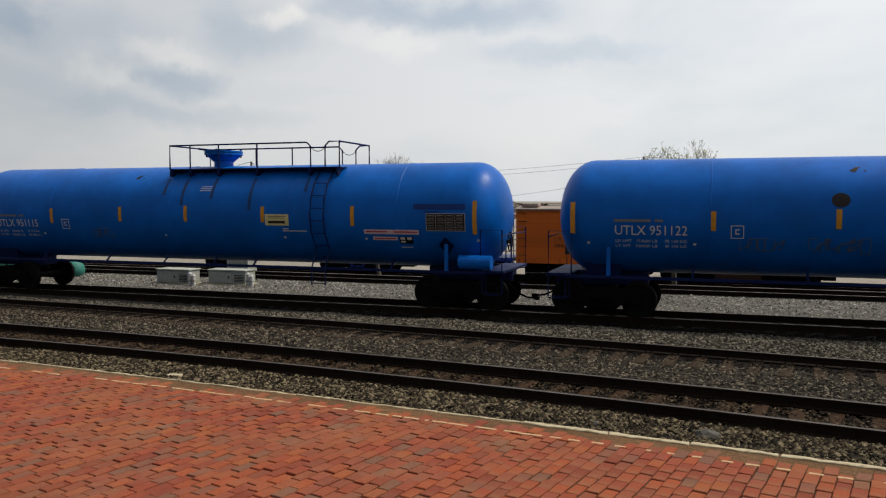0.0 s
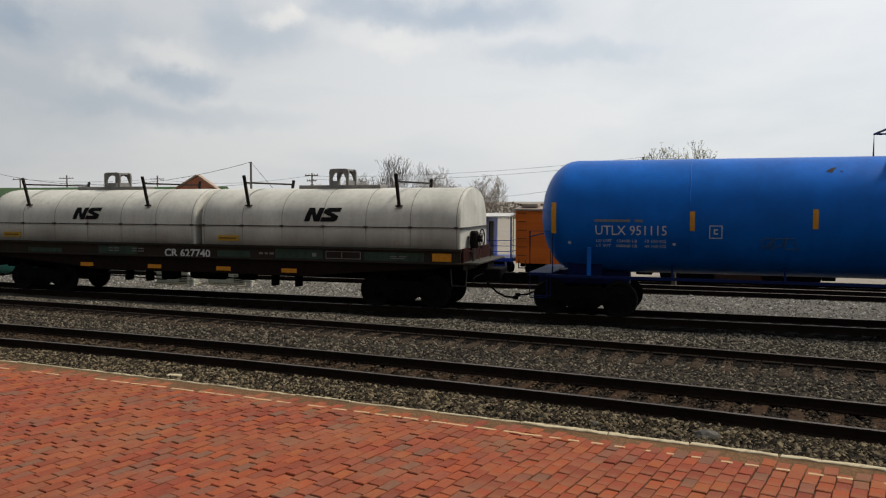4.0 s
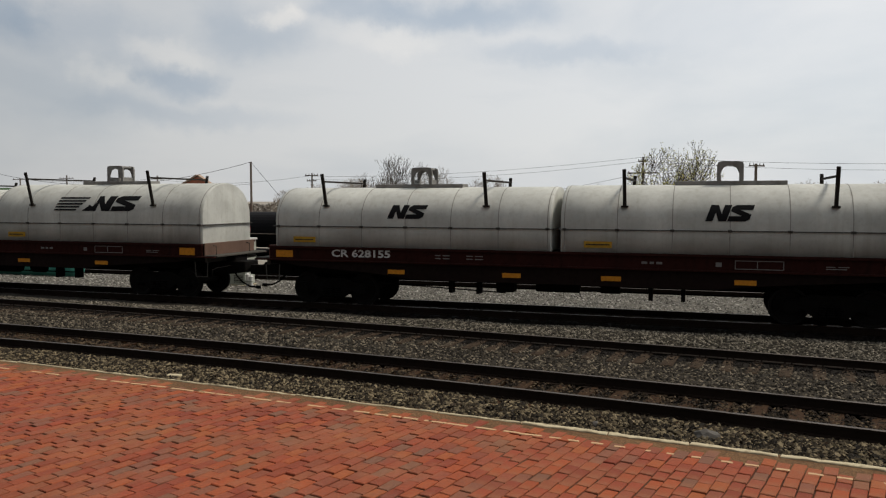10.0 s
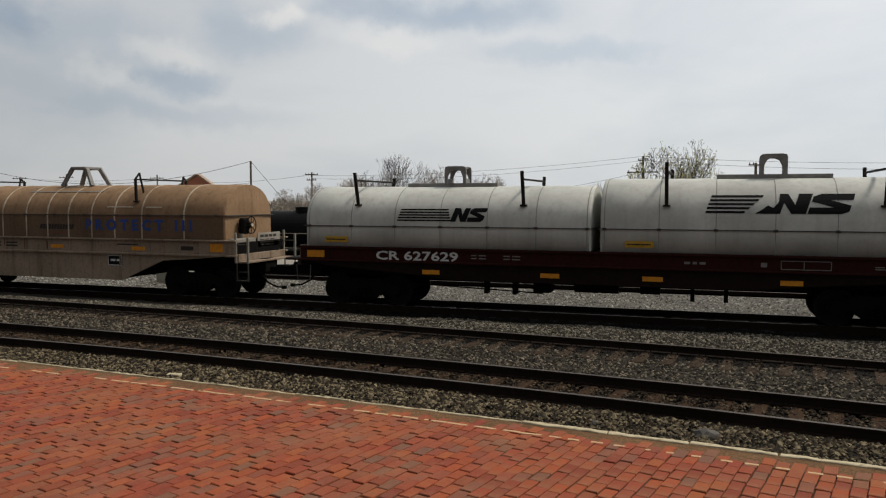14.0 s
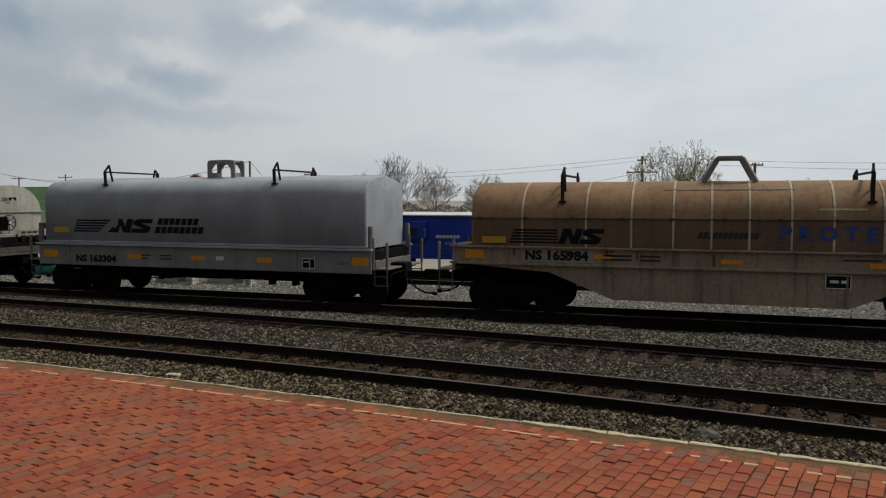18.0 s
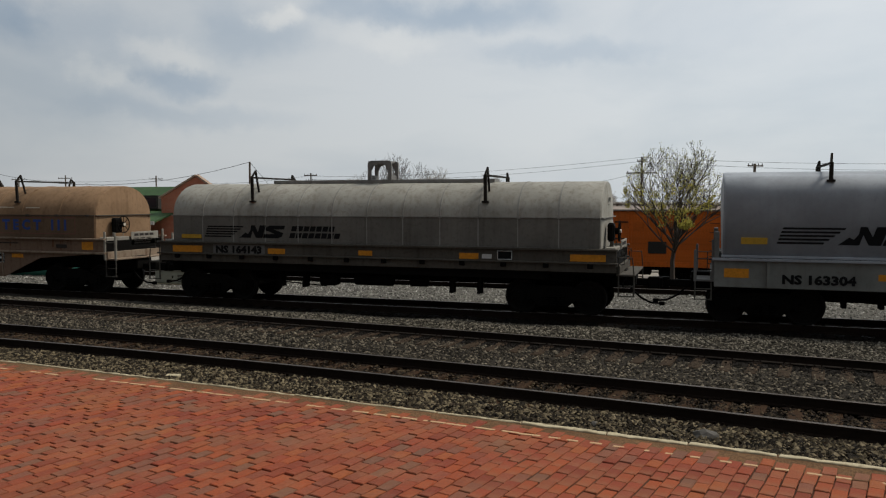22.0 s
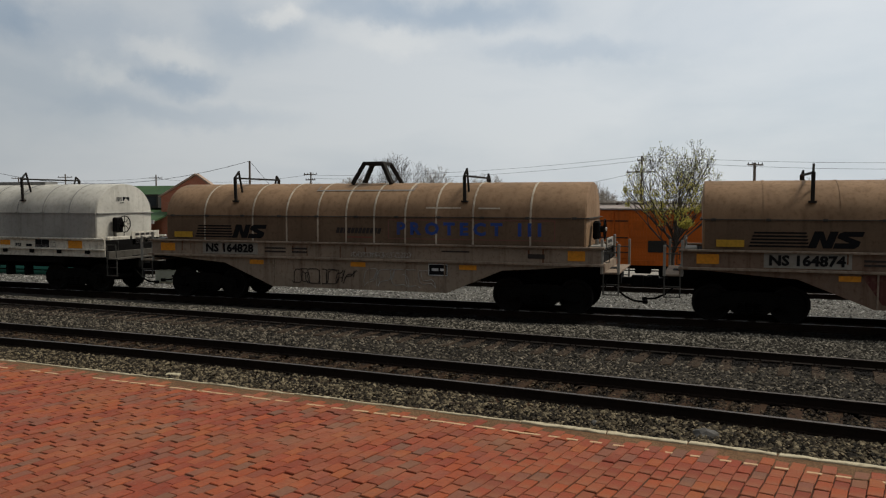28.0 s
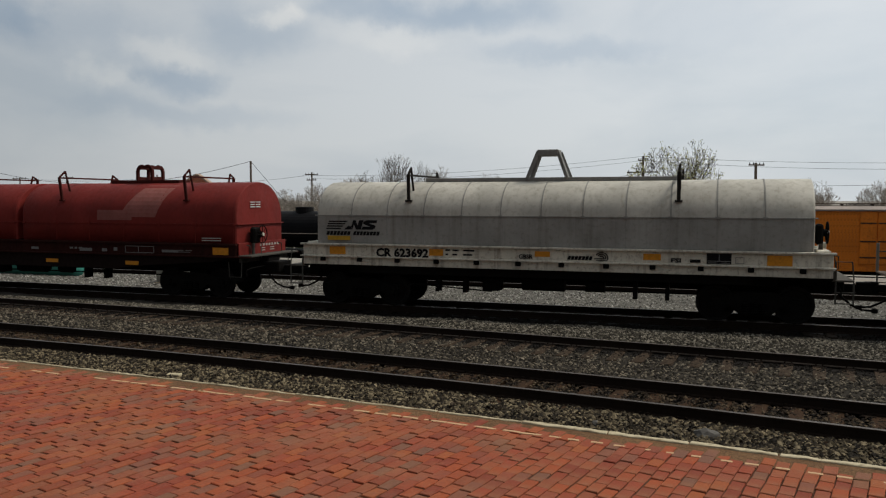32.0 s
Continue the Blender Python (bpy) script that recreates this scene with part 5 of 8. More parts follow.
def single_hood_car(s0, label, number, hood_mat, sill_mat, logo_small, top, bail, end_mark, hood_prof=None, half=8.0, hood_x=(-6.55, 6.55), boxy=False, beam=True):
    car = car_thing("coil_car", label, "freight car", s0)
    trucks = (-5.3, 5.28)
    running_gear(car, half, trucks)
    underframe(car, half, trucks)
    w = 1.44
    for s in (-1, 1):
        y0, y1 = sorted((s * (w - 0.06), s * w))
        part("side_sill", boxes([(-6.95, 6.95, y0, y1, 1.2, 1.78)], 0.01), sill_mat, car, "steel side sill with stub posts")
        f0, f1 = sorted((s * (w - 0.02), s * (w + 0.1)))
        part("sill_flange", boxes([(-7.0, 7.0, f0, f1, 1.76, 1.81), (-7.0, 7.0, f0, f1, 1.42, 1.46)], 0.006), sill_mat, car)
        part("bottom_beam", boxes([(-5.2, 5.2, min(s * 0.9, s * 1.3), max(s * 0.9, s * 1.3), 0.98, 1.2)]), M_IRON, car)
        g0, g1 = sorted((s * w, s * (w + 0.08)))
        for k in range(12):
            x = -6.3 + 12.6 * k / 11
            part("stub_post", boxes([(x - 0.07, x + 0.07, g0, g1, 1.3, 1.43)], 0.01), M_IRON, car)
    part("floor", boxes([(-6.95, 6.95, -w + 0.06, w - 0.06, 1.15, 1.74)]), M_IRON, car)
    for s in (-1, 1):
        end_gear(car, s * 6.95, s, M_SILL_SOOT, brake=s > 0, z0=1.48, board=M_SILL_WHITE if logo_small else M_BOARD, posts=False)
    prof = hood_profile(3.57, 1.8)
    d = hood_depth(prof)
    h = hood(car, *hood_x, prof, hood_mat, "long rounded steel hood, sooty towards its foot")
    part("hood_skirt", lay(bars([(hood_x[0] + 0.03, hood_x[1] - 0.03, 1.81, 2.59)]), hood_x[0] + 0.03, 0, d, None, 0.006, 5), M_LOWER_GREY if logo_small else M_LOWER_DARK, h)
    ribs = [hood_x[0] + (hood_x[1] - hood_x[0]) * k / 12 for k in range(1, 12)]
    seam(h, *hood_x, prof, 2.6, hood_mat, ribs)
    for x in ribs:
        strap(h, x, prof, 0.03, M_RIBLINE, "hood_rib", 0.012)
    for g in (-3.75, 3.45):
        guide(car, g, prof, 3.02, 3.93, M_GUIDE)
    lift_ring(car, -0.05, prof, top, M_BAIL, bail, 0.76 if bail == "arch" else 0.56, (-3.6, 3.45), splay=2.0, leg=0.05, cap=0.17, broad=0.27)
    part("warning_plate", boxes([(-6.2, -5.5, -1.37, -1.335, 1.9, 2.02)]), M_PLATE, h, "yellow warning plate")
    if logo_small:
        mark(car, "emblem", logo(-6.26, 2.2, 1.54, 0.27, d, 4, 0.62, True), M_BLACK, "black slanted emblem shapes")
        brand_blocks(car, [(-6.26, -5.5, 2.04, 2.15, 7), (-5.42, -4.6, 2.04, 2.15, 8)], d, M_BLACK)
        ns_car_number(car, number, -4.65, 1.47, 1.56, M_BLACK, w + 0.004, 0.22)
        sign_text(car, "GBSR", -0.56, 1.5, 0.11, 0.38, M_BLACK, flat_depth(w + 0.004), bold=0.006, name="class_code")
        sign_text(car, "FSI", 3.3, 1.5, 0.1, 0.24, M_BLACK, flat_depth(w + 0.004), bold=0.006, name="class_code")
        brand_blocks(car, [(0.72, 1.36, 1.5, 1.6, 7)], flat_depth(w + 0.004), M_BLACK)
        for r0 in (0.055, 0.1, 0.145):
            arc = [(1.6 + r0 * 1.2 * math.cos(a), 1.57 + r0 * math.sin(a)) for a in [math.pi * (k - 1.2) / 8 for k in range(9)]]
            inn = [(1.6 + (r0 - 0.026) * 1.2 * math.cos(a), 1.57 + (r0 - 0.026) * math.sin(a)) for a in [math.pi * (k - 1.2) / 8 for k in range(9)]]
            mark(car, "emblem_arc", lay(quads([[arc[k], arc[k + 1], inn[k + 1], inn[k]] for k in range(8)]), min(p[0] for p in arc + inn), 0, flat_depth(w + 0.004), None, 0.01, 2), M_BLACK, "black arc of the round emblem")
        small_bars(car, [(1.42, 1.7, 1.53, 1.555), (1.46, 1.74, 1.49, 1.51), (-2.6, -2.47, 1.655, 1.7), (-2.4, -2.22, 1.655, 1.7), (-2.1, -1.78, 1.655, 1.7), (-2.6, -2.52, 1.54, 1.585), (-2.4, -2.26, 1.54, 1.585), (-2.1, -1.84, 1.54, 1.585), (3.75, 4.0, 1.5, 1.58)], M_BLACK, flat_depth(w + 0.004))
        part("data_panel", boxes([(4.14, 4.71, -w - 0.012, -w, 1.48, 1.74)]), M_BLACK, car, "small black data panel")
        small_bars(car, [(4.14, 4.71, 1.735, 1.745), (4.42, 4.435, 1.56, 1.74), (4.14, 4.71, 1.545, 1.56), (4.17, 4.4, 1.5, 1.515), (4.46, 4.68, 1.5, 1.515), (4.8, 5.0, 1.5, 1.515), (4.8, 5.0, 1.645, 1.66), (4.8, 4.815, 1.5, 1.66), (4.985, 5.0, 1.5, 1.66)], M_STENCIL, flat_depth(w + 0.016))
        plates(car, [(-6.1, -5.6, 1.5, 1.72), (-3.07, -2.67, 1.52, 1.7), (-0.13, 0.27, 1.56, 1.7), (2.63, 3.06, 1.54, 1.7), (5.51, 6.07, 1.47, 1.72)], w + 0.004, M_REFLECT)
    else:
        mark(car, "emblem", logo(-5.39, 1.94, 2.7, 0.37, d, 5, 1.3, True), M_BLACK, "black slanted emblem shapes")
        brand_blocks(car, [(-2.42, -1.0, 2.15, 2.3, 7), (-2.48, -0.83, 1.95, 2.1, 8)], d, M_BLACK)
        part("number_board", boxes([(-5.02, -3.24, -w - 0.003, -w, 1.465, 1.73)]), M_SILL_GREY, car, "grey number board")
        ns_car_number(car, number, -4.92, 1.49, 1.58, M_BLACK, w + 0.004, 0.2)
        plates(car, [(-6.47, -5.41, 1.48, 1.68), (-3.13, -2.56, 1.48, 1.64), (-0.21, 0.21, 1.5, 1.64), (2.78, 3.32, 1.48, 1.64), (5.78, 6.69, 1.48, 1.66)], w + 0.004, M_REFLECT)
        part("data_panel", boxes([(3.84, 4.25, -w - 0.012, -w, 1.48, 1.72)]), M_BLACK, car, "small black data panel with white frame")
        small_bars(car, [(3.84, 4.25, 1.7, 1.72), (3.84, 4.25, 1.48, 1.5), (3.84, 3.86, 1.48, 1.72), (4.23, 4.25, 1.48, 1.72), (3.42, 3.69, 1.5, 1.62)], M_WHITE, flat_depth(w + 0.014))
    for row in [(-0.45, -0.2, 3.0 + 0.035 * k, 3.015 + 0.035 * k) for k in range(4)] + [(-0.16, -0.02, 3.0, 3.13), (0.0, 0.16, 3.0, 3.13), (-0.3, 0.1, 2.92, 2.95)]:
        bm = bars([row])
        for v in bm.verts:
            v.co = Vector((hood_x[1] + 0.055, v.co.x, v.co.z))
        part("end_mark", bm, M_BLACK, car)
    return car


def tall_hood_car(s0):
    car = car_thing("coil_car", "tall smooth silver-grey coil car with black emblem", "freight car", s0)
    half, trucks = 7.4, (-4.75, 4.78)
    running_gear(car, half, trucks)
    underframe(car, half, trucks)
    w = 1.5
    for s in (-1, 1):
        y0, y1 = sorted((s * (w - 0.06), s * w))
        part("side_sill", boxes([(-5.95, 5.95, y0, y1, 0.95, 1.64)], 0.012), M_SILL_SILVER, car, "plain grey deep side sill")
        f0, f1 = sorted((s * (w - 0.02), s * (w + 0.09)))
        part("sill_flange", boxes([(-6.0, 6.0, f0, f1, 1.6, 1.66)], 0.006), M_HOOD_SILVER, car)
        g0, g1 = sorted((s * w, s * (w + 0.05)))
        for x in (-4.72, 3.55):
            part("sill_rib", boxes([(x - 0.04, x + 0.04, g0, g1, 0.97, 1.6)]), M_SILL_SILVER, car)
        for x in (-5.9, 5.9):
            part("corner_post", boxes([(x - 0.06, x + 0.06, min(s * 1.36, s * 1.5), max(s * 1.36, s * 1.5), 1.64, 2.3)], 0.02), M_SILL_GREY, car)
    part("floor", boxes([(-5.9, 5.9, -w + 0.06, w - 0.06, 1.0, 1.58)]), M_IRON, car)
    for s in (-1, 1):
        end_gear(car, s * 5.95, s, M_SILL_GREY, brake=False, z0=1.42)
    bm = bm_new()
    loft(bm, [(-0.5, 0.98), (-0.5, 0.56), (0.5, 0.56), (0.5, 0.98)], [-3.5, 3.5])
    for s in (-1, 1):
        ends = [[bm.verts.new((s * x, y, z)) for y, z in ((-0.5, 0.98), (-0.5, low), (0.5, low), (0.5, 0.98))] for x, low in ((3.5, 0.56), (4.4, 0.92))]
        for k in range(4):
            bm.faces.new((ends[0][k], ends[0][(k + 1) % 4], ends[1][(k + 1) % 4], ends[1][k]))
        bm.faces.new(ends[1])
    bmesh.ops.recalc_face_normals(bm, faces=bm.faces[:])
    part("fish_belly_sill", bm, M_IRON, car, "dark fish-bellied centre sill")
    prof = hood_profile(3.77, 1.66, 1.42, True)
    d = hood_depth(prof)
    h = hood(car, -5.76, 5.76, prof, M_HOOD_SILVER, "one tall smooth hood with rounded shoulders")
    part("hood_lip", boxes([(-5.8, 5.8, -1.48, -1.38, 1.67, 1.73), (-5.8, 5.8, 1.38, 1.48, 1.67, 1.73)], 0.008), M_HOOD_SILVER, h)
    for g in (-3.4, 2.75):
        guide(car, g, prof, 3.52, 4.14, M_GUIDE)
    lift_ring(car, 0.25, prof, 4.3, M_BAIL, "arch", 1.0)
    mark(car, "emblem", logo(-4.56, 2.01, 3.0, 0.43, d, 5, 1.4, True), M_BLACK, "black slanted emblem shapes")
    brand_blocks(car, [(-1.31, 0.2, 2.27, 2.47, 7), (-1.41, 0.37, 2.01, 2.21, 8)], d, M_BLACK)
    ns_car_number(car, "NS 163304", -4.42, 1.08, 1.58, M_BLACK, w + 0.002, 0.2)
    sign_text(car, "CS31A", 4.9, 1.2, 0.1, 0.38, M_BROWNTXT, flat_depth(w + 0.002))
    plates(car, [(-5.72, -5.16, 1.19, 1.41), (-2.39, -1.89, 1.2, 1.35), (-0.03, 0.46, 1.21, 1.34), (2.28, 2.77, 1.2, 1.34), (5.37, 5.87, 1.19, 1.42)], w, M_REFLECT)
    part("warning_plate", boxes([(-5.35, -4.76, -1.45, -1.415, 2.0, 2.16)]), M_PLATE, h, "yellow warning plate")
    small_bars(car, [(-1.85, -1.5, 1.3, 1.34), (-1.85, -1.6, 1.2, 1.24), (-1.15, -0.75, 1.3, 1.34), (-1.15, -0.75, 1.2, 1.24)], M_BROWNTXT, flat_depth(w + 0.002))
    small_bars(car, [(0.86, 1.13, 1.23, 1.35)], M_WHITE, flat_depth(w + 0.002))
    part("data_panel", boxes([(3.78, 4.2, -w - 0.012, -w, 1.06, 1.36)]), M_BLACK, car, "small black data panel with white frame")
    small_bars(car, [(3.78, 4.2, 1.34, 1.36), (3.78, 4.2, 1.06, 1.08), (3.78, 3.8, 1.06, 1.36), (4.18, 4.2, 1.06, 1.36), (4.02, 4.04, 1.06, 1.36), (3.84, 4.0, 1.24, 1.27)], M_WHITE, flat_depth(w + 0.014))
    return car


def tank_car(s0, label, number):
    car = car_thing("tank_car", label, "freight car", s0)
    half, trucks = 10.3, (-8.25, 8.25)
    running_gear(car, half, trucks)
    R, cz, L = 1.5, 2.63, 9.5
    bm = bm_new()
    seg = 48
    left = [(-L, 0.02)] + [(-L + 0.95 * (1 - math.cos(a)), R * math.sin(a) ** 0.9) for a in [k * math.pi / 20 for k in range(1, 11)]]
    rows = left + [(-4.0, R), (-3.98, R), (3.98, R), (4.0, R)] + [(-x, r) for x, r in left[::-1]]
    rings = [[bm.verts.new((x, r * math.cos(2 * math.pi * k / seg), cz + r * math.sin(2 * math.pi * k / seg))) for k in range(seg)] for x, r in rows]
    for a, b in zip(rings, rings[1:]):
        for k in range(seg):
            bm.faces.new((a[k], a[(k + 1) % seg], b[(k + 1) % seg], b[k]))
    bm.faces.new(rings[0][::-1]), bm.faces.new(rings[-1])
    bmesh.ops.recalc_face_normals(bm, faces=bm.faces[:])
    part("tank", bm, M_BLUE, car, "long glossy blue cylindrical tank, scuffed", smooth=True)

    def d(z):
        return math.sqrt(max(0.01, R * R - (z - cz) ** 2))
    for x in (-5.6, -0.9, 3.2, 6.6):
        bm = bm_new()
        pipe(bm, [(x, (R + 0.002) * math.cos(a), cz + (R + 0.002) * math.sin(a)) for a in [math.pi * k / 18 for k in range(-4, 23)]], 0.012, 4)
        part("weld_seam", bm, M_BLUE, car)
    for s in (-1, 1):
        x = s * 8.25
        bm = bm_new()
        loft(bm, [(-0.75, 1.05), (-0.85, 1.5), (0.85, 1.5), (0.75, 1.05)], [x - 0.45, x + 0.45])
        bmesh.ops.recalc_face_normals(bm, faces=bm.faces[:])
        part("saddle", bm, M_BLUE_DARK, car, "dark blue tank saddle")
        a, b = sorted((s * 7.15, s * 9.6))
        part("stub_sill", boxes([(a, b, -0.3, 0.3, 0.78, 1.15)], 0.02), M_BLUE_DARK, car)
        a, b = sorted((s * 9.0, s * 9.65))
        part("end_platform", boxes([(a, b, -1.4, 1.4, 1.08, 1.16)], 0.01), M_BLUE_DARK, car)
        bm = bm_new()
        for y in (-1.4, 1.4):
            pipe(bm, [(s * 9.00, y, 1.1), (s * 9.00, y, 2.25), (s * 9.60, y, 2.25), (s * 9.60, y, 0.55), (s * 9.05, y, 0.55), (s * 9.05, y, 1.1)], 0.022, 6)
            pipe(bm, [(s * 9.15, y, 1.0), (s * 9.15, y, 0.5), (s * 9.60, y, 0.5)], 0.02, 6)
        pipe(bm, [(s * 9.60, -1.4, 2.1), (s * 9.60, 0, 2.12), (s * 9.60, 1.4, 2.1)], 0.018, 6)
        part("hand_rail", bm, M_BLUE_DARK, car, "dark blue bent-pipe hand rail")
        part("side_post", boxes([(s * 8.05 - 0.05, s * 8.05 + 0.05, -1.47, -1.4, 1.12, 1.85)], 0.01), M_BLUE, car)
    bm = bm_new()
    for y in (-1.46, 1.46):
        box(bm, -9.15, 9.15, y - 0.05, y + 0.05, 1.06, 1.13)
        for x in (-6.0, -3.4, -1.2, 0.6, 2.0, 6.4):
            rod(bm, (x, y, 1.1), (x, y * 0.75, 1.42), 0.03, 6)
    part("side_rail", bm, M_BLUE_DARK, car, "thin blue running rail along the side")
    # crown platform with railings, ladder and manway
    part("crown_platform", boxes([(-0.9, 4.98, -1.05, 1.05, 3.98, 4.02)] + [(x - 0.03, x + 0.03, -1.1, 1.1, 3.78, 3.98) for x in (-0.85, -0.15, 0.88, 2.23, 4.0, 4.9)], 0.004), M_BLUE_DARK, car, "steel grating platform on the tank's crown")
    for y in (-1.05, 1.05):
        rail_y = part("railing", bm_new(), M_BLUE_DARK, car, "dark blue pipe railing")
        bm = bm_new()
        pipe(bm, [(-0.9, y, 4.0), (-0.9, y, 4.74), (3.9, y, 4.74), (4.03, y, 4.62), (4.03, y, 4.0)], 0.026, 6)
        pipe(bm, [(4.5, y, 4.0), (4.5, y, 4.62), (4.63, y, 4.75), (4.96, y, 4.75), (4.96, y, 4.0)], 0.026, 6)
        for x in (-0.15, 0.88, 2.23):
            rod(bm, (x, y, 4.0), (x, y, 4.74), 0.022, 6)
        if y > 0:
            pipe(bm, [(-0.9, -1.05, 4.74), (-0.9, 1.05, 4.74)], 0.026, 6)
            pipe(bm, [(4.96, -1.05, 4.75), (4.96, 1.05, 4.75)], 0.026, 6)
        bm.to_mesh(rail_y.data)
        bm.free()
    for y in (-1.05, 1.05):
        bm = bm_new()
        pipe(bm, [(4.03, y, 4.6), (4.15, y, 4.5), (4.27, y, 4.47), (4.4, y, 4.5), (4.5, y, 4.6)], 0.01, 5)
        part("safety_chain", bm, M_IRON, car)
    bm = bm_new()
    rod(bm, (1.3, 0, 4.02), (1.3, 0, 4.3), 0.3, 20)
    rod(bm, (1.3, 0, 4.28), (1.3, 0, 4.48), 0.33, 20, 0.56)
    rod(bm, (1.3, 0, 4.48), (1.3, 0, 4.54), 0.6, 20)
    rod(bm, (1.3, 0, 4.56), (1.3, 0, 4.61), 0.6, 20)
    part("manway", bm, M_BLUE, car, "round bolted manway with hinged lid")
    for k in range(8):
        bm = bm_new()
        a = k * math.pi / 4 + 0.2
        rod(bm, (1.3 + 0.57 * math.cos(a), 0.57 * math.sin(a), 4.42), (1.3 + 0.57 * math.cos(a), 0.57 * math.sin(a), 4.66), 0.025, 6)
        part("eye_bolt", bm, M_BLUE_DARK, car)
    bm = bm_new()
    pipe(bm, [(0.9, -0.1, 4.6), (0.7, -0.1, 4.66), (0.42, -0.1, 4.7)], 0.035, 5)
    part("vent_valve", bm, M_BLUE_DARK, car)
    bm = bm_new()
    for x in (4.27, 4.7):
        pipe(bm, [(x, -d(z) - 0.09 if z > 1.3 else -1.5, z) for z in (0.6, 1.1, 1.6, 2.1, 2.63, 3.1, 3.5, 3.8, 3.98)], 0.022, 5)
    for k in range(10):
        z = 0.66 + k * 0.36
        y = -d(max(z, 1.3)) - 0.09 if z > 1.3 else -1.5
        rod(bm, (4.27, y, z), (4.7, y, z), 0.014, 5)
    part("ladder", bm, M_BLUE_DARK, car, "narrow side ladder")
    bm = bm_new()
    rod(bm, (8.7, -1.35, 1.37), (9.6, -1.35, 1.37), 0.19, 16)
    part("air_reservoir", bm, M_BLUE, car, "short blue air reservoir cylinder", smooth=False)
    part("brake_wheel", WHEEL_ME, None, car).matrix_basis = pose(9.6, -0.5, 1.9, 0, 0, 0)

    def put(bm, mat, name, label="", lift=0.008, cuts=5):
        x0 = min(v.co.x for v in bm.verts)
        return part(name, lay(bm, x0, 0, d, None, lift, cuts), mat, car, label)
    for x0, z0, z1 in ((-9.02, 2.2, 3.0), (-5.6, 2.3, 2.78), (-2.85, 2.38, 2.84), (-0.4, 2.4, 2.88), (2.3, 2.4, 2.86), (5.2, 2.32, 2.88), (8.8, 2.13, 3.03)):
        put(bars([(x0, x0 + 0.12, z0, z1)]), M_ORANGE_BAR, "reflective_stripe", "upright orange reflective stripe")
    sign_text(car, number, -7.89, 2.18, 0.24, 1.75, M_WHITE, d, name="car_number")
    def left(bm, mat, name):
        for v in bm.verts:
            v.co.x += 0.18
            v.co.z -= 0.04
        return put(bm, mat, name)
    left(bars([(-8.1, -7.2, 2.55, 2.61), (-7.1, -6.9, 2.55, 2.61)]), M_STENCIL, "stencil_print")
    for body, x, z, wide in (("LD LMT   154600 LB", -7.88, 1.99, 1.02), ("70 150 KG", -6.68, 1.99, 0.52), ("LT WT   108400 LB", -7.88, 1.86, 1.02), ("49 150 KG", -6.68, 1.86, 0.52)):
        sign_text(car, body, x, z, 0.075, wide, M_WHITE, d, name="capacity_stencil")
    sq = [(-5.32, -5.02, 2.46, 2.48), (-5.32, -5.02, 2.16, 2.18), (-5.32, -5.3, 2.16, 2.48), (-5.04, -5.02, 2.16, 2.48), (-5.22, -5.12, 2.36, 2.39), (-5.22, -5.12, 2.26, 2.29), (-5.22, -5.19, 2.26, 2.39)]
    left(bars(sq), M_WHITE, "test_mark")
    put(bars([(2.95, 3.73, 2.31, 2.64)]), M_NOTICE, "notice_plate", "yellow notice plate with dark print", 0.012)
    put(bars([(3.05, 3.65, 2.57, 2.59), (3.05, 3.6, 2.52, 2.535), (3.05, 3.62, 2.37, 2.45)]), M_BROWNTXT, "notice_print", "", 0.02)
    put(bars([(3.0, 3.2, 2.2, 2.23), (3.0, 3.8, 2.14, 2.17)]), M_WHITE, "stencil_print")
    put(bars([(5.9, 7.55, 2.1, 2.23), (6.15, 6.9, 1.93, 2.03)]), M_PINK, "warning_strip", "pale pink warning strips with red print", 0.01)
    put(bars([(5.96, 6.62, 2.15, 2.185), (6.8, 7.5, 2.15, 2.185), (6.2, 6.85, 1.965, 1.995)]), M_REDTXT, "warning_print", "", 0.016)
    put(bars([(7.78, 8.9, 2.21, 2.69)]), M_WHITE, "data_panel", "white-framed table of data", 0.01)
    for i in range(4):
        for j in range(5):
            put(bars([(7.795 + 0.275 * i, 8.06 + 0.275 * i, 2.225 + 0.0925 * j, 2.31 + 0.0925 * j)]), M_BLACK, "data_cell", "", 0.018, 2)
    put(bars([(7.83 + 0.275 * i, 8.02 + 0.275 * i, 2.25 + 0.0925 * j, 2.28 + 0.0925 * j) for i in range(4) for j in range(5)]), M_STENCIL, "data_print", "", 0.024)
    for x, z in ((-0.9, 3.2), (-0.2, 2.9), (0.85, 3.1), (2.2, 2.75), (4.0, 3.3)):
        put(bars([(x - 0.05, x + 0.05, z, 3.72)]), M_STAIN, "rust_run", "", 0.004, 8)
    put(bars([(0.1, 0.5, 3.33 + 0.06 * k, 3.345 + 0.06 * k) for k in range(3)]), M_WHITE, "stencil_print")
    put(quads([[(-2.55, 3.74), (-2.42, 3.7), (-2.36, 3.78), (-2.3, 3.84), (-2.42, 3.82)], [(-2.26, 3.74), (-2.18, 3.72), (-2.2, 3.76)]]), M_BROWN_SCUFF, "scuff_mark", "", 0.006, 2)
    put(bars([(7.7, 8.2, 2.72, 2.75), (7.4, 8.9, 2.8, 2.95)]), M_BLUE_PATCH, "paint_patch")
    put(bars([(6.95, 7.35, 1.84, 2.04)]), M_BLACK, "small_panel", "small black panel with white print", 0.01)
    put(bars([(6.98, 7.12, 1.95, 2.02), (7.18, 7.32, 1.95, 2.02), (6.98, 7.12, 1.87, 1.92), (6.95, 7.3, 1.72, 1.75)]), M_WHITE, "small_print", "", 0.016)
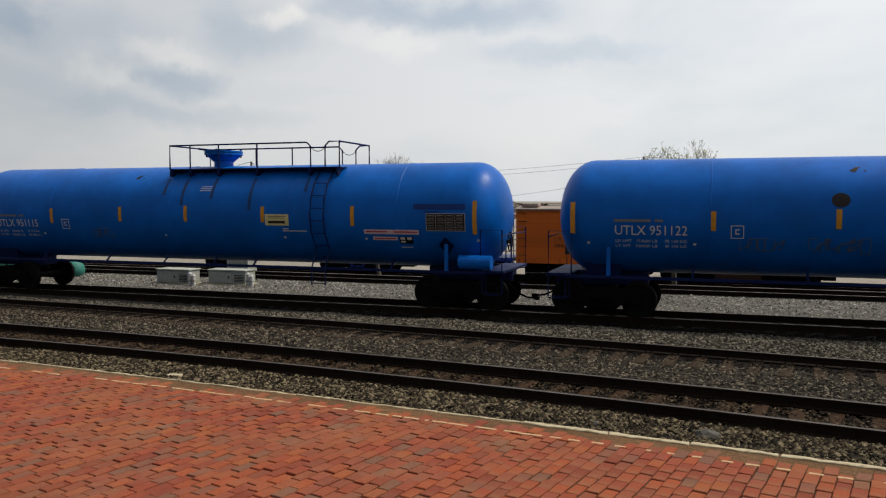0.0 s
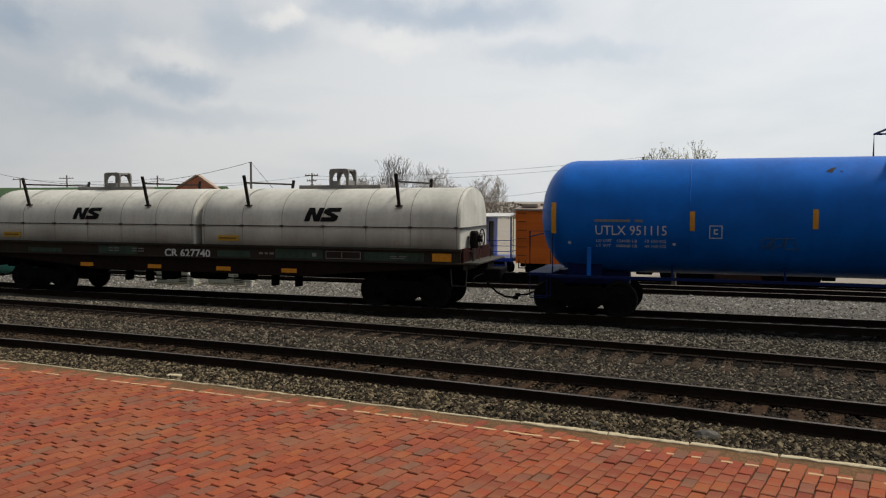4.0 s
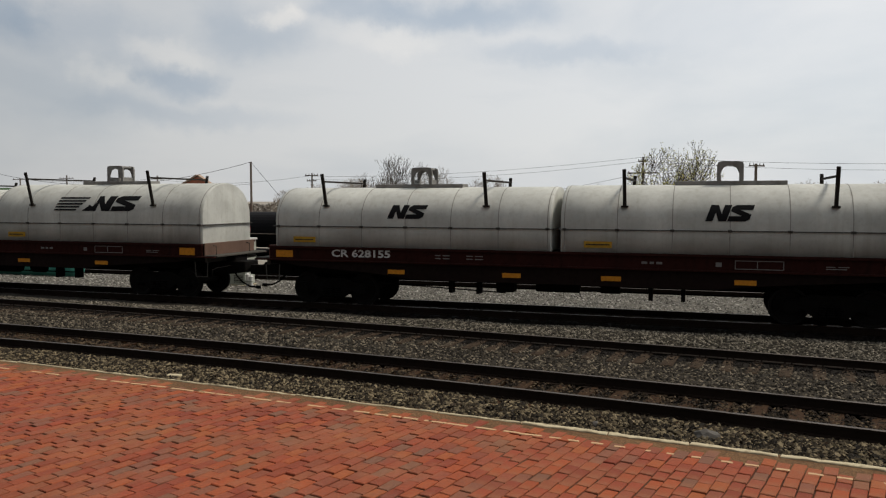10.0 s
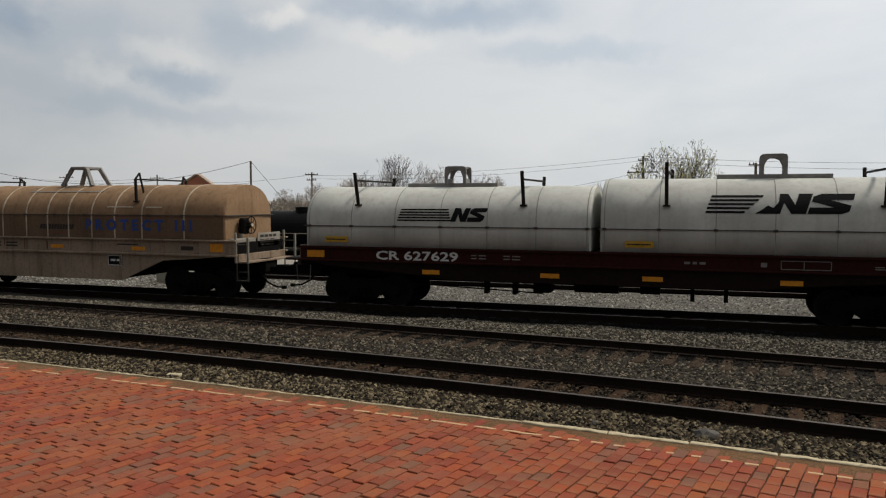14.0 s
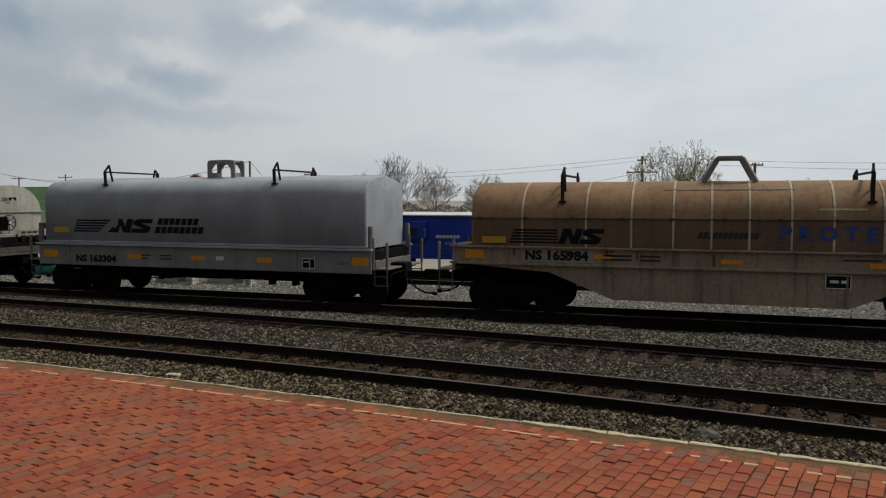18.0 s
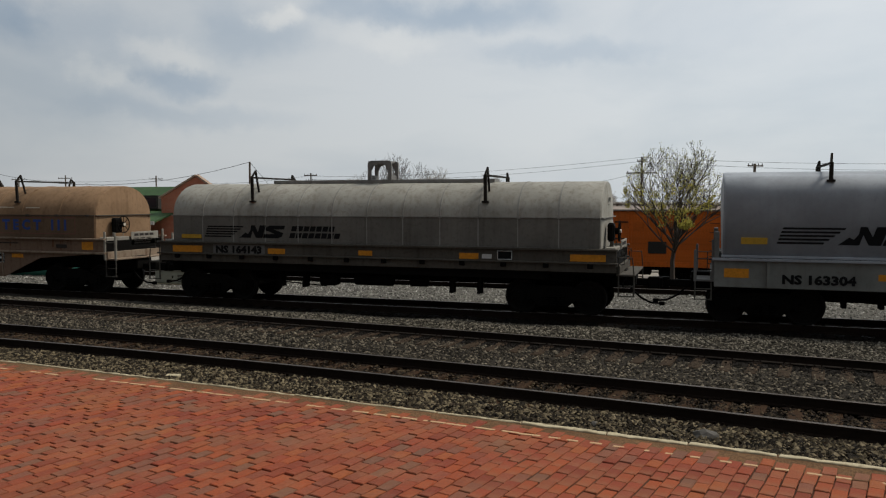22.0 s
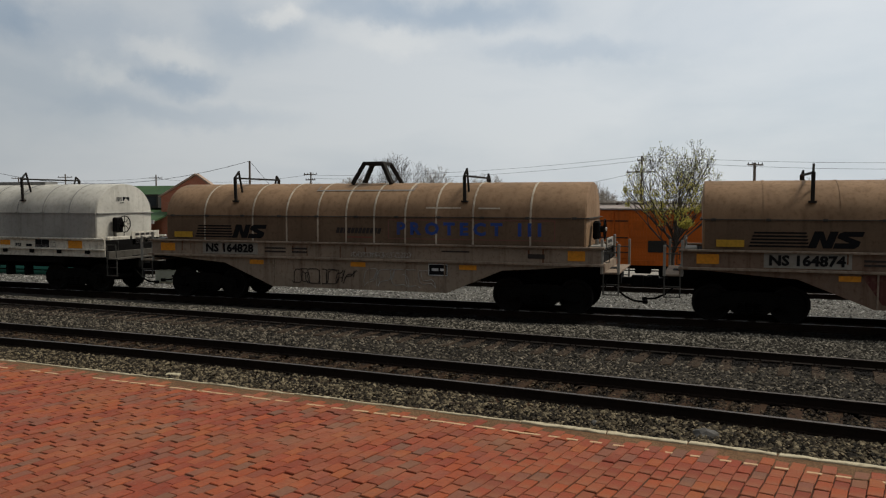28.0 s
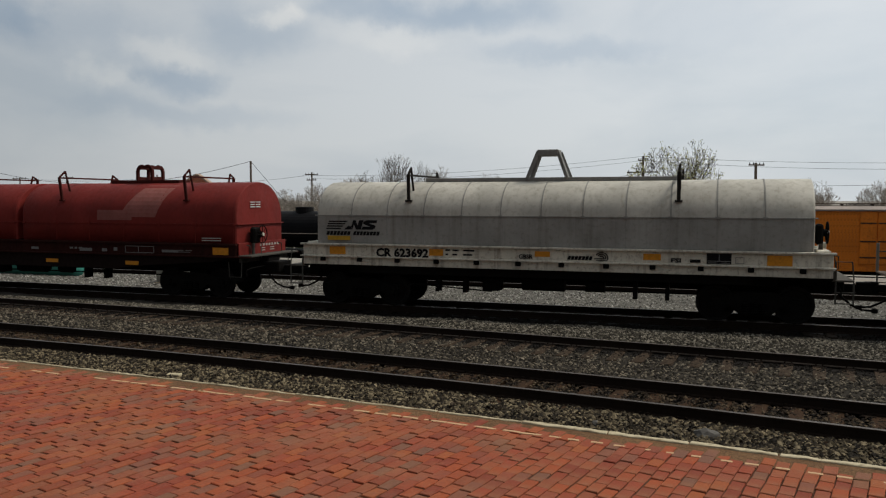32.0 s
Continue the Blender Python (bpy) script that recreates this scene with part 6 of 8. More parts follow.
    put(quads([[(8.3, 1.55), (8.52, 1.8), (8.3, 2.05), (8.08, 1.8)]]), M_BLUE_DARK, "placard_holder", "diamond-shaped placard holder", 0.03, 2)
    for x in (-8.6, -6.0, -1.2, 3.0, 5.6, 8.9):
        put(bars([(x, x + 0.07, 1.93, 1.99)]), M_WHITE, "small_mark")
    for x0, x1, z, h, seed in (((-3.95, -3.2, 2.0, 0.3, 5),) if number[-1] == "5" else ((-4.9, -4.0, 1.98, 0.3, 9), (-3.4, -2.2, 1.98, 0.36, 4), (-0.9, -0.1, 2.02, 0.3, 7))):
        scrawl(car, x0, x1, z, h, seed, d, M_SCRAWL, 0.009, "faint pale scrawl")
    for ob in car.children:
        if ob.name.split(".")[0] in ("crown_platform", "railing", "safety_chain", "manway", "eye_bolt", "vent_valve", "ladder", "air_reservoir", "notice_plate", "notice_print",
                                     "warning_strip", "warning_print", "data_panel", "data_cell", "data_print", "rust_run", "paint_patch", "small_panel", "small_print", "placard_holder"):
            ob.location.x = -1.25 if ob.name.split(".")[0] in ("manway", "eye_bolt", "vent_valve") else (-0.5 if "notice" in ob.name else -0.3)
    return car


blot_car = tank_car(5.6, "glossy blue rail tank car with white numbers", "UTLX 951122")
tank_car(-14.85, "glossy blue rail tank car with crown platform", "UTLX 951115")
bm = bm_new()
bmesh.ops.create_circle(bm, cap_ends=True, segments=14, radius=0.2)
for v in bm.verts:
    v.co = Vector((v.co.x, 0, v.co.y * 0.85))
part("scuff_mark", lay(bm, -2.95, 3.05, lambda z: math.sqrt(max(0.01, 1.5 ** 2 - (z - 2.63) ** 2)), None, 0.006, 4), M_BROWN_SCUFF, blot_car, "dark round scuff with worn paint")
double_hood_car(-34.82, "grey double-hooded coil car on a patchy green and brown frame", (3.42, 3.42), M_HOOD_PALE, M_SILL_DARK, "CR 627740", (-1.16, 1.33, 0.23, 1.67),
                ([(-4.78, 2.44, 1.03, 0.38)], [(3.69, 2.44, 1.06, 0.4)]), M_SILL_RED, (4.03, 4.05), ((-6.6, -5.2, 1.36, 1.5), (-3.7, -2.2, 1.36, 1.62), (0.75, 1.9, 1.36, 1.55), (2.75, 4.3, 1.36, 1.64), (5.6, 7.4, 1.36, 1.6)), brake_right=True, low=(-4.44, -1.8, 0.71, 2.95), z_low=0.94, near_plate=False)
double_hood_car(-54.22, "grey double-hooded coil car on a dark red frame", (3.43, 3.46), M_HOOD_GREY, M_SILL_RED, "CR 628155", (-6.44, 1.45, 0.2, 1.82),
                ([(-4.72, 2.54, 1.05, 0.38)], [(3.73, 2.54, 1.01, 0.4)]), paint("rust_red_end_plate", (0.155, 0.046, 0.028), 0.7, (0.1, 0.05, 0.03)), (4.05, 4.1))
double_hood_car(-73.51, "grey double-hooded coil car with striped emblems", (3.43, 3.6), M_HOOD_GREY, M_SILL_RED, "CR 627629", (-6.08, 1.38, 0.24, 2.42),
                ([(-5.49, 2.45, 2.53, 0.37, 5, 1.6)], [(2.66, 2.71, 3.23, 0.48, 5, 1.25, True)]), paint("pale_rust_end_plate", (0.14, 0.08, 0.055), 0.7, (0.12, 0.07, 0.05)), (4.05, 4.25))
brown_coil_car(-91.10, "brown-grimed coil car with white hood straps", "NS 165984", True)
tall_hood_car(-106.38)
single_hood_car(-121.63, "sooty grey coil car with long ribbed hood", "NS 164143", M_HOOD_SOOT, M_SILL_SOOT, False, 4.22, "arch", True)
brown_coil_car(-137.66, "rust-brown coil car with graffiti on its belly", "NS 164874", False, graffiti=2, extra=[(0.12, 0.5, 1.58, 1.71), (0.6, 0.98, 1.58, 1.71)])
brown_coil_car(-153.46, "brown-grimed coil car with white hood straps and scrawls", "NS 164828", True, graffiti=1)
single_hood_car(-169.17, "coil car with pale ribbed hood and dirty white sill", "CR 623692", M_HOOD_WORN, M_SILL_WHITE, True, 4.42, "frame", False)
double_hood_car(-186.87, "oxide-red double-hooded coil car", (3.6, 3.6), M_HOOD_RED, M_SILL_RED, "", (0, 0, 0, 0), ([], []), M_HOOD_RED, (4.25, 4.25), red=True, brake_right=True, guide_mat=M_GUIDE_RED)

red_patch = paint("pale_repaint_patch", (0.27, 0.095, 0.08), 0.7, (0.2, 0.045, 0.035), 0.5, 0.3, spec=0.2)
d_red = hood_depth(hood_profile(3.6, 1.72))
red_car = TRAIN[-1][0]
part("repaint_patch", lay(quads([[(4.1, 2.5), (5.5, 2.5), (5.9, 3.5), (4.75, 3.5)]]), 4.1, 0, d_red, None, 0.01, 8), red_patch, red_car, "faded pale repaint patch")
part("repaint_patch", lay(quads([[(3.25, 2.4), (4.6, 2.4), (4.6, 2.72), (3.25, 2.72)]]), 3.25, 0, d_red, None, 0.008, 4), red_patch, red_car, "faded pale repaint patch")
small_bars(red_car, [(7.2, 7.9, 1.86, 1.89), (7.2, 7.9, 1.79, 1.82), (-1.9, -0.9, 1.95, 1.98), (-1.8, -0.9, 1.88, 1.91)], M_CHALK, d_red)
small_bars(red_car, [(0.6, 0.9, 1.42, 1.5), (2.6, 3.1, 1.4, 1.5), (3.5, 3.7, 1.4, 1.5), (5.8, 6.4, 1.42, 1.5)], M_STENCIL, flat_depth(1.425))

bm = boxes([(8.475, 8.482, -0.62 + 0.3 * k, -0.36 + 0.3 * k, 2.96 - 0.075 * j, 2.99 - 0.075 * j) for k in range(2) for j in range(3)])
part("stencil_print", bm, M_WHITE, red_car)
bm = boxes([(8.532, 8.538, -0.2 + 0.17 * k, -0.1 + 0.17 * k, 1.6, 1.67) for k in range(7)] + [(8.532, 8.538, -0.15 + 0.55 * k, 0.1 + 0.55 * k, 1.52 - 0.07 * j, 1.545 - 0.07 * j) for k in range(2) for j in range(2)])
part("stencil_print", bm, M_CHALK, red_car)

# ---- beyond the train: parked old cars, depot, trees, poles ----
M_REEFER = paint("weathered_orange_paint", (0.95, 0.25, 0.012), 0.6, (0.34, 0.07, 0.012), 0.6, 0.4)
M_REEFER_B = paint("faded_red_orange_paint", (0.76, 0.16, 0.01), 0.65, (0.25, 0.05, 0.01), 0.45, 0.55)
M_ROOF_GREY = paint("weathered_roof_paint", (0.34, 0.28, 0.24), 0.7, (0.2, 0.14, 0.1), 0.5, 0.3)
M_BROWN = paint("brown_iron", (0.07, 0.04, 0.025), 0.8, (0.03, 0.02, 0.015), 0.5, 0.4)
M_CABOOSE = paint("royal_blue_paint", (0.012, 0.045, 0.36), 0.45, (0.01, 0.03, 0.16), 0.25, 0.3)
M_GLASS = plain("dark_window_glass", (0.02, 0.025, 0.03), 0.12, spec=0.6)
M_WHITE_PAINT = paint("white_paint", (0.66, 0.65, 0.62), 0.5, (0.3, 0.28, 0.24), 0.3, 0.3)
M_GREEN_ROOF = paint("green_roof_sheet", (0.055, 0.115, 0.04), 0.7, (0.03, 0.06, 0.025), 0.35, 0.4)
M_REDSPRAY = plain("faded_red_spray", (0.3, 0.06, 0.06), 0.7)
M_TAR = paint("black_tank_paint", (0.007, 0.007, 0.008), 0.6, (0.014, 0.012, 0.01), 0.3, 0.3, spec=0.1)
M_POLE = paint("grey_weathered_pole", (0.16, 0.13, 0.105), 0.9, (0.07, 0.055, 0.045), 0.4, 0.5)
M_BARK = paint("grey_brown_bark", (0.26, 0.22, 0.19), 0.95, (0.06, 0.045, 0.035), 0.5, 0.4, fine=0.5)
M_BLOSSOM = plain("pale_grey_buds", (0.55, 0.48, 0.42), 0.8)
M_BARK_DARK = paint("dark_young_bark", (0.085, 0.068, 0.054), 0.95, (0.05, 0.04, 0.03), 0.5, 0.4, fine=0.5)
M_BARK_TWIG = paint("grey_twig_bark", (0.13, 0.11, 0.09), 0.95, (0.08, 0.065, 0.05), 0.5, 0.4, fine=0.5)
M_TWIG = plain("pale_twig", (0.37, 0.335, 0.295), 0.9)
M_SPRING = plain("pale_spring_leaf", (0.42, 0.41, 0.17), 0.8)
M_BUD = plain("young_yellow_green_leaf", (0.42, 0.36, 0.05), 0.8)
M_WIRE = plain("dark_cable", (0.03, 0.03, 0.03), 0.6)
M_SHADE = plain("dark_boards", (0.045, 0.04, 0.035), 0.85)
NEAR = 41.0


def old_truck(parent, x, y, z):
    t = part("truck", BOLSTER_ME, None, parent)
    t.location = (x, y, z)
    for s in (-1, 1):
        f = part("side_frame", SIDE_FRAME_ME, None, t)
        f.matrix_basis = pose(0, s * 1.0, 0, 0, 0, 0 if s < 0 else 180)
    for dx in (-0.86, 0.86):
        w = part("wheelset", WHEELSET_ME, None, t)
        w.location = (dx, 0, WHEEL_R)


def reefer(x0, x1, mat, label, number):
    """An old boarded refrigerator car: sheathed sides, hinged doors, roof hatches and running board."""
    car = thing("refrigerator_car", label, "railway car", pose(0, SHOW_Y, SHOW_Z), "parked old railway cars")
    z0, z1 = 1.12, 3.72
    part("floor", boxes([(x0, x1, -1.4, 1.4, z0 - 0.2, z0 + 0.05)]), M_BROWN, car)
    part("body", boxes([(x0 + 0.04, x1 - 0.04, -1.4, 1.4, z0, z1)]), mat, car, "boxy boarded body in worn orange")
    n = int((x1 - x0) / 0.145)
    door = (x0 + x1) / 2
    me = mesh_from("siding_board", boxes([(-0.0715, 0.0715, -0.03, 0, z0 - 0.02, z1 - 0.04)], 0.002), mat)
    for k in range(n):
        x = x0 + 0.07 + k * (x1 - x0 - 0.14) / (n - 1)
        b = part("siding_board", me, None, car)
        b.location = (x, -1.4, 0)
    bm = bm_new()
    loft(bm, [(-1.52, z1 - 0.06), (-1.52, z1 + 0.02), (-0.8, z1 + 0.14), (0, z1 + 0.2), (0.8, z1 + 0.14), (1.52, z1 + 0.02), (1.52, z1 - 0.06)], [x0 - 0.05, x1 + 0.05])
    bmesh.ops.recalc_face_normals(bm, faces=bm.faces[:])
    roof = part("roof", bm, M_ROOF_GREY, car, "pale weathered roof with a running board")
    part("running_board", boxes([(x0 - 0.2, x1 + 0.2, -0.35, 0.35, z1 + 0.26, z1 + 0.3)] + [(x - 0.03, x + 0.03, -0.3, 0.3, z1 + 0.15, z1 + 0.26) for x in np.linspace(x0, x1, 9)]), M_BROWN, roof)
    for s in (0, 1):
        for y in (-0.85, 0.85):
            x = x0 + 0.7 if s == 0 else x1 - 0.7
            part("ice_hatch", boxes([(x - 0.45, x + 0.45, y - 0.35, y + 0.35, z1 + 0.12, z1 + 0.3)], 0.03), M_ROOF_GREY, roof)
    for s in (-1, 1):
        a, b = sorted((door, door + s * 0.75))
        d = part("door", boxes([(a + 0.02, b - 0.02, -1.475, -1.432, z0 + 0.06, z1 - 0.12)], 0.01), mat, car, "hinged boarded door leaf")
        part("hinge", boxes([(a + 0.04, b - 0.04, -1.495, -1.476, z, z + 0.06) for z in (z0 + 0.35, z0 + 1.1, z0 + 1.95)]), M_BROWN, d)
    for x in (x0 + 0.35, x1 - 0.35):
        for k in range(6):
            bm = bm_new()
            z = z0 + 0.15 + (z1 - z0 - 0.35) * k / 5
            ladder_bars(bm, x, -1.52, z, z, 0.45, "x", 1, 0.018)
            part("rung", bm, M_BROWN, car)
        part("sill_step", boxes([(x - 0.2, x + 0.2, -1.46, -1.36, z0 - 0.55, z0 - 0.5), (x - 0.2, x - 0.16, -1.44, -1.38, z0 - 0.5, z0 - 0.1), (x + 0.16, x + 0.2, -1.44, -1.38, z0 - 0.5, z0 - 0.1)]), M_BROWN, car)
    part("side_sill", boxes([(x0, x1, -1.43, -1.33, z0 - 0.28, z0 - 0.02)], 0.01), mat, car)
    part("center_sill", boxes([(x0, x1, -0.3, 0.3, z0 - 0.55, z0 - 0.2)], 0.02), M_IRON, car)
    bm = boxes([(x0 + 3.0, x0 + 3.6, -1.2, -0.5, 0.35, 0.9), (x1 - 4.2, x1 - 3.4, -1.1, -0.4, 0.4, 0.85)], 0.03)
    rod(bm, (x0 + 2, -1.1, 0.55), (x1 - 2, -1.1, 0.55), 0.03, 6)
    part("brake_rigging", bm, M_IRON, car)
    for x in (x0 + 1.7, x1 - 1.7):
        old_truck(car, x, 0, 0)
    part("vent_panel", boxes([(door - 2.6, door - 2.0, -1.45, -1.43, z0 + 0.25, z0 + 0.7)]), M_SHADE, car, "small dark notice board")
    part("vent_panel", boxes([(door + 1.7, door + 2.6, -1.45, -1.43, z0 + 0.4, z0 + 1.0)]), M_SHADE, car, "small dark notice board")
    for body, z, h in (("U.R.T.X.", z0 + 0.95, 0.2), (number, z0 + 0.6, 0.2)):
        part("lettering", lay(glyphs(body, h), door - 3.2, z, flat_depth(1.434), 0.95, 0.006, 1), M_BROWNTXT, car)
    small_bars(car, [(door + 0.95, door + 1.5, z0 + 1.5, z0 + 2.0), (door - 2.9, door - 2.5, z0 + 1.6, z0 + 2.1)], mat, flat_depth(1.434))
    return car


SHOW_Y = NEAR + 1.44
reefer(-9.85, 0.62, M_REEFER_B, "old orange boarded refrigerator car behind a young tree", "38665")
reefer(2.1, 12.6, M_REEFER, "old bright orange boarded refrigerator car", "38704")


def caboose(x0, x1):
    car = thing("caboose", "royal blue steel caboose with end platform and pale roof", "railway car", pose(0, SHOW_Y, SHOW_Z), "parked old railway cars")
    z0, z1 = 1.1, 3.3
    body1 = x1 - 1.55
    part("body", boxes([(x0 + 1.9, body1, -1.4, 1.4, z0, z1)], 0.02), M_CABOOSE, car, "royal blue steel body")
    bm = bm_new()
    loft(bm, [(-1.55, z1), (-1.55, z1 + 0.06), (0, z1 + 0.2), (1.55, z1 + 0.06), (1.55, z1)], [x0, x1])
    bmesh.ops.recalc_face_normals(bm, faces=bm.faces[:])
    part("roof", bm, M_WHITE_PAINT, car, "pale roof overhanging the platforms")
    part("floor", boxes([(x0, x1, -1.4, 1.4, z0 - 0.2, z0)], 0.02), M_CABOOSE, car)
    part("door", boxes([(body1, body1 + 0.03, -0.4, 0.4, z0 + 0.03, z0 + 1.95)]), M_SHADE, car, "dark end door")
    for x in (x0 + 0.1, x1 - 0.1):
        for y in (-1.3, 1.3):
            bm = bm_new()
            rod(bm, (x, y, z0), (x, y, z1), 0.035, 8)
            part("platform_post", bm, M_CABOOSE, car)
    for s, a, b in ((1, body1, x1), (-1, x0, x0 + 1.9)):
        e = x1 - 0.08 if s > 0 else x0 + 0.08
        for z in (0.35, 0.65, 0.95):
            bm = bm_new()
            pipe(bm, [(a + 0.05, -1.36, z0 + z), (b - 0.05, -1.36, z0 + z), (e, -1.3, z0 + z), (e, 1.3, z0 + z)] if s > 0 else [(b - 0.05, -1.36, z0 + z), (a + 0.05, -1.36, z0 + z), (e, -1.3, z0 + z), (e, 1.3, z0 + z)], 0.02, 6)
            part("platform_railing", bm, M_CABOOSE, car, "pipe railing of the end platform")
        bm = bm_new()
        for y in (-1.25, -0.85):
            pipe(bm, [(e, y, z0 - 0.5), (e, y, z1 + 0.1)], 0.02, 6)
        ladder_bars(bm, e, -1.05, z0, z1, 0.4, "y", 7, 0.016)
        part("ladder", bm, M_CABOOSE, car)
        m = (a + b) / 2
        part("steps", boxes([(m - 0.35, m + 0.35, -1.4, -1.0, z0 - 0.42, z0 - 0.38), (m - 0.35, m + 0.35, -1.4, -1.0, z0 - 0.72, z0 - 0.68), (m - 0.38, m - 0.34, -1.4, -1.0, z0 - 0.75, z0), (m + 0.34, m + 0.38, -1.4, -1.0, z0 - 0.75, z0)]), M_CABOOSE, car)
    for x in (body1 - 0.92,):
        w = part("window", boxes([(x - 0.42, x + 0.42, -1.43, -1.4, z0 + 0.35, z0 + 0.75), ], 0.01), M_WHITE_PAINT, car, "small two-pane window")
        for s in (-0.2, 0.2):
            part("pane", boxes([(x + s - 0.16, x + s + 0.16, -1.44, -1.432, z0 + 0.4, z0 + 0.7)]), M_GLASS, w)
    brand_blocks(car, [(body1 - 2.75, body1 - 1.35, z0 + 0.98, z0 + 1.14, 7)], flat_depth(1.404), M_WHITE)
    part("lettering", lay(glyphs("21230", 0.16), body1 - 2.2, z0 + 0.6, flat_depth(1.404), 0.85, 0.006, 1), M_WHITE, car)
    bm = bm_new()
    pipe(bm, [(body1 - 0.6, -1.44, z0 + 0.3), (body1 - 0.5, -1.46, z0 + 0.5), (body1 - 0.35, -1.46, z0 + 1.3), (body1 - 0.1, -1.44, z0 + 1.5)], 0.02, 6)
    part("grab_iron", bm, M_WHITE_PAINT, car)
    for x in (x0 + 1.6, x1 - 1.7):
        old_truck(car, x, 0, 0)
    bay = part("bay", boxes([(-16.2, -14.85, -1.62, -1.4, z0 + 0.86, z0 + 1.9)], 0.03), M_CABOOSE, car, "shallow bay with a dark lookout window")
    w = part("window", boxes([(-15.98, -15.28, -1.64, -1.62, z0 + 1.0, z0 + 1.58)], 0.01), M_CABOOSE, bay, "dark square lookout window")
    part("pane", boxes([(-15.92, -15.34, -1.65, -1.642, z0 + 1.05, z0 + 1.53)]), M_GLASS, bay)
    bm = bm_new()
    pipe(bm, [(-14.95, -1.64, z0 + 1.05), (-14.85, -1.7, z0 + 1.1), (-14.85, -1.7, z0 + 1.45), (-14.95, -1.64, z0 + 1.5)], 0.02, 6)
    part("grab_iron", bm, M_WHITE_PAINT, bay)
    polys = []
    for r0, r1, a0, a1 in ((0.5, 0.42, 0.3, 5.0), (0.34, 0.26, 0.2, 4.6), (0.18, 0.1, 0.0, 5.4)):
        ang = [a0 + (a1 - a0) * k / 18 for k in range(19)]
        polys += [[(-16.75 + r0 * math.cos(p), 2.1 + r0 * math.sin(p)), (-16.75 + r0 * math.cos(q), 2.1 + r0 * math.sin(q)),
                   (-16.75 + r1 * math.cos(q), 2.1 + r1 * math.sin(q)), (-16.75 + r1 * math.cos(p), 2.1 + r1 * math.sin(p))] for p, q in zip(ang, ang[1:])]
    polys += [[(-18.8, 1.72 + 0.18 * k), (-16.6, 1.72 + 0.18 * k), (-16.6, 1.785 + 0.18 * k), (-18.8, 1.785 + 0.18 * k)] for k in range(2)]
    small_bars(car, [(-17.55, -17.1, 1.52, 1.57), (-17.02, -16.5, 1.52, 1.57), (-15.9, -15.1, 1.62, 1.66)], M_STENCIL, flat_depth(1.404))
    part("emblem", lay(quads(polys), -18.8, 0, flat_depth(1.404), None, 0.006, 1), M_WHITE, car, "white emblem of nested arcs")
    part("battery_box", boxes([(x0 + 3.0, x0 + 4.4, -1.3, -0.6, 0.45, 0.95)], 0.03), M_IRON, car)


caboose(-20.2, -10.05)


def black_tank(x0, x1):
    car = thing("tank_car", "black old railway tank car parked on the display track", "railway car", pose(0, SHOW_Y, SHOW_Z), "parked old railway cars")
    bm = bm_new()
    rod(bm, (x0 + 0.5, 0, 2.4), (x1 - 0.5, 0, 2.4), 1.1, 32)
    for x in (x0 + 0.5, x1 - 0.5):
        s = 1 if x > 0.5 * (x0 + x1) else -1
        rod(bm, (x, 0, 2.4), (x + s * 0.25, 0, 2.4), 1.1, 32, 0.75) if s > 0 else rod(bm, (x - 0.25, 0, 2.4), (x, 0, 2.4), 0.75, 32, 1.1)
    part("tank", bm, M_TAR, car, "black riveted tank")
    for mat, x, z, h, seed in ((M_TEAL, x0 + 2.9, 2.45, 0.62, 2), (M_REDSPRAY, x0 + 3.2, 2.5, 0.4, 6)):
        scrawl(car, x, x + 0.45, z, h, seed, lambda v: math.sqrt(max(0.01, 1.21 - (v - 2.4) ** 2)), mat, 0.035)
    bm = bm_new()
    rod(bm, (-23.3, 0, 3.3), (-23.3, 0, 3.75), 0.55, 20)
    part("dome", bm, M_TAR, car)
    part("frame", boxes([(x0, x1, -1.3, 1.3, 1.0, 1.15), (x0, x1, -0.3, 0.3, 0.65, 1.0)], 0.02), M_IRON, car)
    bm = bm_new()
    for x in (x0 + 0.1, x1 - 0.1):
        pipe(bm, [(x, -1.3, 1.1), (x, -1.3, 2.3), (x, 1.3, 2.3), (x, 1.3, 1.1)], 0.022, 6)
    pipe(bm, [(x0 + 0.1, -1.32, 2.2), (x1 - 0.1, -1.32, 2.2)], 0.02, 6)
    part("hand_rail", bm, M_ROOF_GREY, car)
    for x in (x0 + 1.6, x1 - 1.6):
        old_truck(car, x, 0, 0)


black_tank(-30.2, -19.0)


# -- depot building with a brick gable --
def wall_with_bricks(name, pts, y, thick, mat, parent):
    bm = bm_new()
    a, b = [bm.verts.new((x, y, z)) for x, z in pts], [bm.verts.new((x, y + thick, z)) for x, z in pts]
    bm.faces.new(a), bm.faces.new(b[::-1])
    n = len(pts)
    for k in range(n):
        bm.faces.new((a[k], b[k], b[(k + 1) % n], a[(k + 1) % n]))
    bmesh.ops.recalc_face_normals(bm, faces=bm.faces[:])
    return part(name, bm, mat, parent)


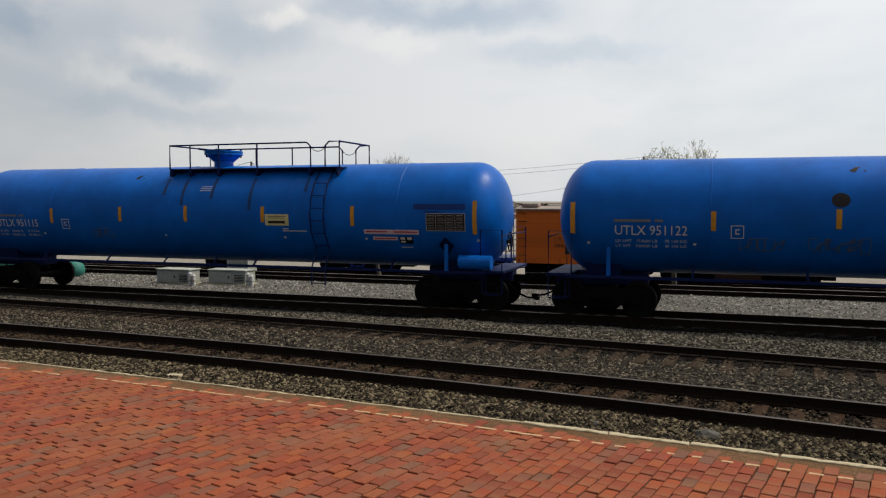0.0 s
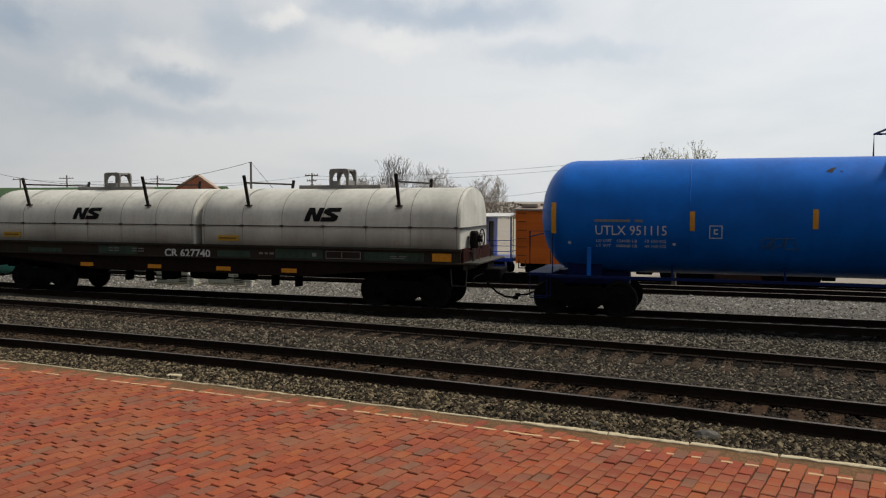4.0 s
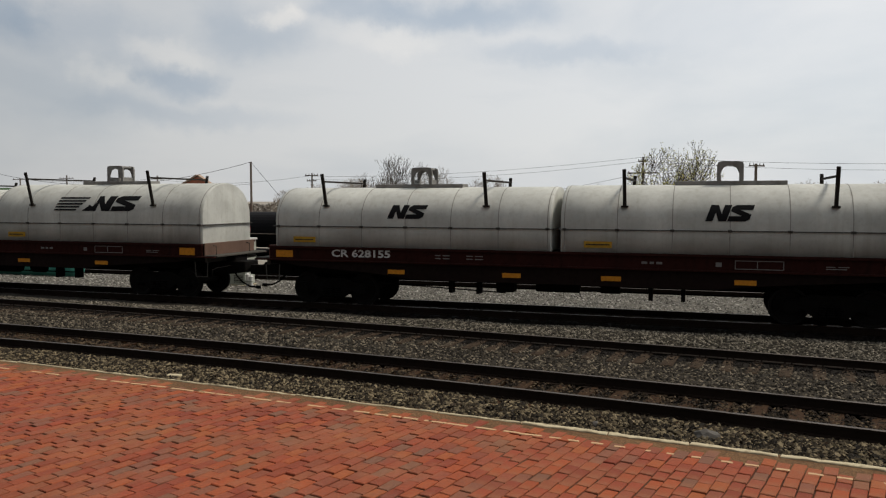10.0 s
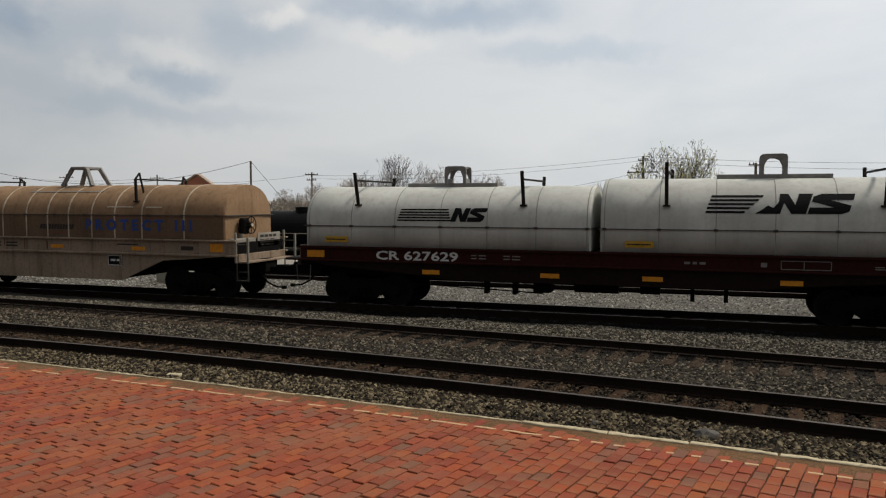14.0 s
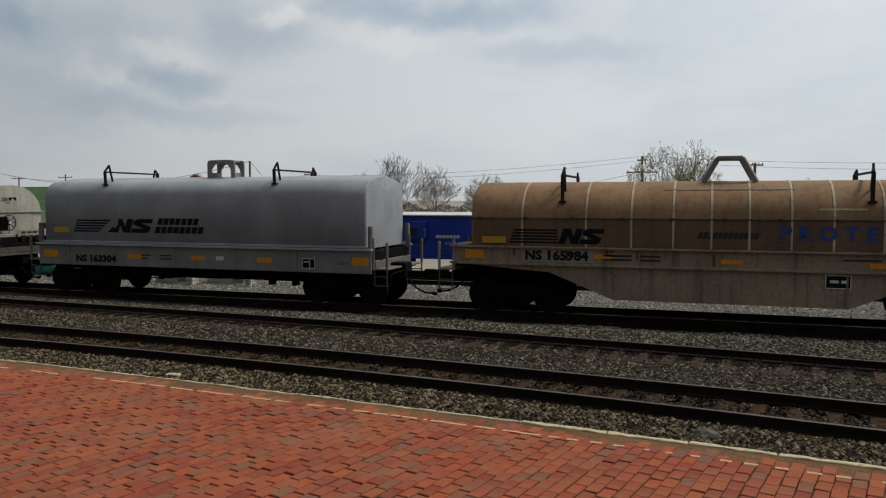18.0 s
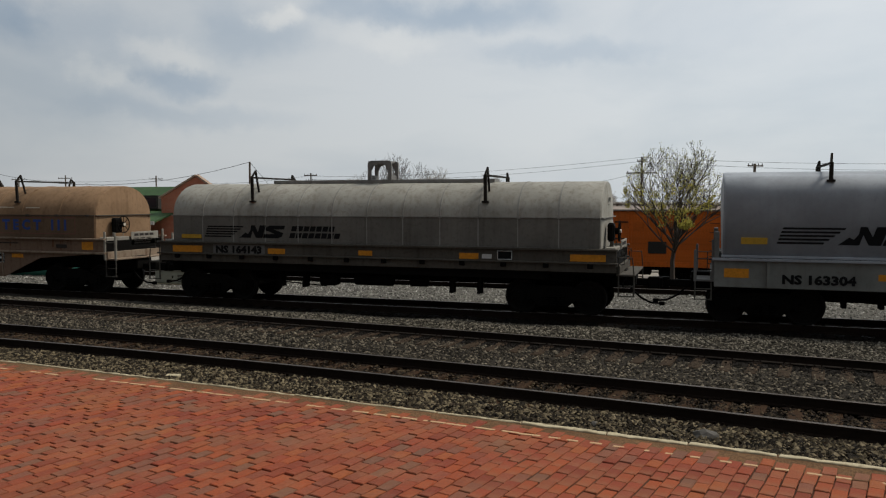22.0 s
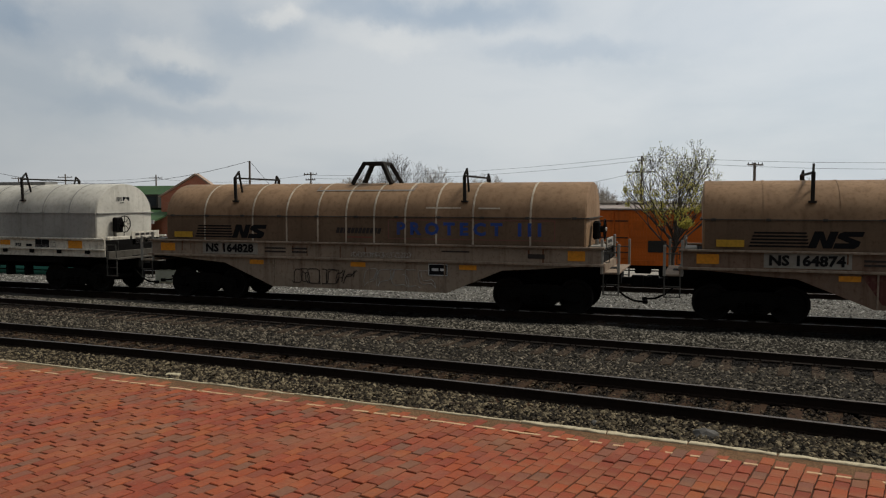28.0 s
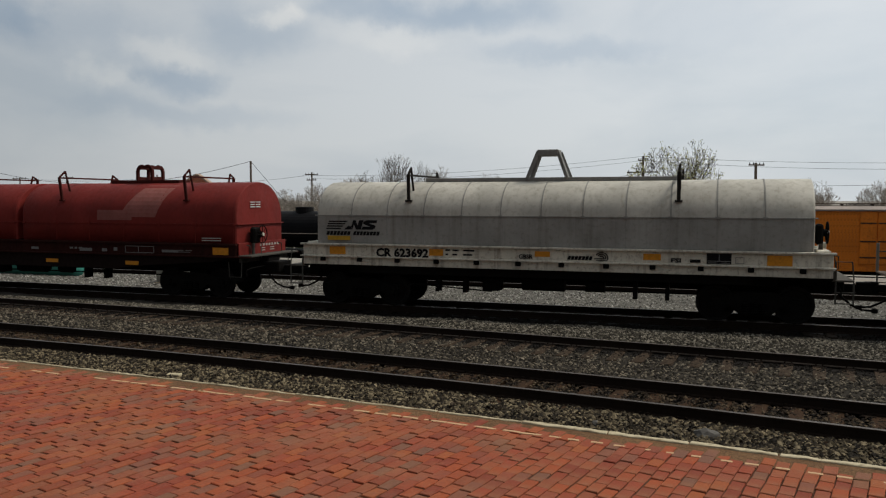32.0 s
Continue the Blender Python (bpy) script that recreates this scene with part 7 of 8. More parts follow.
def course_mat():
    m, nt, b = principled("coursed_facade_brick")
    tc = nt.nodes.new("ShaderNodeTexCoord").outputs["Object"]
    mp = nt.nodes.new("ShaderNodeMapping")
    mp.inputs["Rotation"].default_value = (radians(90), 0, 0)
    nt.links.new(tc, mp.inputs["Vector"])
    t = nt.nodes.new("ShaderNodeTexBrick")
    t.inputs["Color1"].default_value, t.inputs["Color2"].default_value, t.inputs["Mortar"].default_value = (0.5, 0.15, 0.075, 1), (0.42, 0.115, 0.06, 1), (0.4, 0.26, 0.19, 1)
    t.inputs["Scale"].default_value, t.inputs["Mortar Size"].default_value = 1.0, 0.008
    t.inputs["Brick Width"].default_value, t.inputs["Row Height"].default_value = 0.22, 0.075
    nt.links.new(mp.outputs[0], t.inputs["Vector"])
    n = noise_node(nt, tc, 0.8, 5)
    nt.links.new(blend(nt, ramp(nt, n, 0.4, 0.75, (0, 0, 0, 1), (0.5, 0.5, 0.5, 1)), t.outputs["Color"], (0.2, 0.07, 0.045)), b.inputs["Base Color"])
    b.inputs["Roughness"].default_value = 0.9
    return m


M_FACADE = course_mat()
depot = thing("depot_building", "red brick depot with green roof and white trim", "building")
GY, G0 = 57.5, -1.42
gable = wall_with_bricks("gable_wall", [(-45.6, G0), (-38.3, G0), (-38.3, 3.25), (-38.9, 3.25), (-41.95, 5.1), (-45.6, 3.3)], GY, 0.35, M_FACADE, depot)
gable["label"] = "red brick gable with pale coping"
bm = bm_new()
for a, b in (((-45.75, 3.22), (-41.95, 5.16)), ((-41.95, 5.16), (-38.75, 3.2))):
    p, q = Vector((a[0], GY + 0.1, a[1])), Vector((b[0], GY + 0.1, b[1]))
    m = Matrix.Translation((p + q) / 2) @ (q - p).to_track_quat("X", "Z").to_matrix().to_4x4()
    box(bm, -(q - p).length / 2, (q - p).length / 2, -0.22, 0.25, 0, 0.13, 0, m)
part("gable_coping", bm, paint("pale_coping", (0.42, 0.3, 0.22), 0.8), depot)
part("corner_pier", boxes([(-38.6, -37.9, GY - 0.1, GY + 0.5, G0, 3.3)], 0.02), M_FACADE, depot, "square brick corner pier")
bm = bm_new()
bm.faces.new([bm.verts.new(v) for v in ((-41.95, GY + 0.36, 4.95), (-41.95, GY + 0.8, 4.95), (-45.55, GY + 0.8, 3.15), (-45.55, GY + 0.36, 3.15))])
bmesh.ops.solidify(bm, geom=bm.faces[:], thickness=0.12)
part("wing_roof", bm, M_GREEN_ROOF, depot)
bm = bm_new()
loft(bm, [(GY + 0.5, 1.25), (GY + 0.5, 1.4), (GY + 5.2, 4.35), (GY + 9.9, 1.4), (GY + 9.9, 1.25), (GY + 5.2, 4.1)], [-86, -42.5])
bmesh.ops.recalc_face_normals(bm, faces=bm.faces[:])
part("main_roof", bm, M_GREEN_ROOF, depot, "long green pitched roof")
part("main_wall", boxes([(-85, -45.6, GY + 2.2, GY + 2.5, G0, 1.6)]), M_FACADE, depot)
part("rear_wall", boxes([(-85, -43, GY + 9.2, GY + 9.5, G0, 1.4)]), M_FACADE, depot)
part("side_wall", boxes([(-38.6, -38.3, GY + 0.5, GY + 0.8, G0, 3.2)]), M_FACADE, depot)
bm = bm_new()
loft(bm, [(GY - 2.6, 1.12), (GY - 2.6, 1.26), (GY + 0.5, 2.1), (GY + 0.5, 1.96)], [-86, -44.4])
bmesh.ops.recalc_face_normals(bm, faces=bm.faces[:])
part("porch_roof", bm, M_GREEN_ROOF, depot, "low green porch roof")
part("porch_fascia", boxes([(-86, -44.3, GY - 2.68, GY - 2.6, 1.0, 1.3)]), M_WHITE_PAINT, depot)
for x in (-45.0, -48.6, -52.2, -55.8, -59.4):
    p = part("porch_post", boxes([(x - 0.1, x + 0.1, GY - 2.5, GY - 2.3, G0, 1.1)], 0.02), M_WHITE_PAINT, depot)
dw = part("dormer", boxes([(-48.6, -46.6, GY + 0.8, GY + 4, 2.3, 3.5)]), M_SHADE, depot, "small dark roof dormer window")
part("pane", boxes([(-48.4, -46.8, GY + 0.78, GY + 0.795, 2.5, 3.3)]), M_GLASS, dw)
for x in (-50.5, -54.5, -58.5):
    w = part("window", boxes([(x - 0.6, x + 0.6, GY + 2.12, GY + 2.2, -0.4, 1.1)]), M_WHITE_PAINT, depot)
    part("pane", boxes([(x - 0.5, x + 0.5, GY + 2.1, GY + 2.118, -0.3, 1.0)]), M_GLASS, w)


# -- bare spring trees --
def tree(x, y, z, height, spread, seed, leafy=0.0, levels=5, label="bare spring tree with fine branching twigs", stem=0.2, thin=0.02, bark=None, rise=1.35, bud=None, fork=(3, 4), limbs_of=7, shrink=(0.68, 0.95), leaf=0.062, fan=None, lift=0.12, low=None, stout=0.016, crown=None):
    t = thing("tree", label, "tree", pose(x, y, z), "trees behind the tracks")
    r = random.Random(seed)
    limbs, twigs, leaves, low_leaves = ([], []), ([], []), ([], []), ([], [])

    def inside(q):
        cx, cz, rx, rz = crown
        return ((q.x - cx) / rx) ** 2 + (q.y / rx) ** 2 + ((q.z - cz) / rz) ** 2 < 1

    def grow(p, d, length, rad, level):
        n = 3
        if crown and level > 1:
            # twigs keep within a rounded crown, with a ragged edge
            if not inside(p):
                return
            if not inside(p + d * length):
                length *= r.uniform(0.45, 0.75)
        pts = [p]
        dd = d
        for i in range(n):
            dd = (dd + Vector((r.uniform(-1, 1), r.uniform(-1, 1), r.uniform(-0.3, 0.7))) * 0.15).normalized()
            pts.append(pts[-1] + dd * length / n)
        vs, fs = limbs if level <= 2 else twigs
        seg = 6 if level <= 1 else (4 if level <= 2 else 3)
        first = len(vs)
        m = dd.to_track_quat("Z", "Y").to_matrix()
        for i, q in enumerate(pts):
            k = max(rad * (1 - 0.4 * i / n), thin * 0.5)
            vs.extend([tuple(q + m @ Vector((k * math.cos(6.283 * j / seg), k * math.sin(6.283 * j / seg), 0))) for j in range(seg)])
        for i in range(n):
            for j in range(seg):
                a, b = first + i * seg, first + (i + 1) * seg
                fs.append((a + j, a + (j + 1) % seg, b + (j + 1) % seg, b + j))
        if level >= levels:
            if leafy and r.random() < leafy * (1.5 if pts[-1].z < height * 0.62 else 0.6):
                into = low_leaves if low and pts[-1].z < height * r.uniform(0.5, 0.85) else leaves
                for _ in range(13 if into is low_leaves else 4):
                    c = pts[r.choice((1, 2, 3))] + Vector((r.uniform(-1, 1), r.uniform(-1, 1), r.uniform(-1, 1))) * 0.1
                    u = Vector((r.uniform(-1, 1), r.uniform(-1, 1), r.uniform(-1, 1))).normalized() * leaf
                    v = u.orthogonal().normalized() * leaf * 0.65
                    k = len(into[0])
                    into[0].extend([tuple(c + o) for o in (u, v, -u, -v)])
                    into[1].append((k, k + 1, k + 2, k + 3))
            return
        kids = r.choice(fork) if level else limbs_of
        for k in range(kids):
            a = 6.283 * (k + r.random() * 0.6) / kids
            side = Vector((math.cos(a), math.sin(a), 0))
            lean = r.uniform(0.35, 0.75) * spread if level or not fan else fan * (0.15 + 0.85 * ((k * 0.618) % 1.0))
            nd = (dd * r.uniform(0.8, 1.1) + side * lean + Vector((0, 0, lift))).normalized()
            start = pts[r.choice((1, 2, 3, 3))] if level else (pts[3] - Vector((0, 0, 0.22 * (k % 3))) if crown else pts[3 - (k % 3 == 2)])
            grow(start, nd, length * (r.uniform(0.6, 0.85) if level < 2 else r.uniform(*shrink)) * (rise if level == 0 else 1), max(rad * (0.55 if level else 0.36 if crown else 0.5), thin * 0.5), level + 1)
    grow(Vector((0, 0, 0)), Vector((0, 0, 1)), height * stem, height * stout, 0)
    k = 1 if crown else height / sorted(v[2] for v in twigs[0])[-len(twigs[0]) // 300]

    def leafed(name, data, mat):
        me = bpy.data.meshes.new(name)
        me.from_pydata([(a * k, b * k, c * k) for a, b, c in data[0]], [], data[1])
        me.materials.append(mat)
        return me
    part("trunk", leafed("trunk", limbs, bark or M_BARK), None, t, "grey-brown trunk and limbs")
    c = part("crown", leafed("crown", twigs, bark or M_TWIG), None, t, "haze of thin pale twigs")
    if leafy:
        part("young_leaves", leafed("young_leaves", leaves, bud or M_BUD), None, c, "sparse pale buds" if bud is M_BLOSSOM else "sparse small young leaves")
    if low:
        part("young_leaves", leafed("young_leaves", low_leaves, low), None, c, "yellow-green young leaves low in the crown")
    return t


tree(-1.45, 36.6, -1.32, 6.75, 0.9, 8, leafy=0.6, leaf=0.042, levels=6, fork=(2, 3, 3), limbs_of=14, bud=M_SPRING, low=M_BUD, label="young tree with a forked trunk and yellow-green spring leaves", stem=0.37, thin=0.01, bark=M_BARK_DARK, rise=0.98, fan=1.9, lift=0.12, shrink=(0.62, 0.86), stout=0.02, crown=(0.1, 4.5, 2.35, 2.45))
tree(-16.05, 37.2, -1.35, 6.95, 0.9, 31, leafy=0.1, leaf=0.03, levels=6, fork=(3, 3, 2), limbs_of=19, bud=M_BLOSSOM, label="bare grey tree with a round twiggy crown by the blue caboose", stem=0.36, thin=0.012, bark=M_BARK_TWIG, rise=0.98, fan=1.8, lift=0.12, shrink=(0.62, 0.86), stout=0.017, crown=(1.0, 4.65, 2.15, 2.05))
for x, y, h, sp, seed in ((-37.6, 90, 7.2, 1.0, 11), (-41.3, 89, 7.6, 1.0, 32), (-31.9, 92, 8.7, 1.0, 12), (-24.5, 88, 7.6, 1.0, 13), (-44.5, 84, 6.6, 1.1, 14), (-47.2, 82, 5.8, 1.1, 21), (-12.4, 92, 6.7, 1.0, 15), (8.9, 80, 6.6, 1.0, 16), (15.2, 82, 6.6, 1.0, 17), (-41.9, 88, 7.4, 1.0, 22)):
    tree(x, y, -1.45, h * 0.98, sp, seed, stem=0.3, thin=0.021, levels=6, fork=(2, 3, 3), shrink=(0.62, 0.86), leafy=0.12, limbs_of=14, fan=1.6, rise=1.1, crown=(0, 0.62 * h, 0.36 * h, 0.38 * h), bud=M_BLOSSOM, label="bare leafless tree with a broad twiggy crown" if h > 8 else "small bare leafless tree")


# a low far belt of bare woods and hedges along the horizon
def belt(name, y, x0, x1, top, mat, label, seed, count, size):
    """A loose mass of small leaf and twig flakes."""
    r = random.Random(seed)
    pts, cards = [], []
    for k in range(count):
        x = r.uniform(x0, x1)
        h = top * (0.72 + 0.18 * math.sin(x * 0.21) + 0.12 * math.sin(x * 0.67 + 1.0))
        c = Vector((x, y + r.uniform(-2, 2), -1.5 + h * r.random() ** 0.75))
        u = Vector((r.uniform(-1, 1), r.uniform(-1, 1), r.uniform(-1, 1))).normalized() * size * r.uniform(0.6, 1.3)
        v = u.orthogonal().normalized() * size * 0.45
        n = len(pts)
        pts += [tuple(c + o) for o in (u, v, -u, -v)]
        cards.append((n, n + 1, n + 2, n + 3))
    me = bpy.data.meshes.new(name)
    me.from_pydata(pts, [], cards)
    me.materials.append(mat)
    return tagged(part(name, me, None, None), label, "hedge", kind="stuff")


belt("far_woods", 190, -190, 90, 4.6, plain("far_brown_woods", (0.2, 0.175, 0.15), 0.95), "low brown-grey line of far woods", 3, 16000, 0.42)
belt("hedge", 62, -37, -22, 3.2, plain("dark_hedge", (0.045, 0.055, 0.025), 0.9), "dark evergreen hedge behind the black tank car", 5, 9000, 0.13)


# dark plank box added between the orange cars, in place of a dark vehicle
gap_box = thing("dark_gap_box", "dark plank box added in place of a dark vehicle behind the parked cars", "shed", pose(1.6, 47.0, -1.4))
part("wall", boxes([(-2.6, 2.6, -1.2, 1.2, 0, 3.5)]), M_SHADE, gap_box)
for k in range(17):
    part("plank", boxes([(-2.6 + 0.306 * k, -2.6 + 0.306 * k + 0.29, -1.23, -1.2, 0.02, 3.5)]), M_SHADE, gap_box)
bm = bm_new()
loft(bm, [(-1.5, 3.45), (-1.5, 3.55), (0, 3.95), (1.5, 3.55), (1.5, 3.45)], [-2.8, 2.8])
bmesh.ops.recalc_face_normals(bm, faces=bm.faces[:])
part("roof", bm, M_SHADE, gap_box)

# -- poles and wires --
def pole(x, y, top, arms=(), r=0.13, tilt=0.0, label="weathered wooden utility pole with crossarm"):
    p = thing("utility_pole", label, "utility pole", pose(x, y, -1.5), "utility poles")
    bm = bm_new()
    rod(bm, (0, 0, 0), (tilt, 0, top + 1.5), r, 10, r * 0.75)
    part("pole", bm, M_POLE, p)
    for z, w, rz in arms:
        bm = bm_new()
        box(bm, -w / 2, w / 2, -0.16, -0.04, -0.06, 0.06, 0.01, pose(tilt, 0, z + 1.5, 0, 0, rz))
        a = part("crossarm", bm, M_POLE, p)
        for k in (-0.45, -0.2, 0.2, 0.45):
            bm = bm_new()
            rod(bm, (k * w, -0.1, 0.05), (k * w, -0.1, 0.22), 0.045, 7, 0.03)
            i = part("insulator", bm, M_IRON, a)
            i.matrix_basis = pose(tilt, 0, z + 1.5, 0, 0, rz)
    return p


pole(-38.2, 60, 6.42, r=0.12, label="plain grey wooden pole holding a guyed cable")
pole(-6.4, 80, 7.33, ((5.75, 3.0, 0), (6.9, 0.9, 0)), r=0.12)
pole(3.72, 75, 6.3, ((6.1, 1.5, 30),), r=0.16, label="short dark wooden utility pole with small crossarm")
pole(-49.4, 92, 6.6, ((6.3, 1.9, 0), (5.6, 1.4, 0)), r=0.13)
pole(-94.6, 118, 7.5, ((6.9, 3.0, 0),), r=0.16)
pole(-115.2, 118, 7.8, ((7.2, 3.4, 0),), r=0.16)
pole(-126.6, 118, 7.3, ((7.1, 3.4, 0),), r=0.16)


def wire(name, a, b, sag, r=0.015, label="thin dark overhead cable"):
    a, b = Vector(a), Vector(b)
    bm = bm_new()
    pipe(bm, [a.lerp(b, k / 14) - Vector((0, 0, sag * 4 * (k / 14) * (1 - k / 14))) for k in range(15)], r, 4)
    return tagged(part(name, bm, M_WIRE, None), label, "cable")


wire("overhead_cable", (-38.2, 60, 6.4), (-70, 62, 5.9), 1.6, 0.019)
wire("overhead_cable", (-38.2, 60, 4.5), (-75, 80, 5.2), 0.5, 0.013)
wire("guy_wire", (-38.2, 60, 6.4), (-34.2, 59, 2.8), 0.0, 0.019)
wire("overhead_cable", (-49.4, 92, 6.3), (-94.6, 118, 6.9), 0.9, 0.016)
wire("overhead_cable", (-94.6, 118, 7.0), (-126.6, 118, 7.2), 0.6, 0.019)
wire("overhead_cable", (-6.4, 80, 7.3), (-49.4, 92, 6.2), 0.6, 0.013)
wire("overhead_cable", (-6.4, 80, 6.9), (-49.4, 92, 5.8), 0.7, 0.013)
wire("overhead_cable", (-6.4, 80, 7.3), (30, 78, 6.4), 0.5, 0.014)
wire("overhead_cable", (-6.4, 80, 6.9), (30, 78, 5.9), 0.6, 0.014)
wire("overhead_cable", (3.72, 75, 4.3), (26, 72, 4.9), 0.3, 0.013)
wire("overhead_cable", (-6.4, 80, 5.8), (-22, 80, 3.3), 0.3, 0.013)


# -- trackside cabinets, teal pipe, white shed --
M_PALE_BOX = paint("pale_green_grey_sheet", (0.4, 0.42, 0.36), 0.6, (0.2, 0.2, 0.14), 0.4, 0.4)
def cabinet(x0, x1, y, z1, label, lean=0.0):
    c = thing("electrical_cabinet", label, "cabinet", pose((x0 + x1) / 2, y, -0.3))
    w, h = (x1 - x0) / 2, z1 + 0.3
    part("body", boxes([(-w, w, -0.35, 0.35, 0.06, h - 0.05)], 0.02), M_PALE_BOX, c, "pale sheet-metal body")
    part("lid", boxes([(-w - 0.04, w + 0.04, -0.39, 0.39, h - 0.05, h)], 0.012), M_PALE_BOX, c)
    part("base", boxes([(-w - 0.06, w + 0.06, -0.42, 0.42, -0.06, 0.06)], 0.01), M_KERB, c, "concrete base slab")
    d = part("door", boxes([(-w + 0.06, w * 0.25, -0.372, -0.35, 0.1, h - 0.1)], 0.006), M_PALE_BOX, c)
    part("handle", boxes([(w * 0.1, w * 0.16, -0.39, -0.372, h * 0.45, h * 0.6)]), M_IRON, d)
    part("vent", boxes([(w * 0.4, w * 0.9, -0.36, -0.352, 0.15 + 0.06 * k, 0.18 + 0.06 * k) for k in range(5)]), M_SHADE, c)
    return c


cabinet(-20.88, -19.35, 26.2, 0.33, "low pale grey electrical cabinet beside the tracks")
cabinet(-18.82, -17.11, 26.7, 0.32, "long low grey electrical cabinet with ventilated door")
for x, y in ((-19.03, 25.6), (-16.75, 26.1)):
    post = thing("cable_post", "stubby white cable riser post by a cabinet", "post", pose(x, y, -0.3))
    bm = bm_new()
    for dx, top in ((-0.09, 0.5), (0.07, 0.42)):
        rod(bm, (dx, 0, -0.02), (dx, 0, top), 0.075, 12)
        rod(bm, (dx, 0, top), (dx, 0, top + 0.06), 0.09, 12, 0.04)
    part("riser", bm, M_WHITE_PAINT, post)
    part("clamp", boxes([(-0.18, 0.16, -0.09, 0.09, 0.22, 0.27)], 0.01), M_PALE_BOX, post)
bm = bm_new()
n = 28
ringo = []
for x in (-38, -37.5, -30, -26.3, -26.0):
    rr = 0.36 if -37.9 < x < -26.1 else 0.3
    ringo.append([bm.verts.new((x, rr * math.cos(6.283 * k / n), rr * math.sin(6.283 * k / n) + 0.36)) for k in range(n)])
for a, b in zip(ringo, ringo[1:]):
    for k in range(n):
        bm.faces.new((a[k], a[(k + 1) % n], b[(k + 1) % n], b[k]))
bm.faces.new(ringo[0][::-1]), bm.faces.new(ringo[-1])
bmesh.ops.recalc_face_normals(bm, faces=bm.faces[:])
tp = thing("pipe_stack", "long teal pipe lying on the gravel", "pipe", pose(0, 27.2, -0.33))
part("pipe", bm, M_TEAL, tp, smooth=True)
for x in (-36, -31, -26.8):
    part("bearer", boxes([(x - 0.1, x + 0.1, -0.5, 0.5, -0.06, 0.05)], 0.01), M_TIE, tp)
box_at = thing("equipment_cabinet", "tall pale grey equipment cabinet with a white rim", "cabinet", pose(-24.2, 37.0, -1.36))
part("body", boxes([(-0.62, 0.62, -0.45, 0.45, 0.1, 2.28)], 0.02), M_PALE_BOX, box_at)
part("lid", boxes([(-0.68, 0.68, -0.5, 0.5, 2.28, 2.38)], 0.015), M_WHITE_PAINT, box_at)
part("corner_trim", boxes([(0.6, 0.66, -0.49, -0.42, 0.1, 2.28)], 0.01), M_WHITE_PAINT, box_at)
part("corner_trim", boxes([(-0.66, -0.6, -0.49, -0.42, 0.1, 2.28)], 0.01), M_WHITE_PAINT, box_at)
part("plinth", boxes([(-0.75, 0.75, -0.55, 0.55, -0.1, 0.1)], 0.01), M_KERB, box_at)
part("door", boxes([(-0.56, 0.56, -0.475, -0.45, 0.2, 2.2)], 0.008), M_PALE_BOX, box_at)

# ---- brick pavement ----
YELLOW_LINE = (-0.00297, -0.1331, 9.785)
BW, BL, GAP, TURN = 0.15, 0.276, 0.012, radians(-13)
edge = lambda x: min(curve_at(YELLOW_LINE, x) + 0.24 + 0.14 * noise.noise(Vector((x * 2.3, 0, 5))), K(x) - 0.2)
bm = bm_new()
rows = []
for i in range(41):
    x = -60 + 74 * i / 40
    rows.append([bm.verts.new((x, y, -0.068)) for y in (-40, -4, K(x) - 0.02)])
for a, b in zip(rows, rows[1:]):
    for j in range(2):
        bm.faces.new((a[j], b[j], b[j + 1], a[j + 1]))
pavement = tagged(part("pavement", bm, M_JOINT, None), "red brick paved station platform with dirt joints", "pavement", kind="structure")
strip("sandy_edge", lambda x: min(curve_at(YELLOW_LINE, x) + 0.02, K(x) - 0.2), lambda x: K(x) + 0.1, -0.056, -30, 8, M_SAND, "sandy dirt strip along the platform edge").parent = pavement

# kerb: long flat stones end to end, sunk unevenly
x = -24.0
while x < 7:
    ln = rng.uniform(0.9, 1.5)
    low = -0.03 - (0.004 if x < -3 else 0.0)
    wd = 0.024 if x < -3 else 0.048
    bm = boxes([(-ln / 2 + 0.006, ln / 2 - 0.006, -wd, wd, -0.2, 0)])
    bmesh.ops.subdivide_edges(bm, edges=[e for e in bm.edges if abs(e.verts[0].co.x - e.verts[1].co.x) > 0.1], cuts=9)
    for v in bm.verts:
        if v.co.z > -0.1:
            v.co += Vector((rng.uniform(-0.01, 0.01), rng.uniform(-0.011, 0.011), rng.uniform(-0.009, 0.003)))
    bmesh.ops.bevel(bm, geom=[e for e in bm.edges if e.verts[0].co.z > -0.1 and e.verts[1].co.z > -0.1 and len(e.link_faces) == 2 and e.calc_face_angle(0) > 0.9], offset=0.009, segments=1, affect="EDGES")
    k = part("kerb_stone", bm, M_KERB, pavement)
    xm = x + ln / 2
    k.matrix_world = pose(xm, K(xm) + 0.03, low + rng.uniform(-0.006, 0.006), 0, rng.uniform(-0.4, 0.4), math.degrees(math.atan2(K(xm + 1) - K(xm), 1)) + rng.uniform(-0.5, 0.5))
    x += ln


def brick_mesh(yellow=False):
    h, q = 0.07, 0.008
    x, y = BW / 2, BL / 2
    v = [(-x, -y, -h), (x, -y, -h), (x, y, -h), (-x, y, -h), (-x, -y, -q), (x, -y, -q), (x, y, -q), (-x, y, -q),
         (-x + q, -y + q, 0), (x - q, -y + q, 0), (x - q, y - q, 0), (-x + q, y - q, 0)]
    f = [(0, 1, 5, 4), (1, 2, 6, 5), (2, 3, 7, 6), (3, 0, 4, 7), (4, 5, 9, 8), (5, 6, 10, 9), (6, 7, 11, 10), (7, 4, 8, 11), (8, 9, 10, 11)]
    return v, f


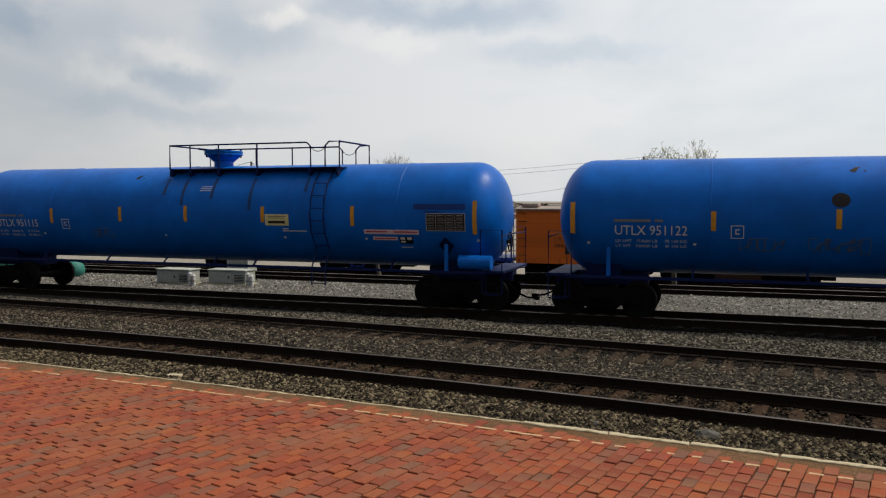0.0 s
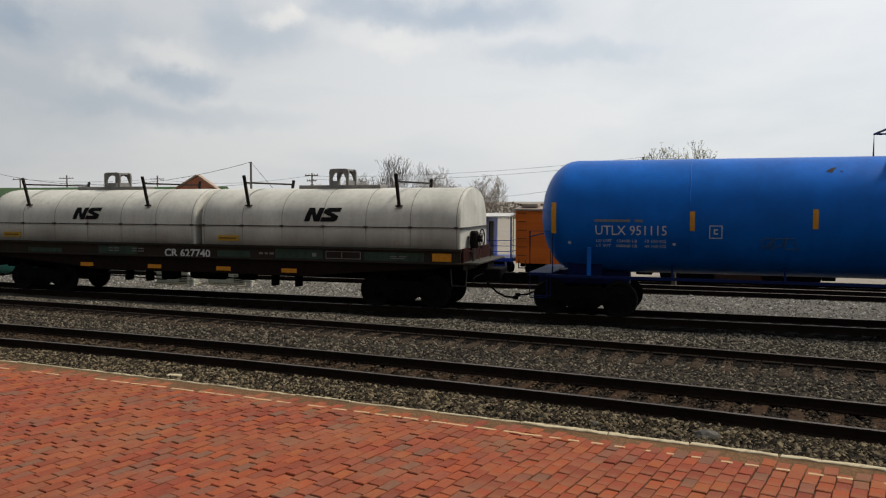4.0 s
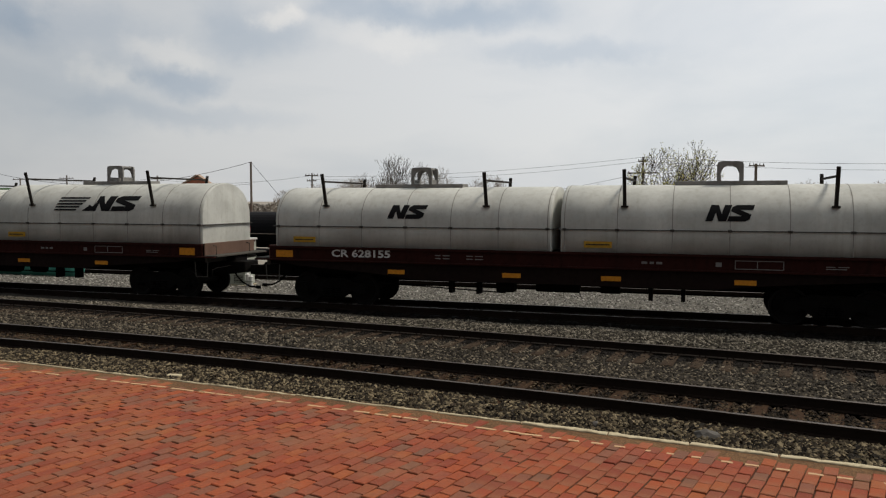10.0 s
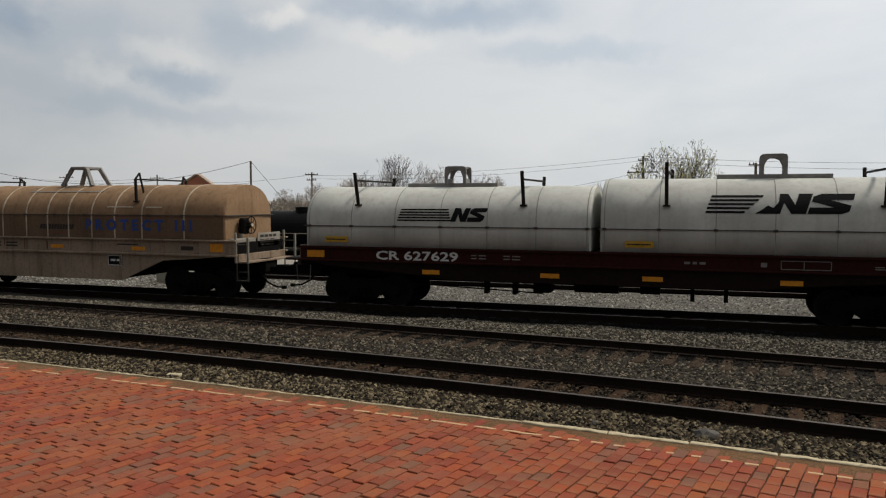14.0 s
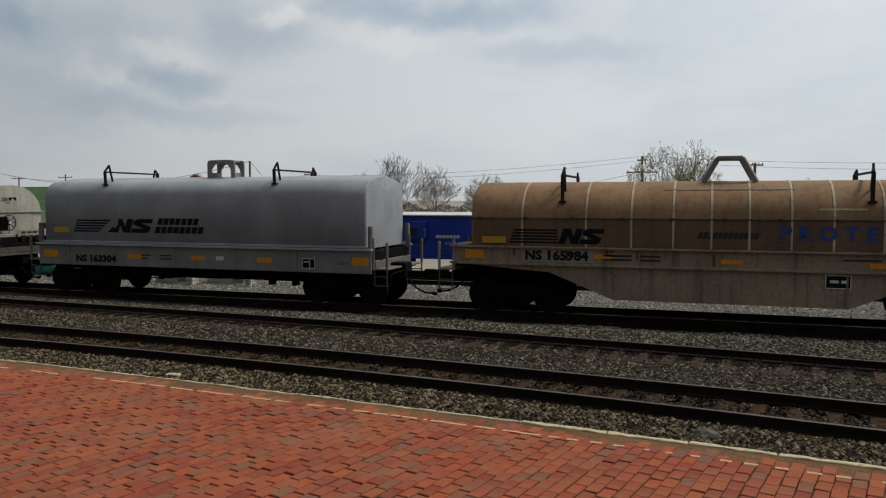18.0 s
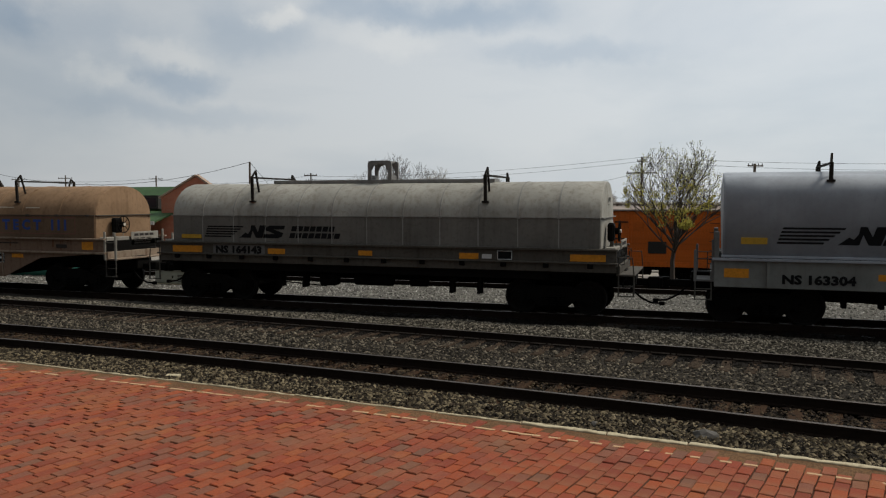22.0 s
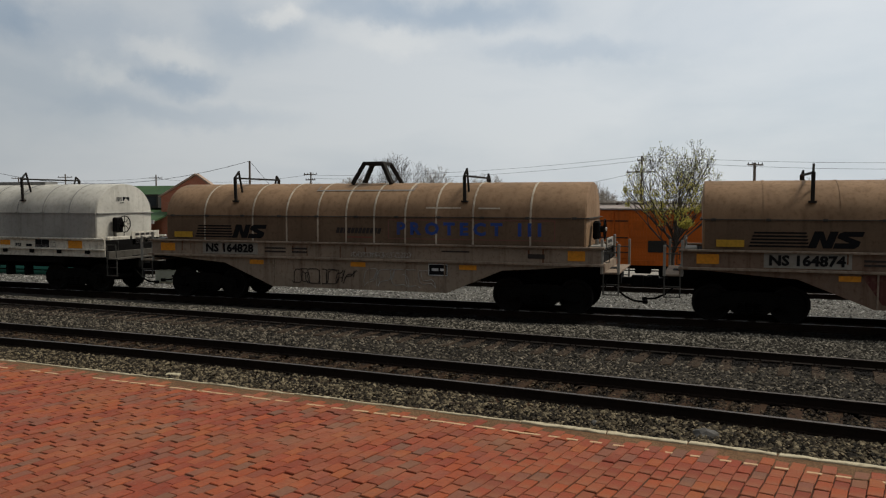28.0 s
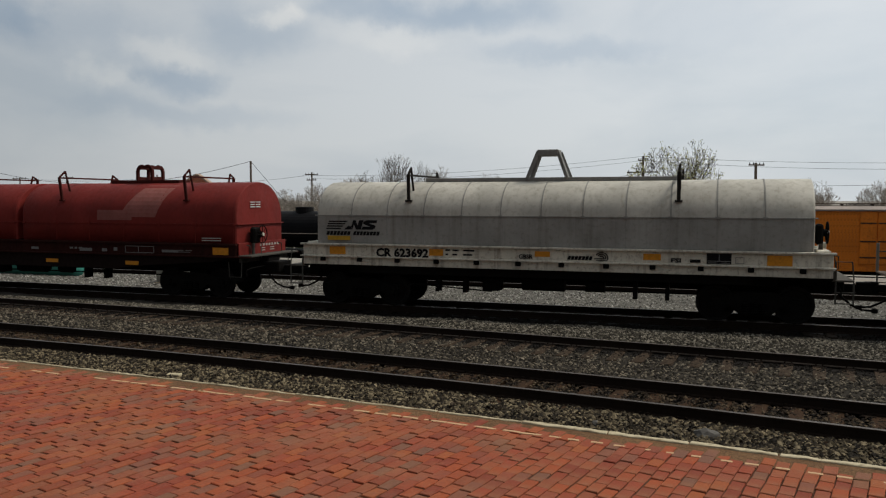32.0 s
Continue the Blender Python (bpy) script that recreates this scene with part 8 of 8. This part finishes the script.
BV, BF = brick_mesh()
BRICK_ME = bpy.data.meshes.new("brick")
BRICK_ME.from_pydata(BV, [], BF)
BRICK_ME.materials.append(M_BRICK)
ca, sa = math.cos(TURN), math.sin(TURN)
single, rest_v, rest_f = 0, [], []
px, py = BW + GAP, BL + 0.012
for i in range(-130, 60):
    slip = rng.uniform(-0.05, 0.05)
    for j in range(-34, 70):
        u, v = i * px + 0.03 * noise.noise(Vector((i * 0.11, j * 0.13, 2))), j * py + (py / 2 if i % 2 else 0) + slip
        x, y = u * ca - v * sa, 4.6 + u * sa + v * ca
        lim = edge(x)
        if y > lim or not -18 < x < 5 or y < -3.4:
            continue
        m = pose(x, y, -0.05 + rng.uniform(-0.006, 0.006) + 0.012 * noise.noise(Vector((x * 0.8, y * 0.8, 0))), rng.uniform(-1.6, 1.6), rng.uniform(-1.6, 1.6), math.degrees(TURN) + rng.uniform(-2.4, 2.4)) @ Matrix.Translation((0, rng.uniform(-0.012, 0.012), 0)) @ Matrix.Diagonal((rng.uniform(0.94, 1.04), rng.uniform(0.94, 1.04), 1, 1))
        if single < 300 and x > -2.4 and 6.0 < y < 9.4 and x < 3.0:
            b = part("brick", BRICK_ME, None, pavement)
            b.matrix_world = m
            single += 1
        else:
            k = len(rest_v)
            rest_v += [tuple(m @ Vector(p)) for p in BV]
            rest_f += [tuple(k + q for q in f) for f in BF]
me = bpy.data.meshes.new("bricks")
me.from_pydata(rest_v, [], rest_f)
me.materials.append(M_BRICKS)
bricks = part("bricks", me, None, pavement, "rows of worn red paving bricks")
bricks["kind"] = "stuff"
# platform paving that runs on past the laid bricks above
strip("platform_paving", lambda x: -40, lambda x: -3.3, -0.06, -60, 14, M_SAND, "dusty paving behind the platform").parent = pavement

# worn dashes of a painted yellow line
x = -16.5
while x < 4.0:
    ln = rng.uniform(0.1, 0.34) if x < -1.8 else rng.uniform(0.13, 0.17)
    if rng.random() < 0.85:
        y = curve_at(YELLOW_LINE, x) + rng.uniform(-0.012, 0.012)
        dash = part("paint_dash", boxes([(-ln / 2, ln / 2, -0.03, 0.03, -0.02, 0)], 0.004), M_YELLOW, pavement)
        dash.matrix_world = pose(x, y, -0.043, 0, 0, math.degrees(math.atan2(curve_at(YELLOW_LINE, x + 0.5) - curve_at(YELLOW_LINE, x - 0.5), 1)) + rng.uniform(-3, 3))
    x += ln + (rng.uniform(0.02, 0.14) if x < -1.8 else rng.uniform(0.13, 0.19))

# loose things on the ballast
M_ROCK = paint("dark_grey_rock", (0.11, 0.1, 0.088), 0.9, (0.04, 0.035, 0.03), 0.6, 0.2, fine=0.5)
for x, y, s, seed in ((0.0, 11.05, 0.16, 1), (-1.5, 11.2, 0.09, 2), (0.75, 10.75, 0.08, 3), (-0.45, 11.0, 0.07, 4)):
    r = random.Random(seed)
    bm = bm_new()
    bmesh.ops.create_icosphere(bm, subdivisions=2, radius=s)
    for v in bm.verts:
        n = noise.noise(v.co * 9 + Vector((seed, 0, 0)))
        v.co = Vector((v.co.x * 1.15, v.co.y * 0.8, v.co.z * 0.6)) * (1 + 0.35 * n)
    rock = tagged(part("rock", bm, M_ROCK, None), "loose grey rock lying on the ballast", "rock")
    rock.location = (x, y, -0.2 + s * 0.35)
bm = boxes([(-0.13, 0.13, -0.07, 0.07, 0, 0.05)], 0.012)
slab = tagged(part("stone_slab", bm, M_KERB, None), "flat pale slab of stone on the ballast", "stone")
slab.matrix_world = pose(-9.15, 11.75, -0.15, 0, 0, 10)
# splinters of old ties along the shoulder
wood = mesh_from("wood_scrap", boxes([(-0.2, 0.2, -0.06, 0.06, -0.02, 0.015)], 0.008), M_TIE)
for k in range(16):
    x = -14 + 17 * (k + rng.random() * 0.6) / 16
    w = part("wood_scrap", wood, None, None)
    tagged(w, "weathered splinter of an old tie", "wood scrap", "wood scraps on the ballast")
    w.matrix_world = pose(x, K(x) + 0.45 + rng.random() * 0.5, -0.16, rng.uniform(-6, 6), rng.uniform(-6, 6), rng.uniform(-20, 12))


def motions():
    """The train rolls past at an almost even pace; every wheelset turns with it."""
    stops = [0, 4, 8, 12, 13, 14, 15, 16, 17, 18, 19, 20, 24, 28, 32]
    for car, s0 in TRAIN:
        walk(car, [(t, pose(s0 + advance(t), TRACK_Y, 0)) for t in stops])
    steps = [i * 4 / 30 for i in range(241)]
    turns = [math.degrees(advance(t) / WHEEL_R) for t in steps]
    for w, dx in WHEELSETS:
        walk(w, [(t, pose(dx, 0, WHEEL_R, 0, a % 360, 0)) for t, a in zip(steps, turns)])


motions()
